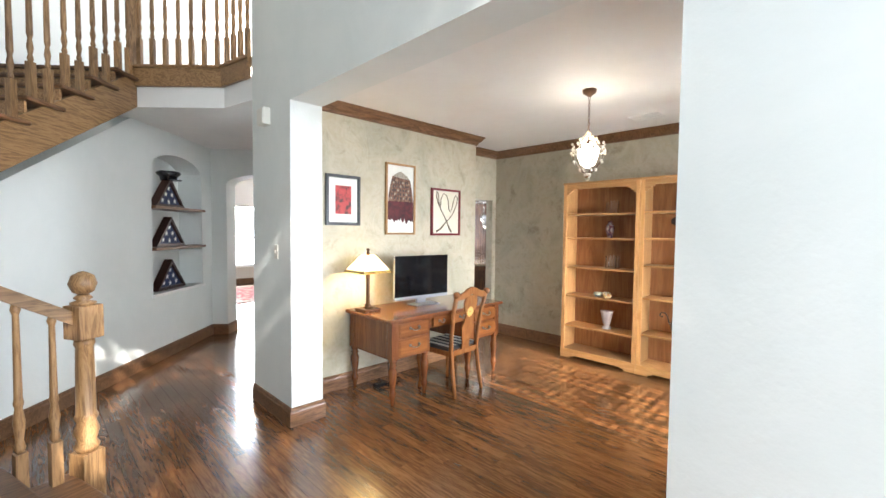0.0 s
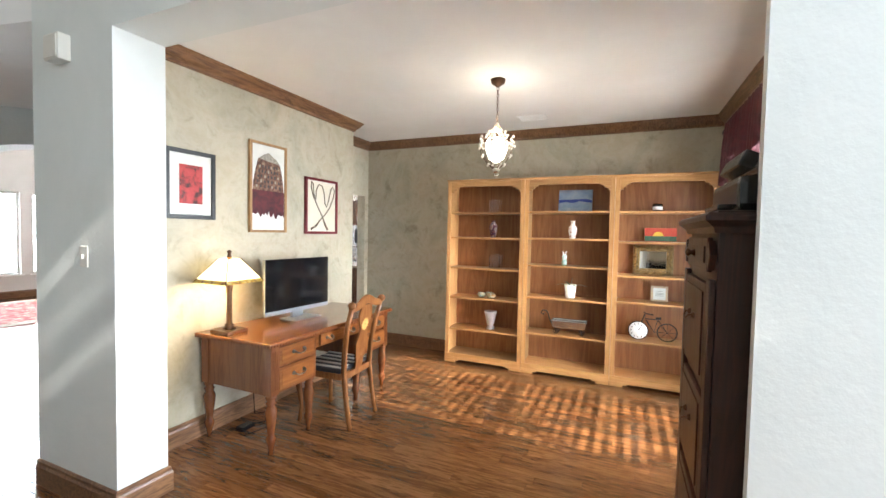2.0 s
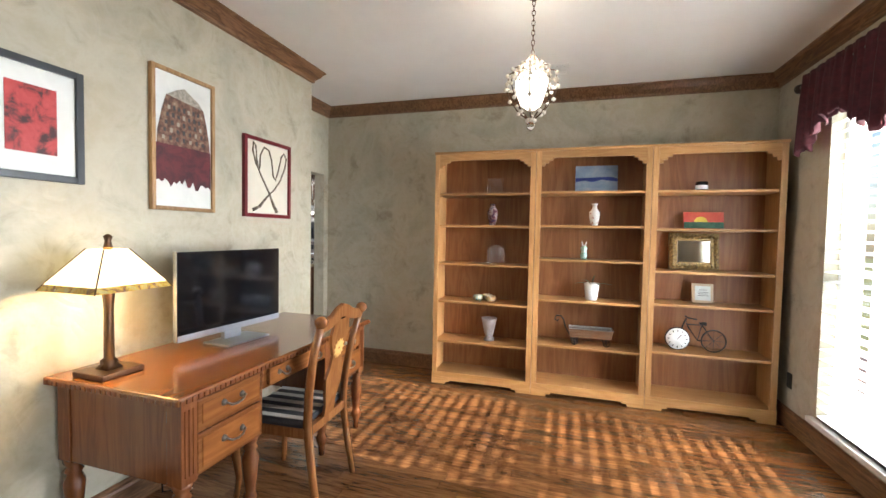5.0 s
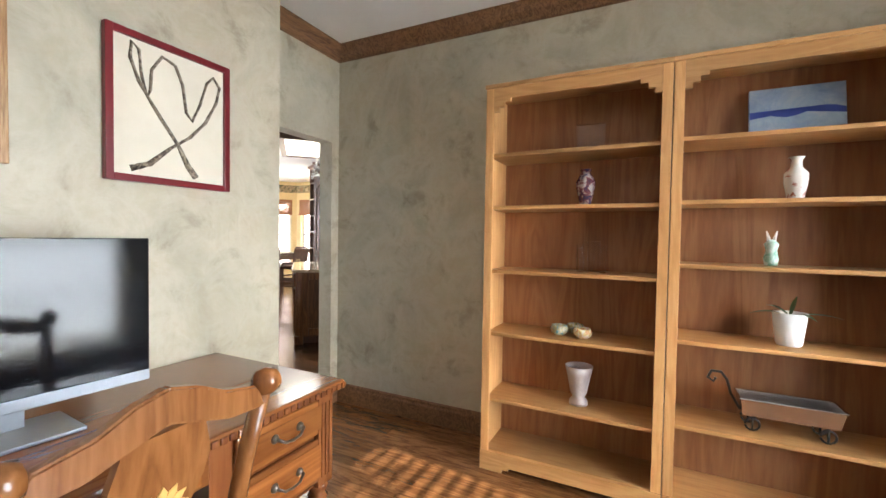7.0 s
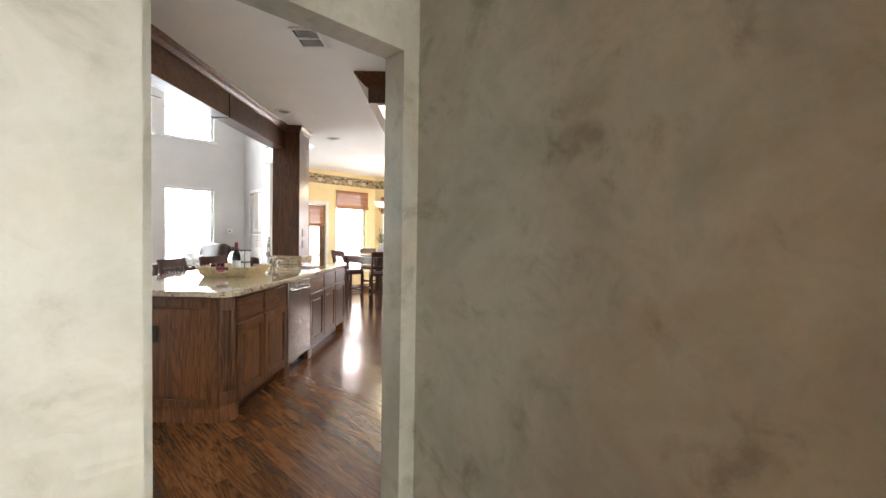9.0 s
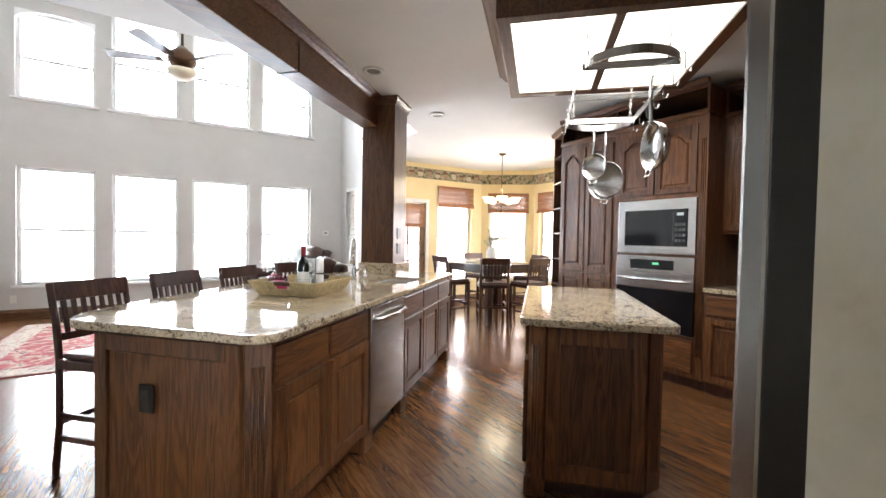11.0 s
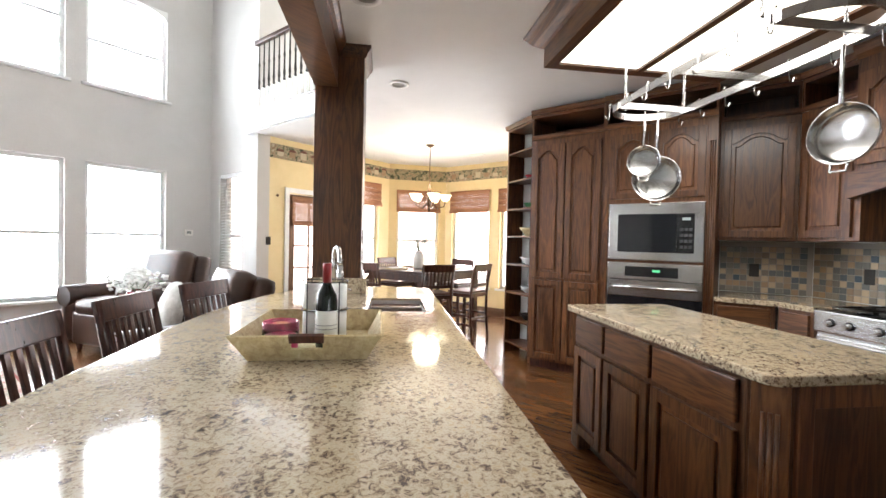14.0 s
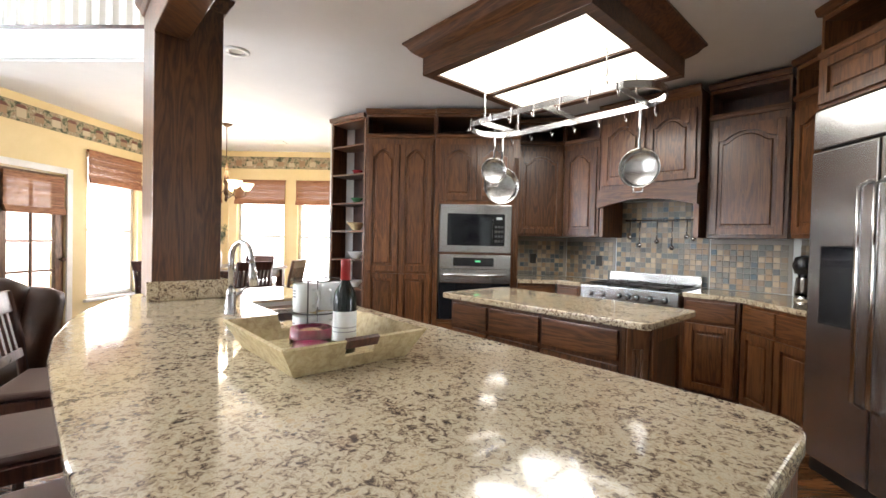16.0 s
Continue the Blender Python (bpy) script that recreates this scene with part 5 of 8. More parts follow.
for u0, u1 in ((0.14, 0.54), (0.565, 1.0), (1.655, 2.12), (2.145, 2.61), (2.635, 3.09)):
    cab_drawer(pen, u0, u1, 0.70, 0.85, 0.035)
    cab_door(pen, u0, u1, 0.13, 0.675, y=0.035)
for u in (1.02, 1.64, 3.06):
    part("bracket_foot", box(bm_new(), u - 0.06, u + 0.06, 0.01, 0.12, 0.0, 0.1, 0.012), CAB, pen)
dwm = thing("dishwasher", "stainless dishwasher with a bowed bar handle", "dishwasher", KP @ pose(1.03, 0.035, 0))
part("door", box(bm_new(), 0.005, 0.595, -0.028, 0.0, 0.11, 0.865, 0.006), STEEL, dwm)
part("kick_plate", box(bm_new(), 0.01, 0.59, 0.03, 0.05, 0.0, 0.105), BLACK, dwm)
part("handle", tube(bm_new(), [(0.05, -0.025, 0.79), (0.06, -0.06, 0.79), (0.3, -0.075, 0.785), (0.53, -0.06, 0.79), (0.54, -0.025, 0.79)], 0.012, 10), CHROME, dwm, "polished bar handle")

ROUND = [(0.03, -0.01), (0.03, 1.02), (3.2, -0.01)]
outline = round_poly([(0.03, 1.02), (0.03, -0.01), (3.2, -0.01), (3.2, 0.93), (2.95, 1.07), (2.6, 1.19), (2.3, 1.245), (1.95, 1.28), (1.6, 1.28), (1.2, 1.255), (0.8, 1.225), (0.45, 1.175), (0.2, 1.11)], 0.12)
bm = bm_new()
prism(bm, outline, 0.876, 0.915, None, 0.01)
top = tagged(part("granite_top", bm, GRANITE, None, m=KP), "speckled beige granite peninsula top with eased edge", "countertop")
cut = part("sink_cut", box(bm_new(), 1.95, 2.50, 0.11, 0.45, 0.8, 1.0), GRANITE, None, m=KP)
md = top.modifiers.new("sink", "BOOLEAN")
md.operation, md.object, md.solver = "DIFFERENCE", cut, "EXACT"
dg = bpy.context.evaluated_depsgraph_get()
mesh2 = bpy.data.meshes.new_from_object(top.evaluated_get(dg))
top.modifiers.clear()
top.data = mesh2
bpy.data.objects.remove(cut)
part("backsplash", box(bm_new(), 2.735, 2.768, 0.50, 0.92, 0.916, 1.03, 0.005), GRANITE, top)
part("backsplash", box(bm_new(), 2.77, 3.18, 0.505, 0.53, 0.916, 1.03, 0.005), GRANITE, top)
SATIN = plain("satin_steel", (0.55, 0.54, 0.53), 0.42, 0.55)
sink = thing("double_sink", "stainless double-bowl sink set into the granite", "sink", KP)
for u0, u1 in ((1.955, 2.215), (2.235, 2.495)):
    bm = bm_new()
    box(bm, u0, u1, 0.115, 0.445, 0.70, 0.9)
    bmesh.ops.delete(bm, geom=[f for f in bm.faces if f.normal.z > 0.9], context="FACES")
    for f in bm.faces:
        f.normal_flip()
    b = part("bowl", bm, SATIN, sink)
    part("drain", lathe(bm_new(), [(0.0, 0.702), (0.035, 0.702), (0.038, 0.706)], 16, pose((u0 + u1) / 2, 0.28, 0), False), CHROME, b)
part("divider", box(bm_new(), 2.215, 2.235, 0.115, 0.445, 0.86, 0.9, 0.004), STEEL, sink)
fau = thing("faucet", "brushed nickel gooseneck pull-down faucet", "faucet", KP @ pose(2.09, 0.65, 0.915, 0, 0, -70))
part("body", lathe(bm_new(), [(0.03, 0), (0.03, 0.008), (0.024, 0.02), (0.022, 0.1), (0.018, 0.13)], 16), STEEL, fau)
neck = [(0, 0, 0.12), (0, 0, 0.26)] + [(0, -0.075 + 0.075 * math.cos(a), 0.28 + 0.075 * math.sin(a)) for a in [math.pi * k / 8 for k in range(9)]] + [(0, -0.155, 0.25)]
part("neck", tube(bm_new(), neck, 0.013, 12), STEEL, fau)
part("spray_head", tube(bm_new(), [(0, -0.155, 0.255), (0, -0.162, 0.2), (0, -0.168, 0.15)], [0.015, 0.019, 0.021], 12), STEEL, fau)
part("lever", tube(bm_new(), [(0.02, 0, 0.08), (0.05, 0, 0.1), (0.085, 0.0, 0.13)], [0.012, 0.009, 0.006], 8), STEEL, fau)
soap = thing("soap_dispenser", "brushed nickel soap dispenser beside the faucet", "dispenser", KP @ pose(2.26, 0.62, 0.915))
part("body", lathe(bm_new(), [(0.02, 0), (0.02, 0.01), (0.014, 0.05), (0.01, 0.08)], 12), STEEL, soap)
part("spout", tube(bm_new(), [(0, 0, 0.08), (0, -0.03, 0.09), (0, -0.06, 0.08)], 0.006, 8), STEEL, soap)

# tray with bottle, mugs and candle
tray = thing("serving_tray", "flared straw-coloured serving tray with cut-out handles", "tray", K @ pose(1.225, 0.555, 0.916))
bm = bm_new()
box(bm, -0.215, 0.215, -0.19, 0.19, 0.0, 0.008)
part("bottom", bm, TRAYW, tray)


def slab(bm, lo0, lo1, hi0, hi1, t):
    """A slanted board between a low and a high edge."""
    a = [Vector(p) for p in (lo0, lo1, hi1, hi0)]
    nrm = (a[1] - a[0]).cross(a[3] - a[0]).normalized() * t
    v0 = [bm.verts.new(p) for p in a]
    v1 = [bm.verts.new(p + nrm) for p in a]
    fs = [bm.faces.new(v0), bm.faces.new(v1[::-1])]
    for i in range(4):
        fs.append(bm.faces.new((v0[i], v0[(i + 1) % 4], v1[(i + 1) % 4], v1[i])))
    bmesh.ops.recalc_face_normals(bm, faces=fs)


for s in (-1, 1):
    bm = bm_new()
    slab(bm, (-0.215, s * 0.19, 0), (0.215, s * 0.19, 0), (-0.26, s * 0.24, 0.088), (0.26, s * 0.24, 0.088), 0.009 * s)
    part("side", bm, TRAYW, tray)
    bm = bm_new()
    xl, xh = s * 0.215, s * 0.26
    slab(bm, (xl, -0.19, 0), (xl, -0.05, 0), (xh, -0.24, 0.088), (xh, -0.05, 0.088), -0.009 * s)
    slab(bm, (xl, 0.05, 0), (xl, 0.19, 0), (xh, 0.05, 0.088), (xh, 0.24, 0.088), -0.009 * s)
    slab(bm, (xl, -0.05, 0), (xl, 0.05, 0), (xl + s * 0.02, -0.05, 0.04), (xl + s * 0.02, 0.05, 0.04), -0.009 * s)
    part("end", bm, TRAYW, tray)
    bm = bm_new()
    slab(bm, (xl + s * 0.033, -0.055, 0.064), (xl + s * 0.033, 0.055, 0.064), (xh + s * 0.001, -0.055, 0.09), (xh + s * 0.001, 0.055, 0.09), -0.013 * s)
    part("handle_grip", bm, CHERRY, tray, "dark leather grip")
TZ = 0.925
bot = thing("wine_bottle", "dark red wine bottle with a white label", "bottle", K @ pose(1.15, 0.515, TZ))
part("glass", lathe(bm_new(), [(0.037, 0), (0.038, 0.01), (0.038, 0.17), (0.034, 0.195), (0.017, 0.225), (0.0145, 0.24), (0.0145, 0.25)], 24), plain("bottle_glass", (0.006, 0.009, 0.006), 0.05), bot)
part("label", lathe(bm_new(), [(0.0385, 0.04), (0.0385, 0.135)], 24, None, False), PAPER, bot)
part("capsule", lathe(bm_new(), [(0.0158, 0.235), (0.0158, 0.30), (0.015, 0.305)], 16), plain("red_foil", (0.28, 0.02, 0.02), 0.3), bot, "red foil capsule")
b3 = bm_new()
for i, wd in enumerate((0.5, 0.34)):
    lathe(b3, [(0.0389, 0.082 - i * 0.014), (0.0389, 0.085 - i * 0.014)], 24, None, False)
part("label_writing", b3, plain("grey_print", (0.3, 0.3, 0.3), 0.6), bot)
cand = thing("candle_bowl", "clear glass bowl with a magenta candle", "candle", K @ pose(1.09, 0.66, TZ))
part("wax", lathe(bm_new(), [(0.052, 0.002), (0.058, 0.012), (0.058, 0.05), (0.0, 0.051)], 24), plain("magenta_wax", (0.42, 0.012, 0.09), 0.3), cand)
part("glass", lathe(bm_new(), [(0.0585, 0.051), (0.0605, 0.06), (0.0605, 0.105), (0.0575, 0.107), (0.0565, 0.06), (0.0565, 0.051)], 24, None, False), CLEAR, cand)
rack = thing("mug_rack", "black wire mug rack standing in the tray", "rack", K @ pose(1.30, 0.54, TZ))
for x, y in ((-0.055, 0.06), (0.055, 0.06), (-0.055, -0.06), (0.055, -0.06), (0, 0)):
    part("rod", tube(bm_new(), [(x, y, 0), (x, y, 0.23)], 0.0025, 6), IRON, rack)
for z in (0.004, 0.115, 0.226):
    part("ring", tube(bm_new(), [(0.08 * math.cos(a), 0.09 * math.sin(a), z) for a in [k * math.pi / 10 for k in range(21)]], 0.0025, 6), IRON, rack)
mug0 = None
for y in (0.045, -0.045):
    for z in (0.008, 0.118):
        if mug0 is None:
            mug0 = thing("mug", "white mug with grey printed bars, stacked in a rack", "mug", K @ pose(1.30, 0.54 + y, TZ + z, 0, 0, 200), "mugs in the rack")
            part("cup", lathe(bm_new(), [(0.036, 0), (0.04, 0.005), (0.04, 0.095), (0.037, 0.096), (0.036, 0.01), (0.0, 0.008)], 24, None, False), PAINTW, mug0)
            part("handle", tube(bm_new(), [(0.038, 0, 0.075), (0.062, 0, 0.075), (0.068, 0, 0.05), (0.06, 0, 0.025), (0.038, 0, 0.022)], 0.006, 8), PAINTW, mug0)
            b3 = bm_new()
            for k in (0.05, 0.06, 0.07):
                for a0 in (2.6, 4.2):
                    vs = []
                    for j in range(5):
                        a = a0 + j * 0.12
                        vs.append((b3.verts.new((0.0405 * math.cos(a), 0.0405 * math.sin(a), k)), b3.verts.new((0.0405 * math.cos(a), 0.0405 * math.sin(a), k + 0.006))))
                    for p, q in zip(vs, vs[1:]):
                        b3.faces.new((p[0], q[0], q[1], p[1]))
            part("writing", b3, plain("mug_ink", (0.12, 0.12, 0.12), 0.5), mug0)
        else:
            copy_thing(mug0, K @ pose(1.30, 0.54 + y, TZ + z, 0, 0, 160 if y < 0 else 200))

# bar stools
stool = thing("bar_stool", "dark cherry slat-back bar stool with a padded seat", "stool", K @ pose(0.54, 1.25, 0), "bar stools along the peninsula")
for s in (-1, 1):
    part("back_leg", tube(bm_new(), [(s * 0.2, 0.21, 0), (s * 0.2, 0.18, 0.3), (s * 0.2, 0.18, 0.62), (s * 0.2, 0.2, 0.8), (s * 0.2, 0.245, 1.02)], 0.021, 4), CHERRY, stool)
    part("front_leg", box(bm_new(), s * 0.2 - 0.019, s * 0.2 + 0.019, -0.20, -0.162, 0, 0.6, 0.003), CHERRY, stool)
    for z in (0.2, 0.32):
        part("stretcher", box(bm_new(), s * 0.2 - 0.01, s * 0.2 + 0.01, -0.165, 0.175, z, z + 0.03, 0.003), CHERRY, stool)
for y, z in ((-0.18, 0.26), (0.18, 0.28)):
    part("stretcher", box(bm_new(), -0.19, 0.19, y - 0.01, y + 0.01, z, z + 0.03, 0.003), CHERRY, stool)
part("seat_frame", box(bm_new(), -0.215, 0.215, -0.2, 0.19, 0.58, 0.63, 0.005), CHERRY, stool)
part("seat", box(bm_new(), -0.2, 0.2, -0.195, 0.165, 0.631, 0.66, 0.012), plain("seat_dark", (0.13, 0.075, 0.06), 0.35), stool, "dark padded seat")
BK = pose(0, 0.197, 0.78, -11.5)
part("top_rail", box(bm_new(), -0.215, 0.215, -0.012, 0.012, 0.15, 0.25, 0.006, BK), CHERRY, stool)
part("lower_rail", box(bm_new(), -0.19, 0.19, -0.01, 0.01, -0.06, -0.02, 0.004, BK), CHERRY, stool)
for i in range(7):
    x = -0.15 + i * 0.05
    part("slat", box(bm_new(), x - 0.012, x + 0.012, -0.006, 0.006, -0.02, 0.15, 0.002, BK), CHERRY, stool)
for u, v, a in ((1.17, 1.29, 2), (1.80, 1.30, -3), (2.41, 1.21, -16)):
    copy_thing(stool, K @ pose(u, v, 0, 0, 0, a))

# island
I2 = rot_frame(6.16, 5.643, 45)
isl = thing("island_cabinet", "oak island cabinet with drawers and fluted corners", "cabinet", I2)
part("body", prism(bm_new(), [(0.14, -0.05), (1.44, -0.05), (1.44, -0.68), (0.14, -0.68), (0.05, -0.59), (0.05, -0.14)], 0.1, 0.875), CAB, isl)
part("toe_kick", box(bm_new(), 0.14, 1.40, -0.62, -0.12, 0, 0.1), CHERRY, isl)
IF = Matrix.Translation((1.44, -0.05, 0)) @ Matrix.Rotation(radians(180), 4, "Z")
fr = part("front", box(bm_new(), 0.0, 1.3, -0.002, 0.004, 0.1, 0.875), CAB, isl)
fr.matrix_basis = IF
for x0, x1 in ((0.03, 0.36), (0.385, 0.78), (0.805, 1.27)):
    cab_drawer(fr, x0, x1, 0.69, 0.85, -0.002)
    d = cab_door(fr, x0, x1, 0.12, 0.665, y=-0.002)
bm = bm_new()
for a, b, c, d in ((-0.59, -0.53, 0.12, 0.87), (-0.20, -0.14, 0.12, 0.87), (-0.53, -0.20, 0.12, 0.2), (-0.53, -0.20, 0.79, 0.87)):
    box(bm, 0.032, 0.0495, a, b, c, d, 0.003)
part("end_frame", bm, CAB, isl)
for sgn in (0, 1):
    MM = Matrix.Translation((0.095, -0.095 if sgn == 0 else -0.635, 0)) @ Matrix.Rotation(radians(-45 if sgn else -135), 4, "Z")
    bm = bm_new()
    box(bm, -0.055, 0.055, -0.012, 0.0, 0.1, 0.87, 0.003, MM)
    for k in (-1, 0, 1):
        tube(bm, [MM @ Vector((k * 0.02, -0.012, 0.2)), MM @ Vector((k * 0.02, -0.012, 0.76))], 0.007, 8)
    part("fluted_corner", bm, CAB, isl)
for u in (0.12, 1.40):
    part("bracket_foot", box(bm_new(), u - 0.05, u + 0.05, -0.14, -0.035, 0, 0.1, 0.012), CAB, isl)
ROUND = [(0.0, 0.0), (1.52, 0.0), (1.52, -0.73), (0.0, -0.73)]
bm = bm_new()
prism(bm, round_poly(ROUND, 0.06), 0.876, 0.915, None, 0.01)
solid("granite_top", bm, GRANITE, "speckled gold granite island top with eased edge", "countertop", I2)

# east wall cabinets
E0 = rot_frame(8.60, 7.62, -90)


def cubby(parent, w, d, z0, z1, crown=True):
    """Open box over a cabinet; the shade inside is put into its dark back."""
    for nm, b in (("side", (0, 0.02, 0, d)), ("side", (w - 0.02, w, 0, d))):
        part(nm, box(bm_new(), *b, z0, z1, 0.002), CAB, parent)
    part("cubby_floor", box(bm_new(), 0.02, w - 0.02, 0.0, d, z0, z0 + 0.03, 0.002), CABX, parent)
    part("cubby_top", box(bm_new(), 0.02, w - 0.02, 0.0, d, z1 - 0.03, z1, 0.002), CABX, parent)
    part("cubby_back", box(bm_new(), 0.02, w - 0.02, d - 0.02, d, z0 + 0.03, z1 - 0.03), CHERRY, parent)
    if crown:
        bm = bm_new()
        sweep(bm, [(0, 0, z1), (w, 0, z1)], [(0, 0), (0.03, 0.0), (0.045, 0.03), (0.045, 0.045), (0, 0.045)])
        part("crown", bm, CABX, parent)
        bm = bm_new()
        sweep(bm, [(0, 0, z0), (w, 0, z0)], [(0, -0.02), (0.012, -0.02), (0.02, 0.0), (0.02, 0.015), (0, 0.02)])
        part("rail_moulding", bm, CABX, parent)


pan = thing("pantry_cabinet", "tall oak pantry with arched raised-panel doors", "cabinet", E0)
part("body", box(bm_new(), 0, 0.75, 0, 0.58, 0.1, 2.40, 0.003), CAB, pan)
toe(pan, 0.75, 0.58)
for x0, x1 in ((0.03, 0.368), (0.382, 0.72)):
    cab_door(pan, x0, x1, 0.97, 2.33, arch=0.07)
    cab_door(pan, x0, x1, 0.13, 0.94)
cubby(pan, 0.75, 0.58, 2.42, 2.66)
ov = thing("oven_cabinet", "tall oak cabinet that houses the wall ovens", "cabinet", rot_frame(8.57, 6.865, -90))
for b in ((0, 0.05, 0.1, 2.40), (0.83, 0.90, 0.1, 2.40), (0.05, 0.83, 0.1, 0.46), (0.05, 0.83, 1.165, 1.185), (0.05, 0.83, 1.70, 2.40)):
    part("carcass_panel", box(bm_new(), b[0], b[1], 0, 0.6, b[2], b[3], 0.002), CAB, ov)
toe(ov, 0.9, 0.6)
for x0, x1 in ((0.06, 0.435), (0.445, 0.82)):
    cab_door(ov, x0, x1, 1.74, 2.33, arch=0.07)
cab_drawer(ov, 0.06, 0.82, 0.15, 0.43)
bm = bm_new()
for k in range(3):
    tube(bm, [(0.85 + k * 0.016, -0.001, 0.3), (0.85 + k * 0.016, -0.001, 2.2)], 0.006, 6)
part("fluting", bm, CAB, ov)
cubby(ov, 0.9, 0.6, 2.42, 2.66)
mw = thing("microwave", "built-in stainless microwave with a dark glass door", "microwave", rot_frame(8.57, 6.80, -90))
part("trim_kit", box(bm_new(), 0, 0.76, -0.015, 0.3, 1.187, 1.697, 0.004), STEEL, mw, "stainless surround")
part("door", box(bm_new(), 0.08, 0.56, -0.026, -0.0155, 1.26, 1.60, 0.004), OVENGLASS, mw, "dark glass door")
cp = part("control_panel", box(bm_new(), 0.562, 0.69, -0.026, -0.0155, 1.26, 1.60, 0.004), BLACK, mw)
part("display", box(bm_new(), 0.60, 0.66, -0.0275, -0.0262, 1.54, 1.565), plain("lcd_grey", (0.4, 0.45, 0.42), 0.3), cp)
for r in range(4):
    for c in range(3):
        part("button", box(bm_new(), 0.585 + c * 0.033, 0.61 + c * 0.033, -0.0275, -0.0262, 1.30 + r * 0.05, 1.325 + r * 0.05, 0.001), plain("key_grey", (0.06, 0.06, 0.06), 0.4), cp)
oven = thing("wall_oven", "built-in stainless wall oven with a bar handle", "oven", rot_frame(8.57, 6.80, -90))
part("control_panel", box(bm_new(), 0, 0.76, -0.02, 0.3, 1.01, 1.163, 0.004), STEEL, oven)
part("display_panel", box(bm_new(), 0.15, 0.58, -0.0225, -0.0205, 1.04, 1.13, 0.002), BLACK, oven)
part("clock_display", box(bm_new(), 0.38, 0.44, -0.024, -0.0227, 1.085, 1.105), glow("lit_green", (0.2, 0.9, 0.4), 0.1), oven)
part("door_rail", box(bm_new(), 0, 0.76, -0.025, 0.3, 0.86, 1.005, 0.004), STEEL, oven)
part("window", box(bm_new(), 0, 0.76, -0.022, 0.3, 0.47, 0.858, 0.004), OVENGLASS, oven, "black glass oven door")
part("handle", tube(bm_new(), [(0.04, -0.02, 0.945), (0.05, -0.055, 0.945), (0.38, -0.07, 0.945), (0.71, -0.055, 0.945), (0.72, -0.02, 0.945)], 0.012, 10), CHROME, oven)

sh2 = thing("end_shelf", "tall open oak end shelf with crockery", "shelf", Matrix.Translation((9.02, 8.13, 0)) @ Matrix.Rotation(radians(-122), 4, "Z"))
SW = 0.56
part("side", box(bm_new(), 0, 0.025, 0, 0.28, 0, 2.66, 0.002), CAB, sh2)
part("side", box(bm_new(), SW - 0.025, SW, 0, 0.28, 0, 2.66, 0.002), CAB, sh2)
# dark cherry on an oak unit: the recess's shade is in the back's colour
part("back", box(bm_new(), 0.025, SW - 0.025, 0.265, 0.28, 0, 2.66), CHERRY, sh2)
for z in (0.12, 0.40, 0.72, 1.05, 1.38, 1.70, 2.03, 2.36, 2.64):
    part("shelf", box(bm_new(), 0.025, SW - 0.025, 0.0, 0.264, z, z + 0.02, 0.002), CABX, sh2)
bm = bm_new()
sweep(bm, [(0, 0, 2.66), (SW, 0, 2.66)], [(0, 0), (0.03, 0), (0.045, 0.03), (0.045, 0.045), (0, 0.045)])
part("crown", bm, CABX, sh2)
BOWL = [(0.03, 0), (0.035, 0.008), (0.07, 0.05), (0.09, 0.075), (0.086, 0.076), (0.06, 0.04), (0.0, 0.012)]
SM = sh2.matrix_basis
for z, mt, lb, sc in ((0.74, PAINTW, "white ceramic bowl on the open shelf", 1.0), (1.07, PAINTW, "white ceramic bowl on the open shelf", 1.1), (1.40, TRAYW, "woven straw basket on the open shelf", 1.25), (1.72, plain("green_glaze", (0.06, 0.2, 0.08), 0.2), "small green glazed bowl on the open shelf", 0.8), (2.05, plain("red_glaze", (0.35, 0.02, 0.03), 0.25), "small red bowl on the open shelf", 0.7), (0.42, IRON, "dark bowl on the open shelf", 1.0)):
    vase("bowl" if mt is not TRAYW else "basket", lb, [(r * sc, q * sc) for r, q in BOWL], mt, SM @ pose(0.3, 0.13, z + 0.001), 20, "bowl" if mt is not TRAYW else "basket")

# upper cabinets, counters, range wall
def upper(m, w, label, doors, z0=1.38):
    c = thing("wall_cabinet", label, "cabinet", m)
    part("body", box(bm_new(), 0, w, 0, 0.32, z0, 2.40, 0.003), CAB, c)
    n = doors
    for i in range(n):
        a = 0.02 + i * (w - 0.04) / n
        cab_door(c, a + 0.006, a + (w - 0.04) / n - 0.006, z0 + 0.03, 2.33, arch=0.07)
    cubby(c, w, 0.32, 2.42, 2.66)
    return c


upper(rot_frame(8.86, 5.965, -90), 0.535, "oak wall cabinet with an arched panel door", 1)
RG = rot_frame(8.86, 5.43, -135)
upper(RG, 0.42, "oak wall cabinet on the diagonal wall", 1)
HD = rot_frame(8.40, 5.19, -135)
hood = thing("range_hood", "oak range hood with arched valance and panel doors", "hood", HD)
part("body", box(bm_new(), 0.0, 0.9, 0.02, 0.47, 1.80, 2.66, 0.003), CAB, hood)
for s in (0.0, 0.86):
    part("side_leg", box(bm_new(), s, s + 0.04, 0.03, 0.47, 1.38, 1.80, 0.003), CAB, hood)
bm = bm_new()
arcp = [(0.9 * i / 14, 1.665 + 0.075 * math.sin(math.pi * i / 14)) for i in range(15)]
upright(bm, arcp + [(0.9, 1.85), (0, 1.85)], Matrix(), -0.03, 0.02)
part("valance", bm, CABX, hood, "arched oak valance")
for x0, x1 in ((0.03, 0.44), (0.46, 0.87)):
    cab_door(hood, x0, x1, 1.89, 2.5, arch=0.07, y=0.02)
bm = bm_new()
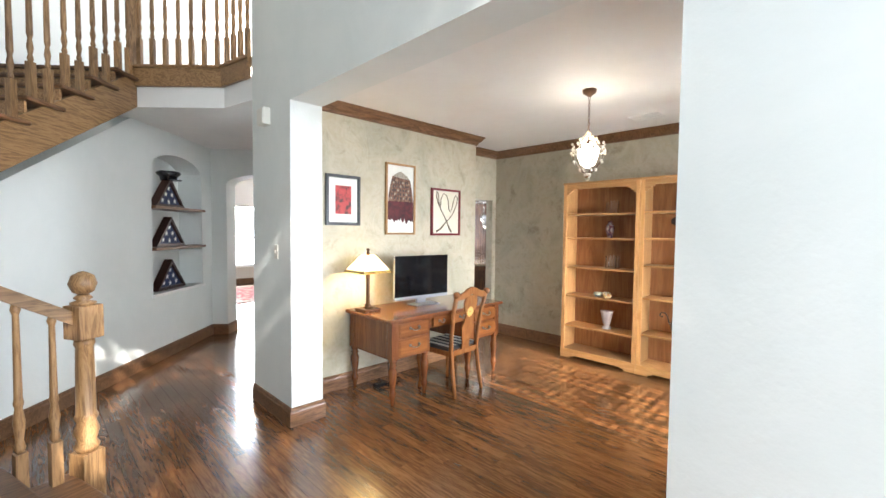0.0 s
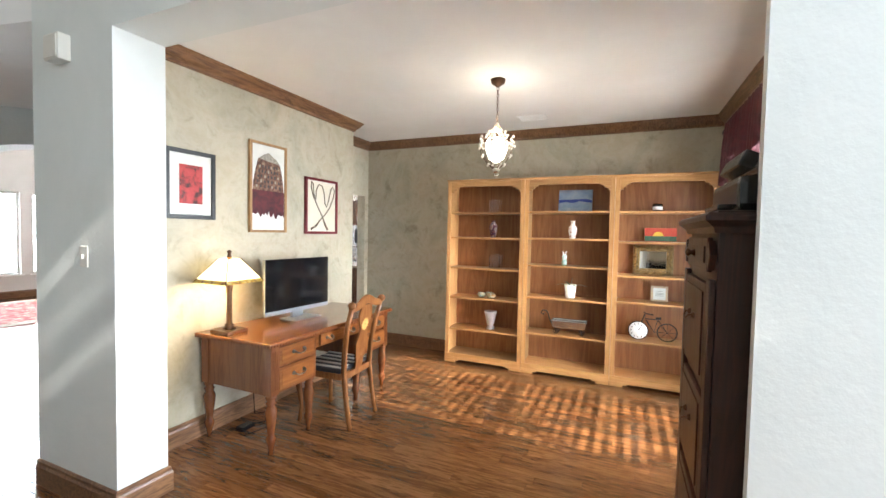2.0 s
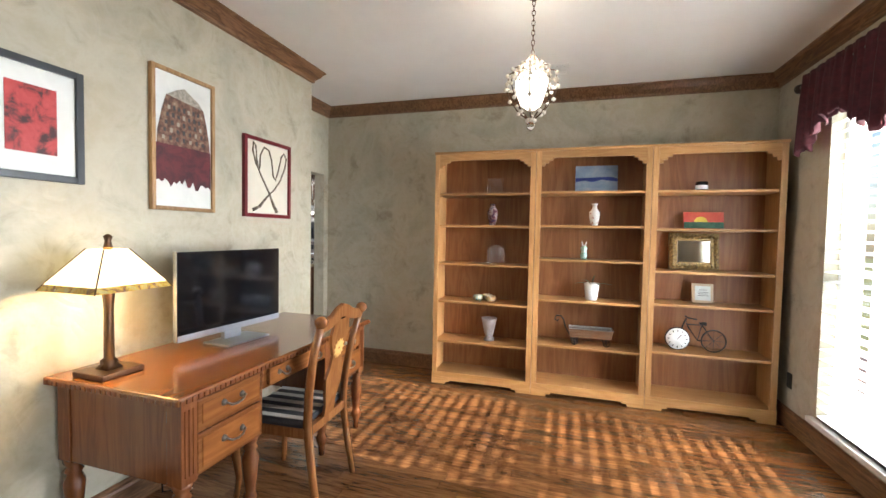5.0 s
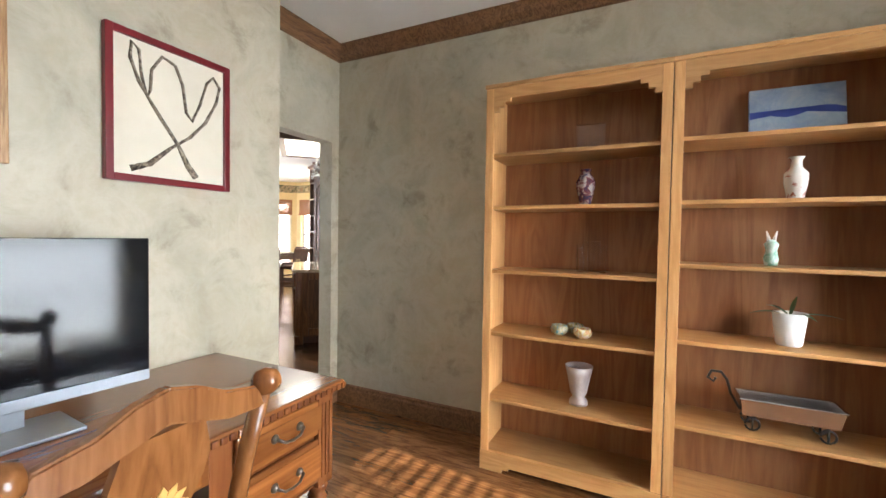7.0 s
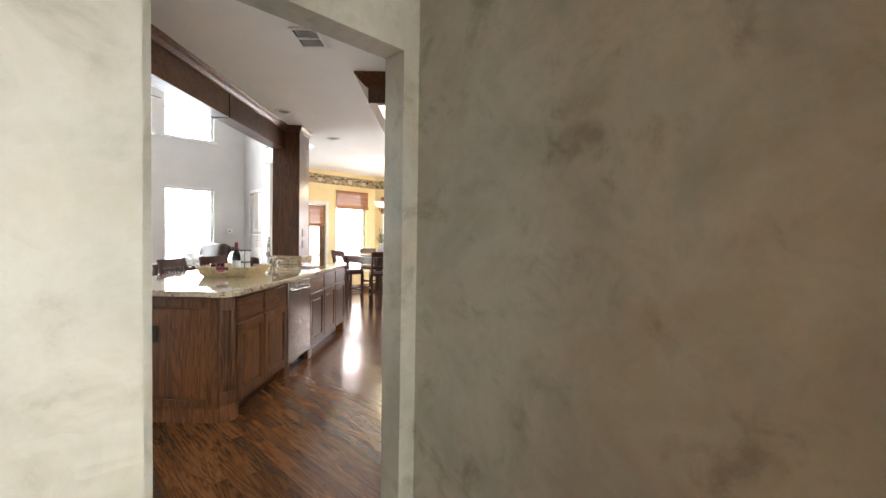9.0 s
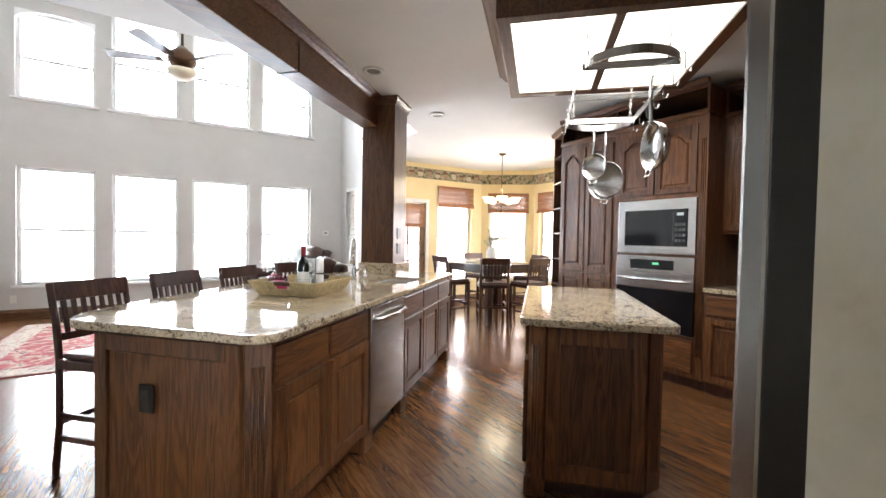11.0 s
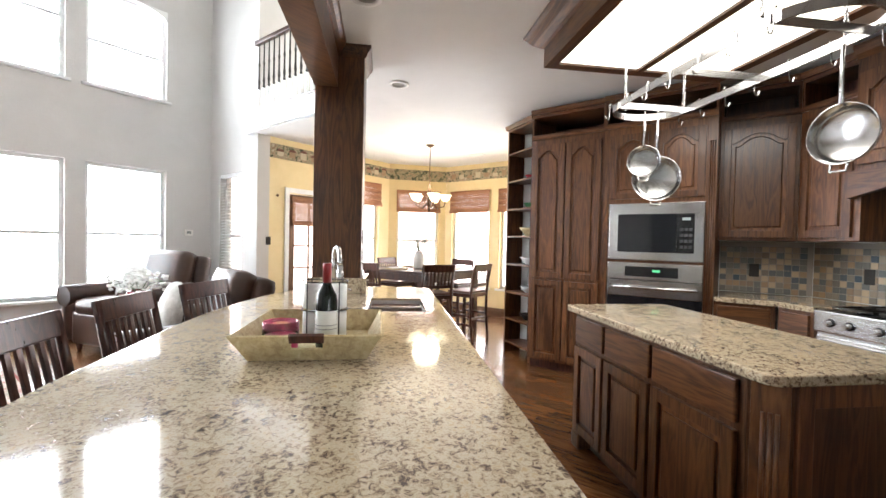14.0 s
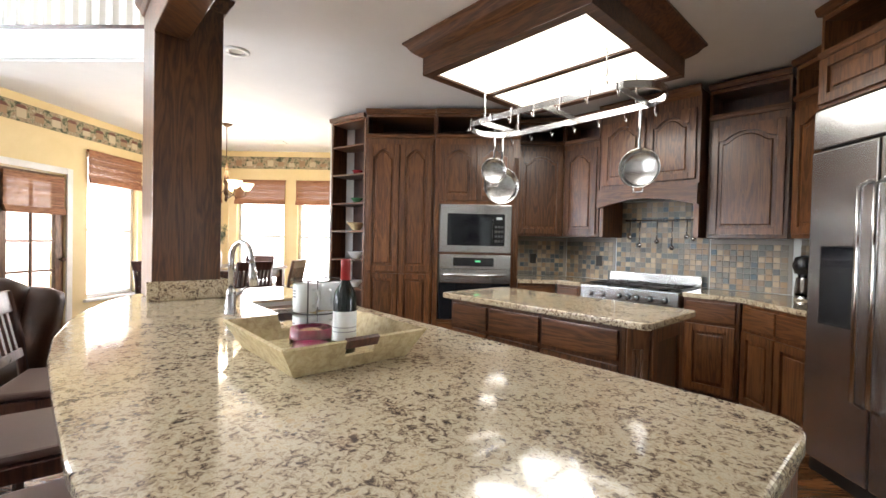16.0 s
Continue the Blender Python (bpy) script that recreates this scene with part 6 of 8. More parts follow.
sweep(bm, [(0, 0.02, 2.6), (0.9, 0.02, 2.6)], [(0, 0), (0.03, 0.03), (0.05, 0.07), (0.05, 0.09), (0, 0.09)])
part("crown", bm, CABX, hood)
part("insert", box(bm_new(), 0.05, 0.85, 0.04, 0.46, 1.77, 1.798), STEEL, hood)
upper(Matrix.Translation(HD @ Vector((0.92, 0.17, 0))) @ Matrix.Rotation(radians(-135), 4, "Z"), 0.56, "oak wall cabinet with a square panel door", 1)
upper(rot_frame(7.35, 4.09, 180), 0.66, "oak wall cabinet beside the refrigerator", 1)


def base_unit(m, w, d, label, cols, drawer=True):
    c = thing("base_cabinet", label, "cabinet", m)
    part("body", box(bm_new(), 0, w, 0, d, 0.1, 0.875, 0.003), CAB, c)
    toe(c, w, d)
    for i in range(cols):
        a, b = 0.02 + i * (w - 0.04) / cols, 0.02 + (i + 1) * (w - 0.04) / cols
        cab_drawer(c, a + 0.006, b - 0.006, 0.69, 0.85)
        cab_door(c, a + 0.006, b - 0.006, 0.12, 0.665)
    return c


base_unit(rot_frame(8.57, 5.96, -90), 0.40, 0.6, "oak base cabinet beside the ovens", 1)
base_unit(Matrix.Translation((8.56, 5.545, 0)) @ Matrix.Rotation(radians(-135), 4, "Z"), 0.27, 0.55, "oak base cabinet beside the range", 1)
SG = rot_frame(8.36, 5.345, -135)
base_unit(SG @ pose(0.93, 0.03, 0), 0.40, 0.6, "oak base cabinet beside the range", 1)
base_unit(rot_frame(7.40, 4.39, 180), 0.72, 0.6, "oak base cabinet with two doors", 2)
bm = bm_new()
prism(bm, [(8.545, 5.96), (8.545, 5.55), (8.365, 5.36), (8.80, 4.92), (9.18, 5.30), (9.18, 5.96)], 0.876, 0.915, None, 0.006)
solid("granite_top", bm, GRANITE, "gold granite counter beside the ovens", "countertop")
bm = bm_new()
prism(bm, [(7.705, 4.685), (7.40, 4.41), (6.67, 4.41), (6.67, 3.775), (7.665, 3.775), (8.14, 4.255)], 0.876, 0.915, None, 0.006)
solid("granite_top", bm, GRANITE, "gold granite counter beside the range", "countertop")
rng = thing("gas_range", "wide stainless gas range with black grates", "range", SG)
part("body", box(bm_new(), 0.01, 0.91, 0.0, 0.62, 0.1, 0.89, 0.006), STEEL, rng)
part("control_panel", box(bm_new(), 0.01, 0.91, -0.035, 0.0, 0.76, 0.905, 0.008), STEEL, rng)
part("oven_door", box(bm_new(), 0.03, 0.89, -0.03, 0.0, 0.2, 0.74, 0.006), STEEL, rng)
part("oven_window", box(bm_new(), 0.2, 0.72, -0.033, -0.0305, 0.32, 0.6, 0.002), OVENGLASS, rng)
part("handle", tube(bm_new(), [(0.06, -0.03, 0.70), (0.06, -0.075, 0.70), (0.86, -0.075, 0.70), (0.86, -0.03, 0.70)], 0.012, 10), CHROME, rng)
for x in (0.12, 0.24, 0.40, 0.48, 0.56, 0.68, 0.80):
    k = part("knob", lathe(bm_new(), [(0.022, 0), (0.02, 0.01), (0.017, 0.03), (0.012, 0.034)], 14, pose(x, -0.036, 0.83, 90)), STEEL, rng)
    part("knob_ring", lathe(bm_new(), [(0.028, 0), (0.028, 0.004), (0.02, 0.005)], 14, pose(x, -0.0355, 0.83, 90)), BLACK, k)
part("cooktop", box(bm_new(), 0.02, 0.90, 0.0, 0.56, 0.891, 0.902, 0.003), BLACK, rng)
part("backguard", box(bm_new(), 0.01, 0.91, 0.57, 0.62, 0.891, 1.02, 0.008), STEEL, rng)
for x in (0.19, 0.46, 0.73):
    g = bm_new()
    for yy in (0.04, 0.27, 0.5):
        box(g, x - 0.12, x + 0.12, yy, yy + 0.012, 0.92, 0.935)
    for xx in (-0.12, -0.04, 0.03, 0.108):
        box(g, x + xx, x + xx + 0.012, 0.04, 0.512, 0.918, 0.935)
    gp = part("grate", g, IRON, rng, "black iron grate")
    for yy in (0.15, 0.39):
        part("burner", lathe(bm_new(), [(0.045, 0.903), (0.04, 0.915), (0.02, 0.918)], 14, pose(x, yy, 0)), BLACK, gp)
rail = thing("utensil_rail", "steel utensil rail with hanging tools under the hood", "rail", HD @ pose(0.1, 0.40, 1.56))
part("bar", tube(bm_new(), [(0, 0, 0), (0.7, 0, 0)], 0.007, 8), STEEL, rail)
for i, (x, L) in enumerate(((0.06, 0.16), (0.16, 0.24), (0.33, 0.2), (0.47, 0.26), (0.6, 0.15), (0.66, 0.17))):
    t = part("utensil", tube(bm_new(), [(x, -0.01, 0.0), (x, -0.015, -L * 0.7), (x, -0.015, -L)], [0.005, 0.006, 0.008], 6), STEEL, rail)
    part("utensil_head", lathe(bm_new(), [(0.004, 0.012), (0.022, 0.004), (0.024, -0.004), (0.004, -0.012)], 12, pose(x, -0.016, -L - 0.015, 90)), STEEL, t)
for x in (0.02, 0.68):
    part("bracket", box(bm_new(), x - 0.008, x + 0.008, 0.0, 0.075, -0.01, 0.01, 0.002), STEEL, rail)

fri = thing("refrigerator", "tall built-in stainless refrigerator with a door dispenser", "refrigerator", rot_frame(6.65, 4.50, 180))
part("body", box(bm_new(), 0.0, 0.95, 0.03, 0.72, 0.0, 2.10, 0.004), IRON, fri)
d1 = part("freezer_door", box(bm_new(), 0.004, 0.40, -0.02, 0.03, 0.1, 1.86, 0.008), STEEL, fri)
part("door", box(bm_new(), 0.41, 0.946, -0.02, 0.03, 0.1, 1.86, 0.008), STEEL, fri)
part("top_grille", box(bm_new(), 0.004, 0.946, -0.015, 0.03, 1.875, 2.10, 0.006), STEEL, fri)
dp = part("dispenser", box(bm_new(), 0.09, 0.32, -0.024, -0.019, 0.88, 1.32, 0.004), BLACK, d1)
part("dispenser_panel", box(bm_new(), 0.10, 0.31, -0.027, -0.0245, 1.2, 1.31, 0.003), OVENGLASS, dp)
for x in (0.365, 0.45):
    part("handle", tube(bm_new(), [(x, -0.02, 0.5), (x, -0.07, 0.53), (x, -0.075, 1.1), (x, -0.07, 1.62), (x, -0.02, 1.65)], 0.013, 10), CHROME, d1)
cfr = thing("wall_cabinet", "dark oak cabinet over the refrigerator", "cabinet", rot_frame(6.66, 4.48, 180))
part("body", box(bm_new(), 0, 0.98, 0, 0.7, 2.12, 2.42, 0.003), CAB, cfr)
for a in (0.02, 0.5):
    cab_door(cfr, a, a + 0.46, 2.14, 2.40)
cubby(cfr, 0.98, 0.7, 2.43, 2.66)
# small things on the counter
grd = thing("coffee_grinder", "black round-headed grinder on the granite counter", "grinder", pose(7.35, 3.98, 0.916))
part("base", lathe(bm_new(), [(0.06, 0), (0.06, 0.02), (0.04, 0.04), (0.04, 0.2)], 18), CHROME, grd)
part("head", lathe(bm_new(), [(0.01, 0.18), (0.06, 0.2), (0.075, 0.26), (0.06, 0.32), (0.01, 0.34)], 18), BLACK, grd)
part("jar", lathe(bm_new(), [(0.055, 0.03), (0.06, 0.05), (0.05, 0.17), (0.048, 0.17)], 18), CLEAR, grd)
for i, (c, hh, tt) in enumerate((((0.35, 0.05, 0.05), 0.22, 0.03), ((0.7, 0.7, 0.66), 0.25, 0.035), ((0.6, 0.6, 0.6), 0.24, 0.04), ((0.03, 0.03, 0.03), 0.26, 0.035))):
    bkk = thing("cookbook", ("red", "white", "pale grey", "black")[i] + " cookbook standing on the granite counter", "book", pose(7.16 - i * 0.045, 3.9, 0.916), "cookbooks on the counter")
    part("cover", box(bm_new(), -tt / 2, tt / 2, -0.08, 0.08, 0, hh, 0.003), plain("book_cover", c, 0.5), bkk)
    part("pages", box(bm_new(), -tt / 2 + 0.004, tt / 2 - 0.004, -0.078, 0.0815, 0.003, hh - 0.004), PAPER, bkk)
for p, a in (((9.178, 5.70, 1.12), -90), ((8.90, 4.995, 1.12), -135)):
    plate("wall_outlet", "dark outlet on the tiled backsplash", Matrix.Translation(p) @ Matrix.Rotation(radians(a), 4, "Z") @ pose(0, -0.012, 0), IRON)

# ceiling light box and pot rack
KB = rot_frame(7.15, 5.945, 45)
lb = thing("ceiling_light_box", "large oak-framed fluorescent ceiling light, lit", "ceiling light", KB)
H0 = 0.66
bm = bm_new()
for a, b, c, d in ((-H0, H0, -H0, -0.585), (-H0, H0, 0.585, H0), (-H0, -0.585, -0.585, 0.585), (0.585, H0, -0.585, 0.585), (-0.585, 0.585, -0.025, 0.025)):
    box(bm, a, b, c, d, 2.50, 2.735, 0.003)
part("frame", bm, CABX, lb, "oak surround")
bm = bm_new()
sweep(bm, [(-H0, -H0, 2.738), (-H0, H0, 2.738), (H0, H0, 2.738), (H0, -H0, 2.738)][::-1], [(0, 0), (0.11, 0), (0.11, -0.015), (0.09, -0.03), (0.06, -0.07), (0.02, -0.10), (0, -0.11)], True)
part("crown", bm, CABX, lb)
LIT = glow("lit_diffuser", (1.0, 0.95, 0.80), 3.0)
for s in (-1, 1):
    y0, y1 = sorted((s * 0.026, s * 0.584))
    part("diffuser", box(bm_new(), -0.584, 0.584, y0, y1, 2.515, 2.53), LIT, lb, "glowing white diffuser")
for s in (-1, 1):
    p = KB @ Vector((0, s * 0.305, 2.49))
    area("kitchen_light", p, (p.x, p.y + 0.0001, 0), 1.1, 0.5, 17, (1.0, 0.95, 0.87))
pr2 = thing("pot_rack", "oval steel hanging pot rack with hooks", "pot rack", KB @ pose(-0.0, -0.05, 2.24))


def strip_oval(a, b, z0, z1, n=48, t=0.004):
    bm = bm_new()
    ring = []
    for i in range(n):
        q = 2 * math.pi * i / n
        c, s = math.cos(q), math.sin(q)
        x = (a - b) * (1 if c > 0 else -1) * min(1, abs(c) * 3) + b * c
        y = b * s
        k = 1 - t / b
        ring.append([bm.verts.new((x, y, z0)), bm.verts.new((x, y, z1)), bm.verts.new((x * k, y * k, z1)), bm.verts.new((x * k, y * k, z0))])
    for i in range(n):
        p, q = ring[i], ring[(i + 1) % n]
        for j in range(4):
            bm.faces.new((p[j], q[j], q[(j + 1) % 4], p[(j + 1) % 4]))
    bmesh.ops.recalc_face_normals(bm, faces=bm.faces)
    return bm


part("hoop", strip_oval(0.76, 0.25, -0.022, 0.022), STEEL, pr2)
for x in (-0.57, -0.05, 0.52):
    part("crossbar", box(bm_new(), x - 0.003, x + 0.003, -0.245, 0.245, -0.02, 0.02, 0.001), STEEL, pr2)
for x, y in ((-0.5, 0.2), (-0.5, -0.2), (0.5, 0.2), (0.5, -0.2)):
    bm = bm_new()
    ch2 = part("chain", tube(bm, [(x, y, 0.02), (x * 0.98, y * 1.1, 0.26)], 0.003, 6), STEEL, pr2)
    for i in range(7):
        z = 0.035 + i * 0.034
        pts = [((0.008 * math.cos(a), 0, 0.02 * math.sin(a)) if i % 2 else (0, 0.008 * math.cos(a), 0.02 * math.sin(a))) for a in [k * math.pi / 4 for k in range(9)]]
        part("link", tube(bm_new(), [(x * 0.99 + p[0], y * 1.05 + p[1], z + p[2]) for p in pts], 0.0028, 5), STEEL, ch2)
for x, y in [(-0.6 + i * 0.2, s * 0.25) for i in range(7) for s in (-1, 1)]:
    part("hook", tube(bm_new(), [(x, y * 0.97, 0.03), (x, y, 0.035), (x, y * 1.03, 0.02), (x, y * 1.03, -0.05), (x, y * 1.06, -0.075), (x, y * 1.12, -0.075), (x, y * 1.15, -0.05)], 0.0035, 6), STEEL, pr2)


def pan_thing(label, m, r, deep, hl):
    """A pan hanging by its handle from the origin; its inside faces -y."""
    p = thing("frying_pan", label, "pan", m)
    c = pose(0, 0, -hl - r, 90)
    part("pan_body", lathe(bm_new(), [(0.0, -deep), (r * 0.78, -deep), (r * 0.9, -deep * 0.75), (r, 0), (r - 0.004, 0), (r * 0.88, -deep * 0.7), (r * 0.76, -deep + 0.004), (0.0, -deep + 0.004)], 32, c, False), STEEL, p, "polished steel pan")
    part("handle", tube(bm_new(), [(0, 0, 0), (0, -0.004, -hl * 0.5), (0, 0.0, -hl + 0.0), (0, 0.01, -hl - 0.02)], [0.007, 0.009, 0.011, 0.01], 8), STEEL, p)
    part("hook", tube(bm_new(), [(0, 0, -0.012), (0, 0.012, -0.004), (0, 0.004, 0.02), (0, 0, 0.075)], 0.0035, 6), STEEL, p)
    part("helper_handle", tube(bm_new(), [(-0.03, 0.0, -hl - 2 * r + 0.005), (-0.028, -0.01, -hl - 2 * r - 0.03), (0.028, -0.01, -hl - 2 * r - 0.03), (0.03, 0.0, -hl - 2 * r + 0.005)], 0.006, 8), STEEL, p)
    return p


pan_thing("small polished frying pan hanging from the rack", pose(7.53, 6.315, 2.17, 0, 0, -82), 0.105, 0.04, 0.18)
pan_thing("large polished frying pan hanging from the rack", pose(7.58, 6.245, 2.17, 0, 0, -82), 0.15, 0.05, 0.25)
pan_thing("deep polished saute pan hanging from the rack", pose(6.86, 5.43, 2.17, 0, 0, -126), 0.128, 0.06, 0.24)


def downlight(x, y):
    d = thing("recessed_light", "white recessed ceiling downlight", "downlight", pose(x, y, 2.74))
    part("ring", lathe(bm_new(), [(0.06, -0.001), (0.095, -0.001), (0.095, -0.008), (0.065, -0.012), (0.06, -0.004)], 24, None, False), PAINTW, d)
    part("baffle", lathe(bm_new(), [(0.0, -0.0015), (0.062, -0.002)], 24, None, False), plain("dim_lens", (0.35, 0.33, 0.3), 0.4), d)


downlight(6.18, 7.57)
downlight(7.3, 8.35)


# ---- living room ----
rug = thing("area_rug", "red patterned rug with a cream border on the floor", "rug", pose(4.1, 10.6, 0))
part("field", box(bm_new(), -0.85, 0.85, -1.1, 1.1, 0.0, 0.013, 0.003), mottled("rug_red", [(0.35, (0.20, 0.03, 0.035)), (0.5, (0.34, 0.07, 0.07)), (0.58, (0.45, 0.36, 0.28)), (0.66, (0.10, 0.05, 0.06))], 0.9, 9, 0.3, 200), rug)
for b in ((-1.1, -0.85, -1.35, 1.35), (0.85, 1.1, -1.35, 1.35), (-0.85, 0.85, -1.35, -1.1), (-0.85, 0.85, 1.1, 1.35)):
    part("border", box(bm_new(), *b, 0.0, 0.012, 0.003), mottled("rug_border", [(0.35, (0.25, 0.06, 0.06)), (0.5, (0.5, 0.42, 0.34)), (0.62, (0.2, 0.16, 0.13))], 0.9, 14, 0.3, 200), rug)
    part("edge_band", box(bm_new(), b[0] * 1.02, b[1] * 1.02, b[2] * 1.016, b[3] * 1.016, 0.0, 0.009), plain("rug_edge", (0.2, 0.03, 0.03), 0.9), rug)


def cushion(w, d, h, m, r=0.06):
    bm = bm_new()
    box(bm, -w / 2, w / 2, -d / 2, d / 2, 0, h, min(r, h * 0.45), m)
    for f in bm.faces:
        f.smooth = True
    return bm


chr1 = thing("leather_armchair", "brown leather club armchair with rolled arms and nailheads", "armchair", pose(5.87, 9.36, 0, 0, 0, -100) @ Matrix.Scale(1.08, 4), "leather armchairs")
part("base", cushion(0.66, 0.72, 0.32, pose(0, 0, 0.08), 0.04), LEATHER, chr1)
part("seat_cushion", cushion(0.56, 0.6, 0.16, pose(0, -0.08, 0.36), 0.07), LEATHER, chr1)
bm = cushion(0.6, 0.2, 0.62, pose(0, 0.27, 0.36, -14), 0.09)
part("back_cushion", bm, LEATHER, chr1)
part("back", cushion(0.74, 0.16, 0.8, pose(0, 0.4, 0.12, -10), 0.07), LEATHER, chr1)
for s in (-1, 1):
    arm = part("arm", cushion(0.17, 0.74, 0.46, pose(s * 0.4, 0, 0.1), 0.075), LEATHER, chr1)
    part("arm_roll", tube(bm_new(), [(s * 0.4, -0.38, 0.53), (s * 0.4, 0.3, 0.55)], 0.1, 14), LEATHER, arm)
    for i in range(9):
        a = i * 2 * math.pi / 9
        part("nailhead", lathe(bm_new(), [(0.008, 0), (0.006, 0.004), (0.001, 0.006)], 6, pose(s * 0.4 + 0.085 * math.cos(a), -0.381, 0.53 + 0.085 * math.sin(a), 90)), BRONZE, arm)
    for y in (-0.3, 0.3):
        part("foot", lathe(bm_new(), [(0.02, 0), (0.03, 0.08)], 10, pose(s * 0.3, y, 0)), CHERRY, chr1)
copy_thing(chr1, pose(6.25, 11.5, 0, 0, 0, -72) @ Matrix.Scale(1.08, 4))
FUR = mottled("cream_fur", [(0.3, (0.5, 0.48, 0.44)), (0.7, (0.72, 0.70, 0.66))], 0.95, 20, 0.8, 60)
for x, y, a in ((5.84, 9.365, -100), (6.23, 11.49, -72)):
    bm = bm_new()
    bmesh.ops.create_uvsphere(bm, u_segments=20, v_segments=12, radius=1)
    for v in bm.verts:
        k = (abs(v.co.x) ** 3 + abs(v.co.z) ** 3) ** (1 / 3) or 1
        r = math.hypot(v.co.x, v.co.z)
        q = r / k if k else 1
        v.co = Vector((v.co.x * 0.22 * q, v.co.y * 0.085, v.co.z * 0.22 * q)) + Vector(noise.noise_vector(v.co * 5)) * 0.012
    for f in bm.faces:
        f.smooth = True
    solid("throw_pillow", bm, FUR, "cream fluffy throw pillow on the leather armchair", "pillow", pose(x, y, 0.735, -15, 0, a))
side = thing("side_table", "small dark round table between the armchairs", "table", pose(5.98, 10.5, 0))
part("top", lathe(bm_new(), [(0.0, 0.60), (0.27, 0.60), (0.28, 0.61), (0.28, 0.625), (0.0, 0.63)], 28, None, False), CHERRY, side)
part("pedestal", lathe(bm_new(), [(0.18, 0), (0.16, 0.03), (0.04, 0.08), (0.035, 0.4), (0.08, 0.6)], 16), CHERRY, side)
fl = thing("flower_pot", "white blossoms in a red ceramic pot", "flowers", pose(5.98, 10.48, 0.631))
part("pot", lathe(bm_new(), [(0.06, 0), (0.11, 0.07), (0.10, 0.14), (0.085, 0.15), (0.07, 0.12)], 20), plain("red_pot", (0.14, 0.02, 0.018), 0.25), fl)
rnd = random.Random(11)
bm = bm_new()
for i in range(140):
    a, r = rnd.random() * 6.28, 0.26 * rnd.random() ** 0.6
    bmesh.ops.create_icosphere(bm, subdivisions=1, radius=0.015 + 0.012 * rnd.random(), matrix=pose(r * math.cos(a), r * math.sin(a), 0.17 + 0.2 * rnd.random() * (1 - r) - 0.12 * r, 40 * rnd.random(), 0, 0) @ Matrix.Diagonal((1, 1, 0.5, 1)))
tagged(part("blossoms", bm, plain("white_petals", (0.75, 0.74, 0.70), 0.7), fl, "white blossoms"), kind="stuff")
for i in range(9):
    a = i * 0.7
    part("stem", tube(bm_new(), [(0, 0, 0.1), (0.12 * math.cos(a), 0.12 * math.sin(a), 0.24), (0.24 * math.cos(a), 0.24 * math.sin(a), 0.22)], 0.003, 5), LEAFM, fl)
tvs = thing("media_console", "dark cherry media console with drawers", "console", pose(2.45, 10.75, 0, 0, 0, 82))
part("body", box(bm_new(), -0.7, 0.7, -0.25, 0.25, 0.08, 0.72, 0.006), MAHOG, tvs)
part("top", box(bm_new(), -0.74, 0.74, -0.28, 0.27, 0.721, 0.76, 0.008), MAHOG, tvs)
part("plinth", box(bm_new(), -0.7, 0.7, -0.24, 0.24, 0, 0.08), MAHOG, tvs)
for x in (-0.46, 0, 0.46):
    for z0, z1 in ((0.12, 0.28), (0.30, 0.46)):
        d = part("drawer", box(bm_new(), x - 0.21, x + 0.21, -0.268, -0.2505, z0, z1, 0.006), MAHOG, tvs)
        part("knob", lathe(bm_new(), [(0.012, 0), (0.016, 0.02), (0.004, 0.028)], 10, pose(x, -0.269, (z0 + z1) / 2, 90)), BRONZE, d)
    # thin black sheet on the solid front, for the shade inside an open bay
    part("open_bay", box(bm_new(), x - 0.21, x + 0.21, -0.253, -0.2505, 0.5, 0.69), BLACK, tvs)
tel = thing("television", "large black flat television on the console", "television", pose(2.47, 10.72, 0.761, 0, 0, 68))
part("screen", box(bm_new(), -0.6, 0.6, -0.03, 0.03, 0.06, 0.75, 0.008), SCREEN, tel)
part("stand", box(bm_new(), -0.25, 0.25, -0.12, 0.12, 0, 0.015, 0.004), BLACK, tel)
part("neck", box(bm_new(), -0.06, 0.06, -0.02, 0.02, 0.015, 0.06), BLACK, tel)
fan = thing("ceiling_fan", "dark five-blade ceiling fan with a glass light bowl", "fan", pose(4.78, 9.85, -0.08))
part("rod", tube(bm_new(), [(0, 0, 3.5), (0, 0, 5.775)], 0.015, 8), BRONZE, fan)
part("canopy", lathe(bm_new(), [(0.02, 5.68), (0.07, 5.775)], 16), BRONZE, fan)
part("motor", lathe(bm_new(), [(0.03, 3.26), (0.12, 3.3), (0.15, 3.36), (0.12, 3.44), (0.03, 3.52)], 20), BRONZE, fan)
part("light_bowl", lathe(bm_new(), [(0.01, 3.13), (0.08, 3.15), (0.14, 3.2), (0.15, 3.25)], 20), plain("frosted_bowl", (0.75, 0.66, 0.5), 0.3), fan)
for i in range(5):
    m = pose(0, 0, 3.35, 0, 0, 20 + 72 * i)
    b = part("blade", prism(bm_new(), [(0.2, -0.05), (0.7, -0.075), (0.74, -0.05), (0.74, 0.05), (0.7, 0.075), (0.2, 0.05)], -0.004, 0.004, m @ pose(0, 0, 0, 12)), CHERRY, fan)
    part("blade_iron", box(bm_new(), 0.1, 0.26, -0.02, 0.02, -0.012, -0.005, 0.002, m), BRONZE, b)
th = thing("thermostat", "small white thermostat on the grey wall", "thermostat", pose(7.25, 12.55, 1.36))
part("case", box(bm_new(), -0.06, 0.06, -0.025, 0, -0.045, 0.045, 0.006), PLASTIC, th)
